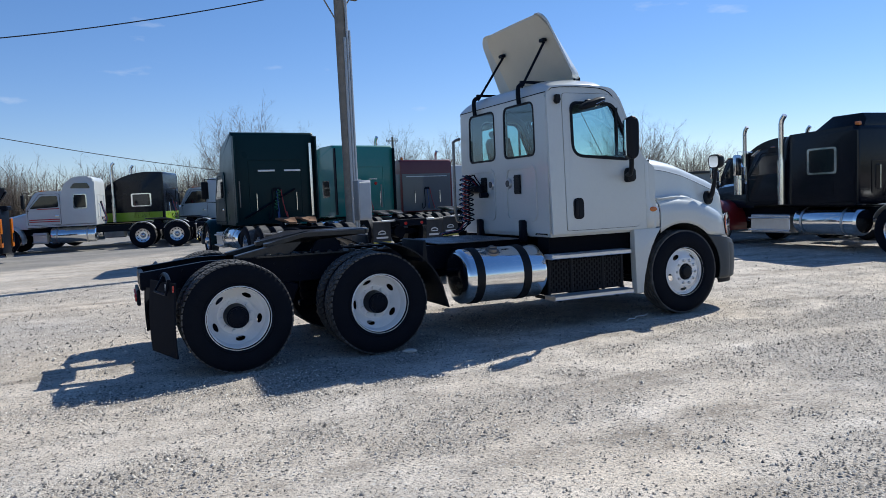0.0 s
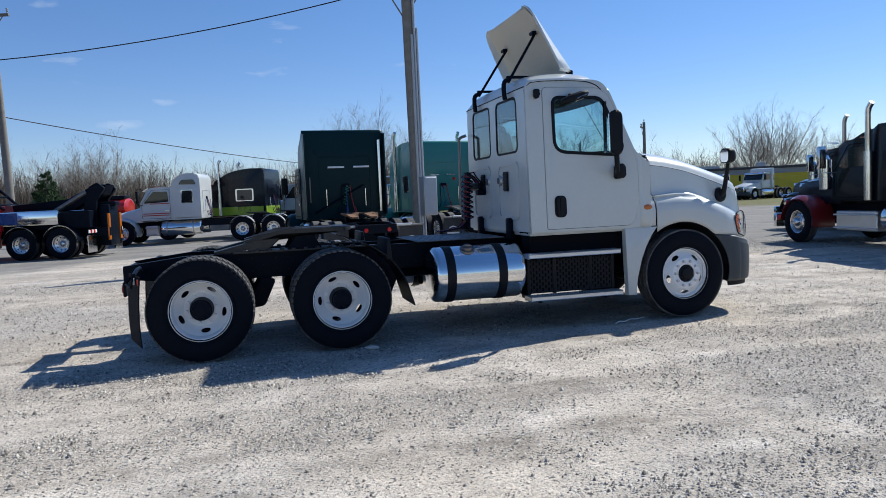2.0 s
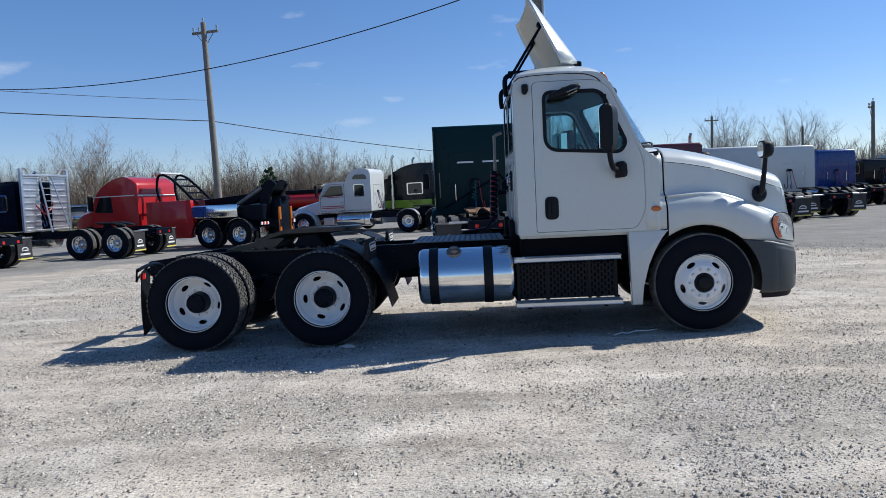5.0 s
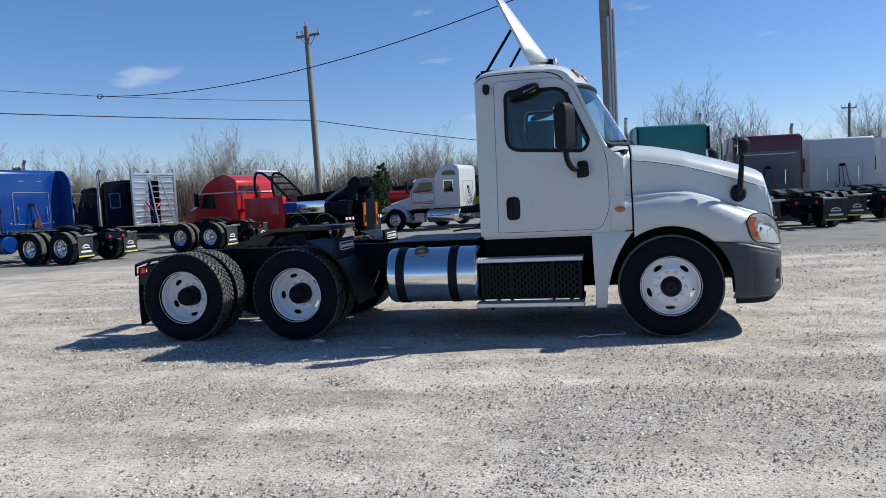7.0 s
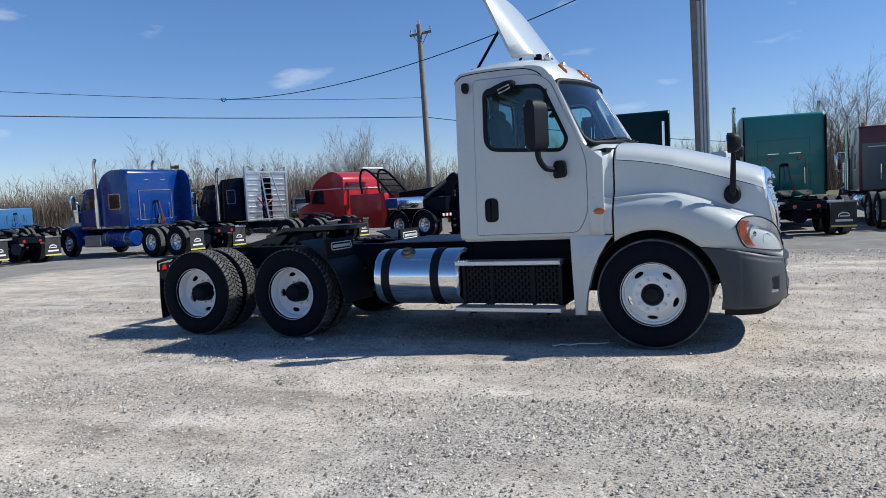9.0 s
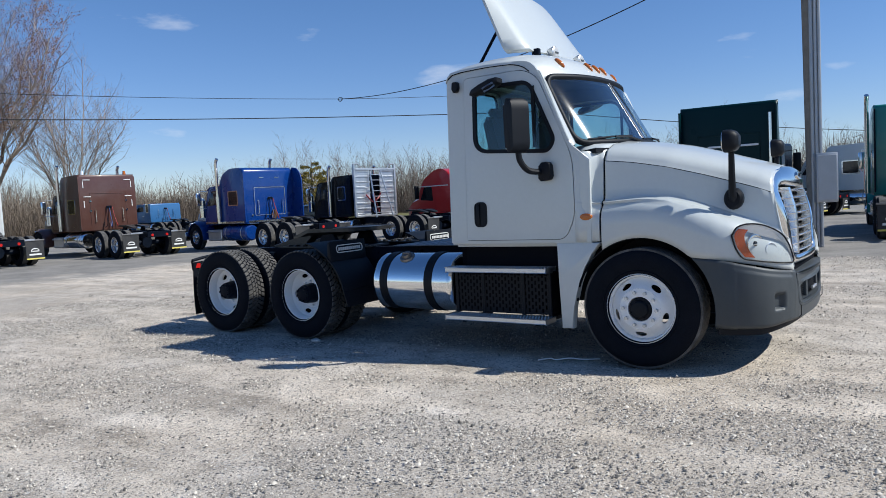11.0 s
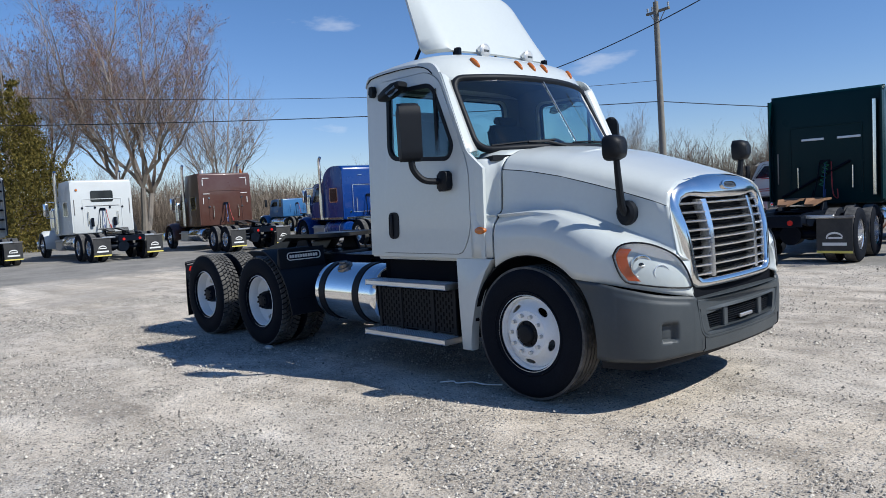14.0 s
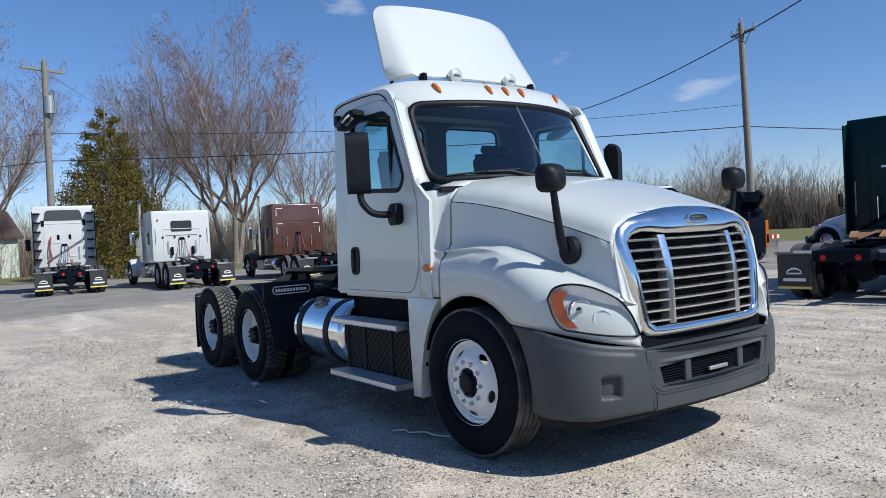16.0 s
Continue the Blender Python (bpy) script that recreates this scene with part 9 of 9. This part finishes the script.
# thin pale plastic strip lying on the ground beside the front wheel
bm = BM()
tube(bm, curve_pts([(-0.95, -1.23, 0.012), (-0.86, -1.16, 0.02), (-0.80, -1.17, 0.014), (-0.70, -1.09, 0.02), (-0.58, -1.07, 0.014), (-0.45, -0.99, 0.012)], 4), 0.006, 5)
tagged(new("plastic_strip", finish("plastic_strip", bm, LOGO_WHITE)), "thin pale plastic strip lying on the ground", "litter")


# ---- fittings that set the parked tractors apart ----
def back_panel(root, sb, poly, mat, name, label="", out=0.012):
    bm = BM()
    sheet(bm, poly, [], lambda u, v: (sb - out, u, v), (out * 0.9, 0, 0))
    return part(name, bm, mat, root, label)


def back_outline(root, sb, poly, mat, name, t=0.025, out=0.016):
    bm = BM()
    sheet(bm, poly, [shrink(poly, t)], lambda u, v: (sb - out, u, v), (out * 0.9, 0, 0))
    return part(name, bm, mat, root)


def knob(root, x, y, z, r, mat, name):
    bm = BM()
    cyl(bm, (x, y, z), (x - 0.03, y, z), r, r * 0.8, 12)
    part(name, bm, mat, root)


def bar(root, x, y0, y1, z0, z1, mat, name, d=0.02):
    bm = BM()
    box(bm, x - d, x, y0, y1, z0, z1, 0.004, 1)
    part(name, bm, mat, root)


# high-roofed white tractor: side extenders with dark edges and straps, dark sheet painting the hollow's shade under the
# roof
for s_ in (-1, 1):
    bm = BM()
    prism(bm, rpoly([(1.72, 1.10), (1.72, 3.38), (2.34, 3.46), (2.34, 1.10)], [0.05, 0.12, 0.05, 0.03], 4), min(s_ * 1.13, s_ * 1.165), max(s_ * 1.13, s_ * 1.165), 0.01, 1)
    ex = part("side_extender", bm, WHITE_FAR, highroof)
    bm = BM()
    box(bm, 1.60, 1.725, s_ * 1.148 - 0.02, s_ * 1.148 + 0.02, 1.12, 3.34, 0.008, 1)
    part("edge_strip", bm, BLACK, ex)
    for k in range(6):
        bm = BM()
        z_ = 1.35 + k * 0.38
        prism(bm, [(2.29, z_), (2.29, z_ + 0.07), (1.95, z_ + 0.03), (1.95, z_ - 0.02)], min(s_ * 0.86, s_ * 1.12), max(s_ * 0.86, s_ * 1.12), 0.006, 1)
        part("strap_hinge", bm, BLACK, ex)
    back_outline(highroof, 2.3, rpoly([(s_ * 0.10, 1.45), (s_ * 0.80, 1.45), (s_ * 0.80, 2.05), (s_ * 0.10, 2.05)], 0.10, 4), WHITE_FAR, "pressed_panel")
    bar(highroof, 2.3, s_ * 0.22 - 0.05, s_ * 0.22 + 0.05, 2.18, 2.38, BLACK, "vent")
    bar(highroof, 2.3, s_ * 0.78 - 0.06, s_ * 0.78 + 0.06, 2.75, 3.0, BLACK, "vent")
back_panel(highroof, 2.3, rpoly([(-0.74, 2.98), (0.74, 2.98), (0.66, 3.42), (-0.66, 3.42)], [0.05, 0.05, 0.14, 0.14], 4), GREY_PLASTIC, "hollow_shade", "dark sheet painted as the shade of the hollow under the roof cap")
bm = BM()
tube(bm, [(2.22, 0.55, 1.35), (2.2, -0.75, 2.2)], 0.02, 6)
part("grab_bar", bm, STEEL, highroof)
bm = BM()
tube(bm, curve_pts([(2.2, 0.5, 2.3), (2.1, 0.55, 1.8), (2.05, 0.5, 1.35), (2.1, 0.7, 1.2)], 4), 0.03, 6)
part("air_line", bm, HOSE_RED, highroof)

# square white tractor: hooks, rail and stanchions below the window
for y_ in (-0.75, -0.28, 0.28, 0.75):
    knob(square, 1.345, y_, 2.02, 0.045, BLACK, "lashing_eye")
bar(square, 1.35, -0.62, 0.62, 2.08, 2.10, STEEL, "rail")
for s_ in (-1, 1):
    bm = BM()
    box(bm, 1.22, 1.34, s_ * 0.42 - 0.05, s_ * 0.42 + 0.05, 1.28, 1.62, 0.02, 1)
    part("stanchion", bm, BLACK, square)
    bar(square, 1.35, s_ * 1.03 - 0.012, s_ * 1.03 + 0.012, 1.75, 2.35, STEEL, "grab_bar")
knob(square, 1.345, 0.92, 2.72, 0.05, AMBER, "beacon")

# brown tractor: light strips, round lamps and roof beacons
for s_ in (-1, 1):
    bar(brown, 2.1, s_ * 0.82 - 0.14, s_ * 0.82 + 0.14, 3.02, 3.05, LOGO_WHITE, "light_strip")
    bar(brown, 2.1, s_ * 0.96 - 0.016, s_ * 0.96 + 0.016, 2.72, 2.98, LOGO_WHITE, "light_strip")
    bar(brown, 2.1, s_ * 0.82 - 0.14, s_ * 0.82 + 0.14, 2.36, 2.39, LOGO_WHITE, "light_strip")
    bar(brown, 2.1, s_ * 0.96 - 0.016, s_ * 0.96 + 0.016, 1.95, 2.22, LOGO_WHITE, "light_strip")
    for z_ in (2.2, 1.82):
        knob(brown, 2.095, s_ * 0.72, z_, 0.05, CHROME, "round_lamp")
    bm = BM()
    cyl(bm, (2.35, s_ * 0.85, 3.24), (2.35, s_ * 0.85, 3.40), 0.07, 0.05, 12)
    part("beacon", bm, AMBER if s_ < 0 else WHITE_LENS, brown)

# royal blue tractor: bright outlined hatch, seams, chrome foot strip, small lamps
back_outline(royal, 1.8, rpoly([(-0.70, 1.30), (0.70, 1.30), (0.70, 2.38), (-0.70, 2.38)], 0.05, 4), ALU_DULL, "hatch_outline", 0.016)
bar(royal, 1.8, -1.0, 1.0, 1.04, 1.12, CHROME, "foot_strip")
for s_ in (-1, 1):
    bar(royal, 1.8, s_ * 0.35 - 0.1, s_ * 0.35 + 0.1, 2.74, 2.76, CHROME, "light_strip")
    knob(royal, 1.795, s_ * 0.82, 1.32, 0.05, CHROME, "round_lamp")
    bm = BM()
    box(bm, 1.9, 4.7, s_ * 1.14 - 0.012, s_ * 1.14 + 0.012, 1.03, 1.12, 0.004, 1)
    part("foot_strip", bm, CHROME, royal)
bm = BM()
prism(bm, rpoly([(1.22, 1.12), (1.22, 2.75), (1.5, 3.10), (1.86, 3.13), (1.86, 1.12)], [0.04, 0.3, 0.2, 0.02, 0.02], 5), -1.15, -1.11, 0.008, 1)
part("side_extender", bm, NAVY, royal)
bm = BM()
loft(bm, [[(1.76 - 0.05 * k, -0.12 + r * math.cos(t), z_ + 0.0 * t) for t in lin(0, 6.28, 9)[:-1]] for z_, r, k in ((1.15, 0.10, 0), (1.3, 0.13, 1), (1.5, 0.05, 0.5))])
part("strap_bag", bm, RUST, royal, "orange net of straps")

# teal tractor: dark edge and lamps
for s_ in (-1, 1):
    bm = BM()
    box(bm, 1.50, 1.66, s_ * 1.12 - 0.02, s_ * 1.12 + 0.02, 1.1, 3.36, 0.008, 1)
    part("side_extender", bm, BLACK, teal)
    bar(teal, 1.66, s_ * 0.62 - 0.02, s_ * 0.62 + 0.02, 1.3, 2.1, STEEL, "grab_bar")
    bar(teal, 1.66, s_ * 0.30 - 0.16, s_ * 0.30 + 0.16, 2.28, 2.31, CHROME, "light_strip")
    knob(teal, 1.655, s_ * 0.42, 2.14, 0.06, RED_LENS, "round_lamp")
for y_, z_ in ((0.0, 1.9),):
    knob(teal, 1.655, y_, z_, 0.05, RED_LENS, "round_lamp")

# dark green tractor: side extenders, hose and hooks
for s_ in (-1, 1):
    bm = BM()
    box(bm, 1.55, 1.75, s_ * 1.12 - 0.018, s_ * 1.12 + 0.018, 1.1, 3.38, 0.008, 1)
    part("side_extender", bm, DKGREEN, dkg)
    bar(dkg, 1.75, s_ * 0.99 - 0.015, s_ * 0.99 + 0.015, 1.5, 2.2, STEEL, "grab_bar")
bm = BM()
tube(bm, [(1.65 + 0.05 * math.cos(t * 3.1), -0.05 + 0.12 * t / 12 + 0.05 * math.sin(t * 3.1), 1.95 - 0.045 * t) for t in lin(0, 12, 90)], 0.011, 5)
part("air_line", bm, shader("green_hose", (0.02, 0.16, 0.08), 0.5), dkg, "coiled green hose")
bm = BM()
tube(bm, [(1.70, 0.9, 1.2), (1.70, -0.5, 1.95)], 0.03, 6)
part("brace", bm, BLACK, dkg)

# maroon tractor: rail across the back, marker lamp
bar(maroon, 2.178, -0.9, 0.9, 2.40, 2.43, ALU_DULL, "rail")
bm = BM()
cyl(bm, (2.3, 1.0, 3.05), (2.3, 1.0, 3.18), 0.07, 0.05, 10)
part("beacon", bm, AMBER, maroon)
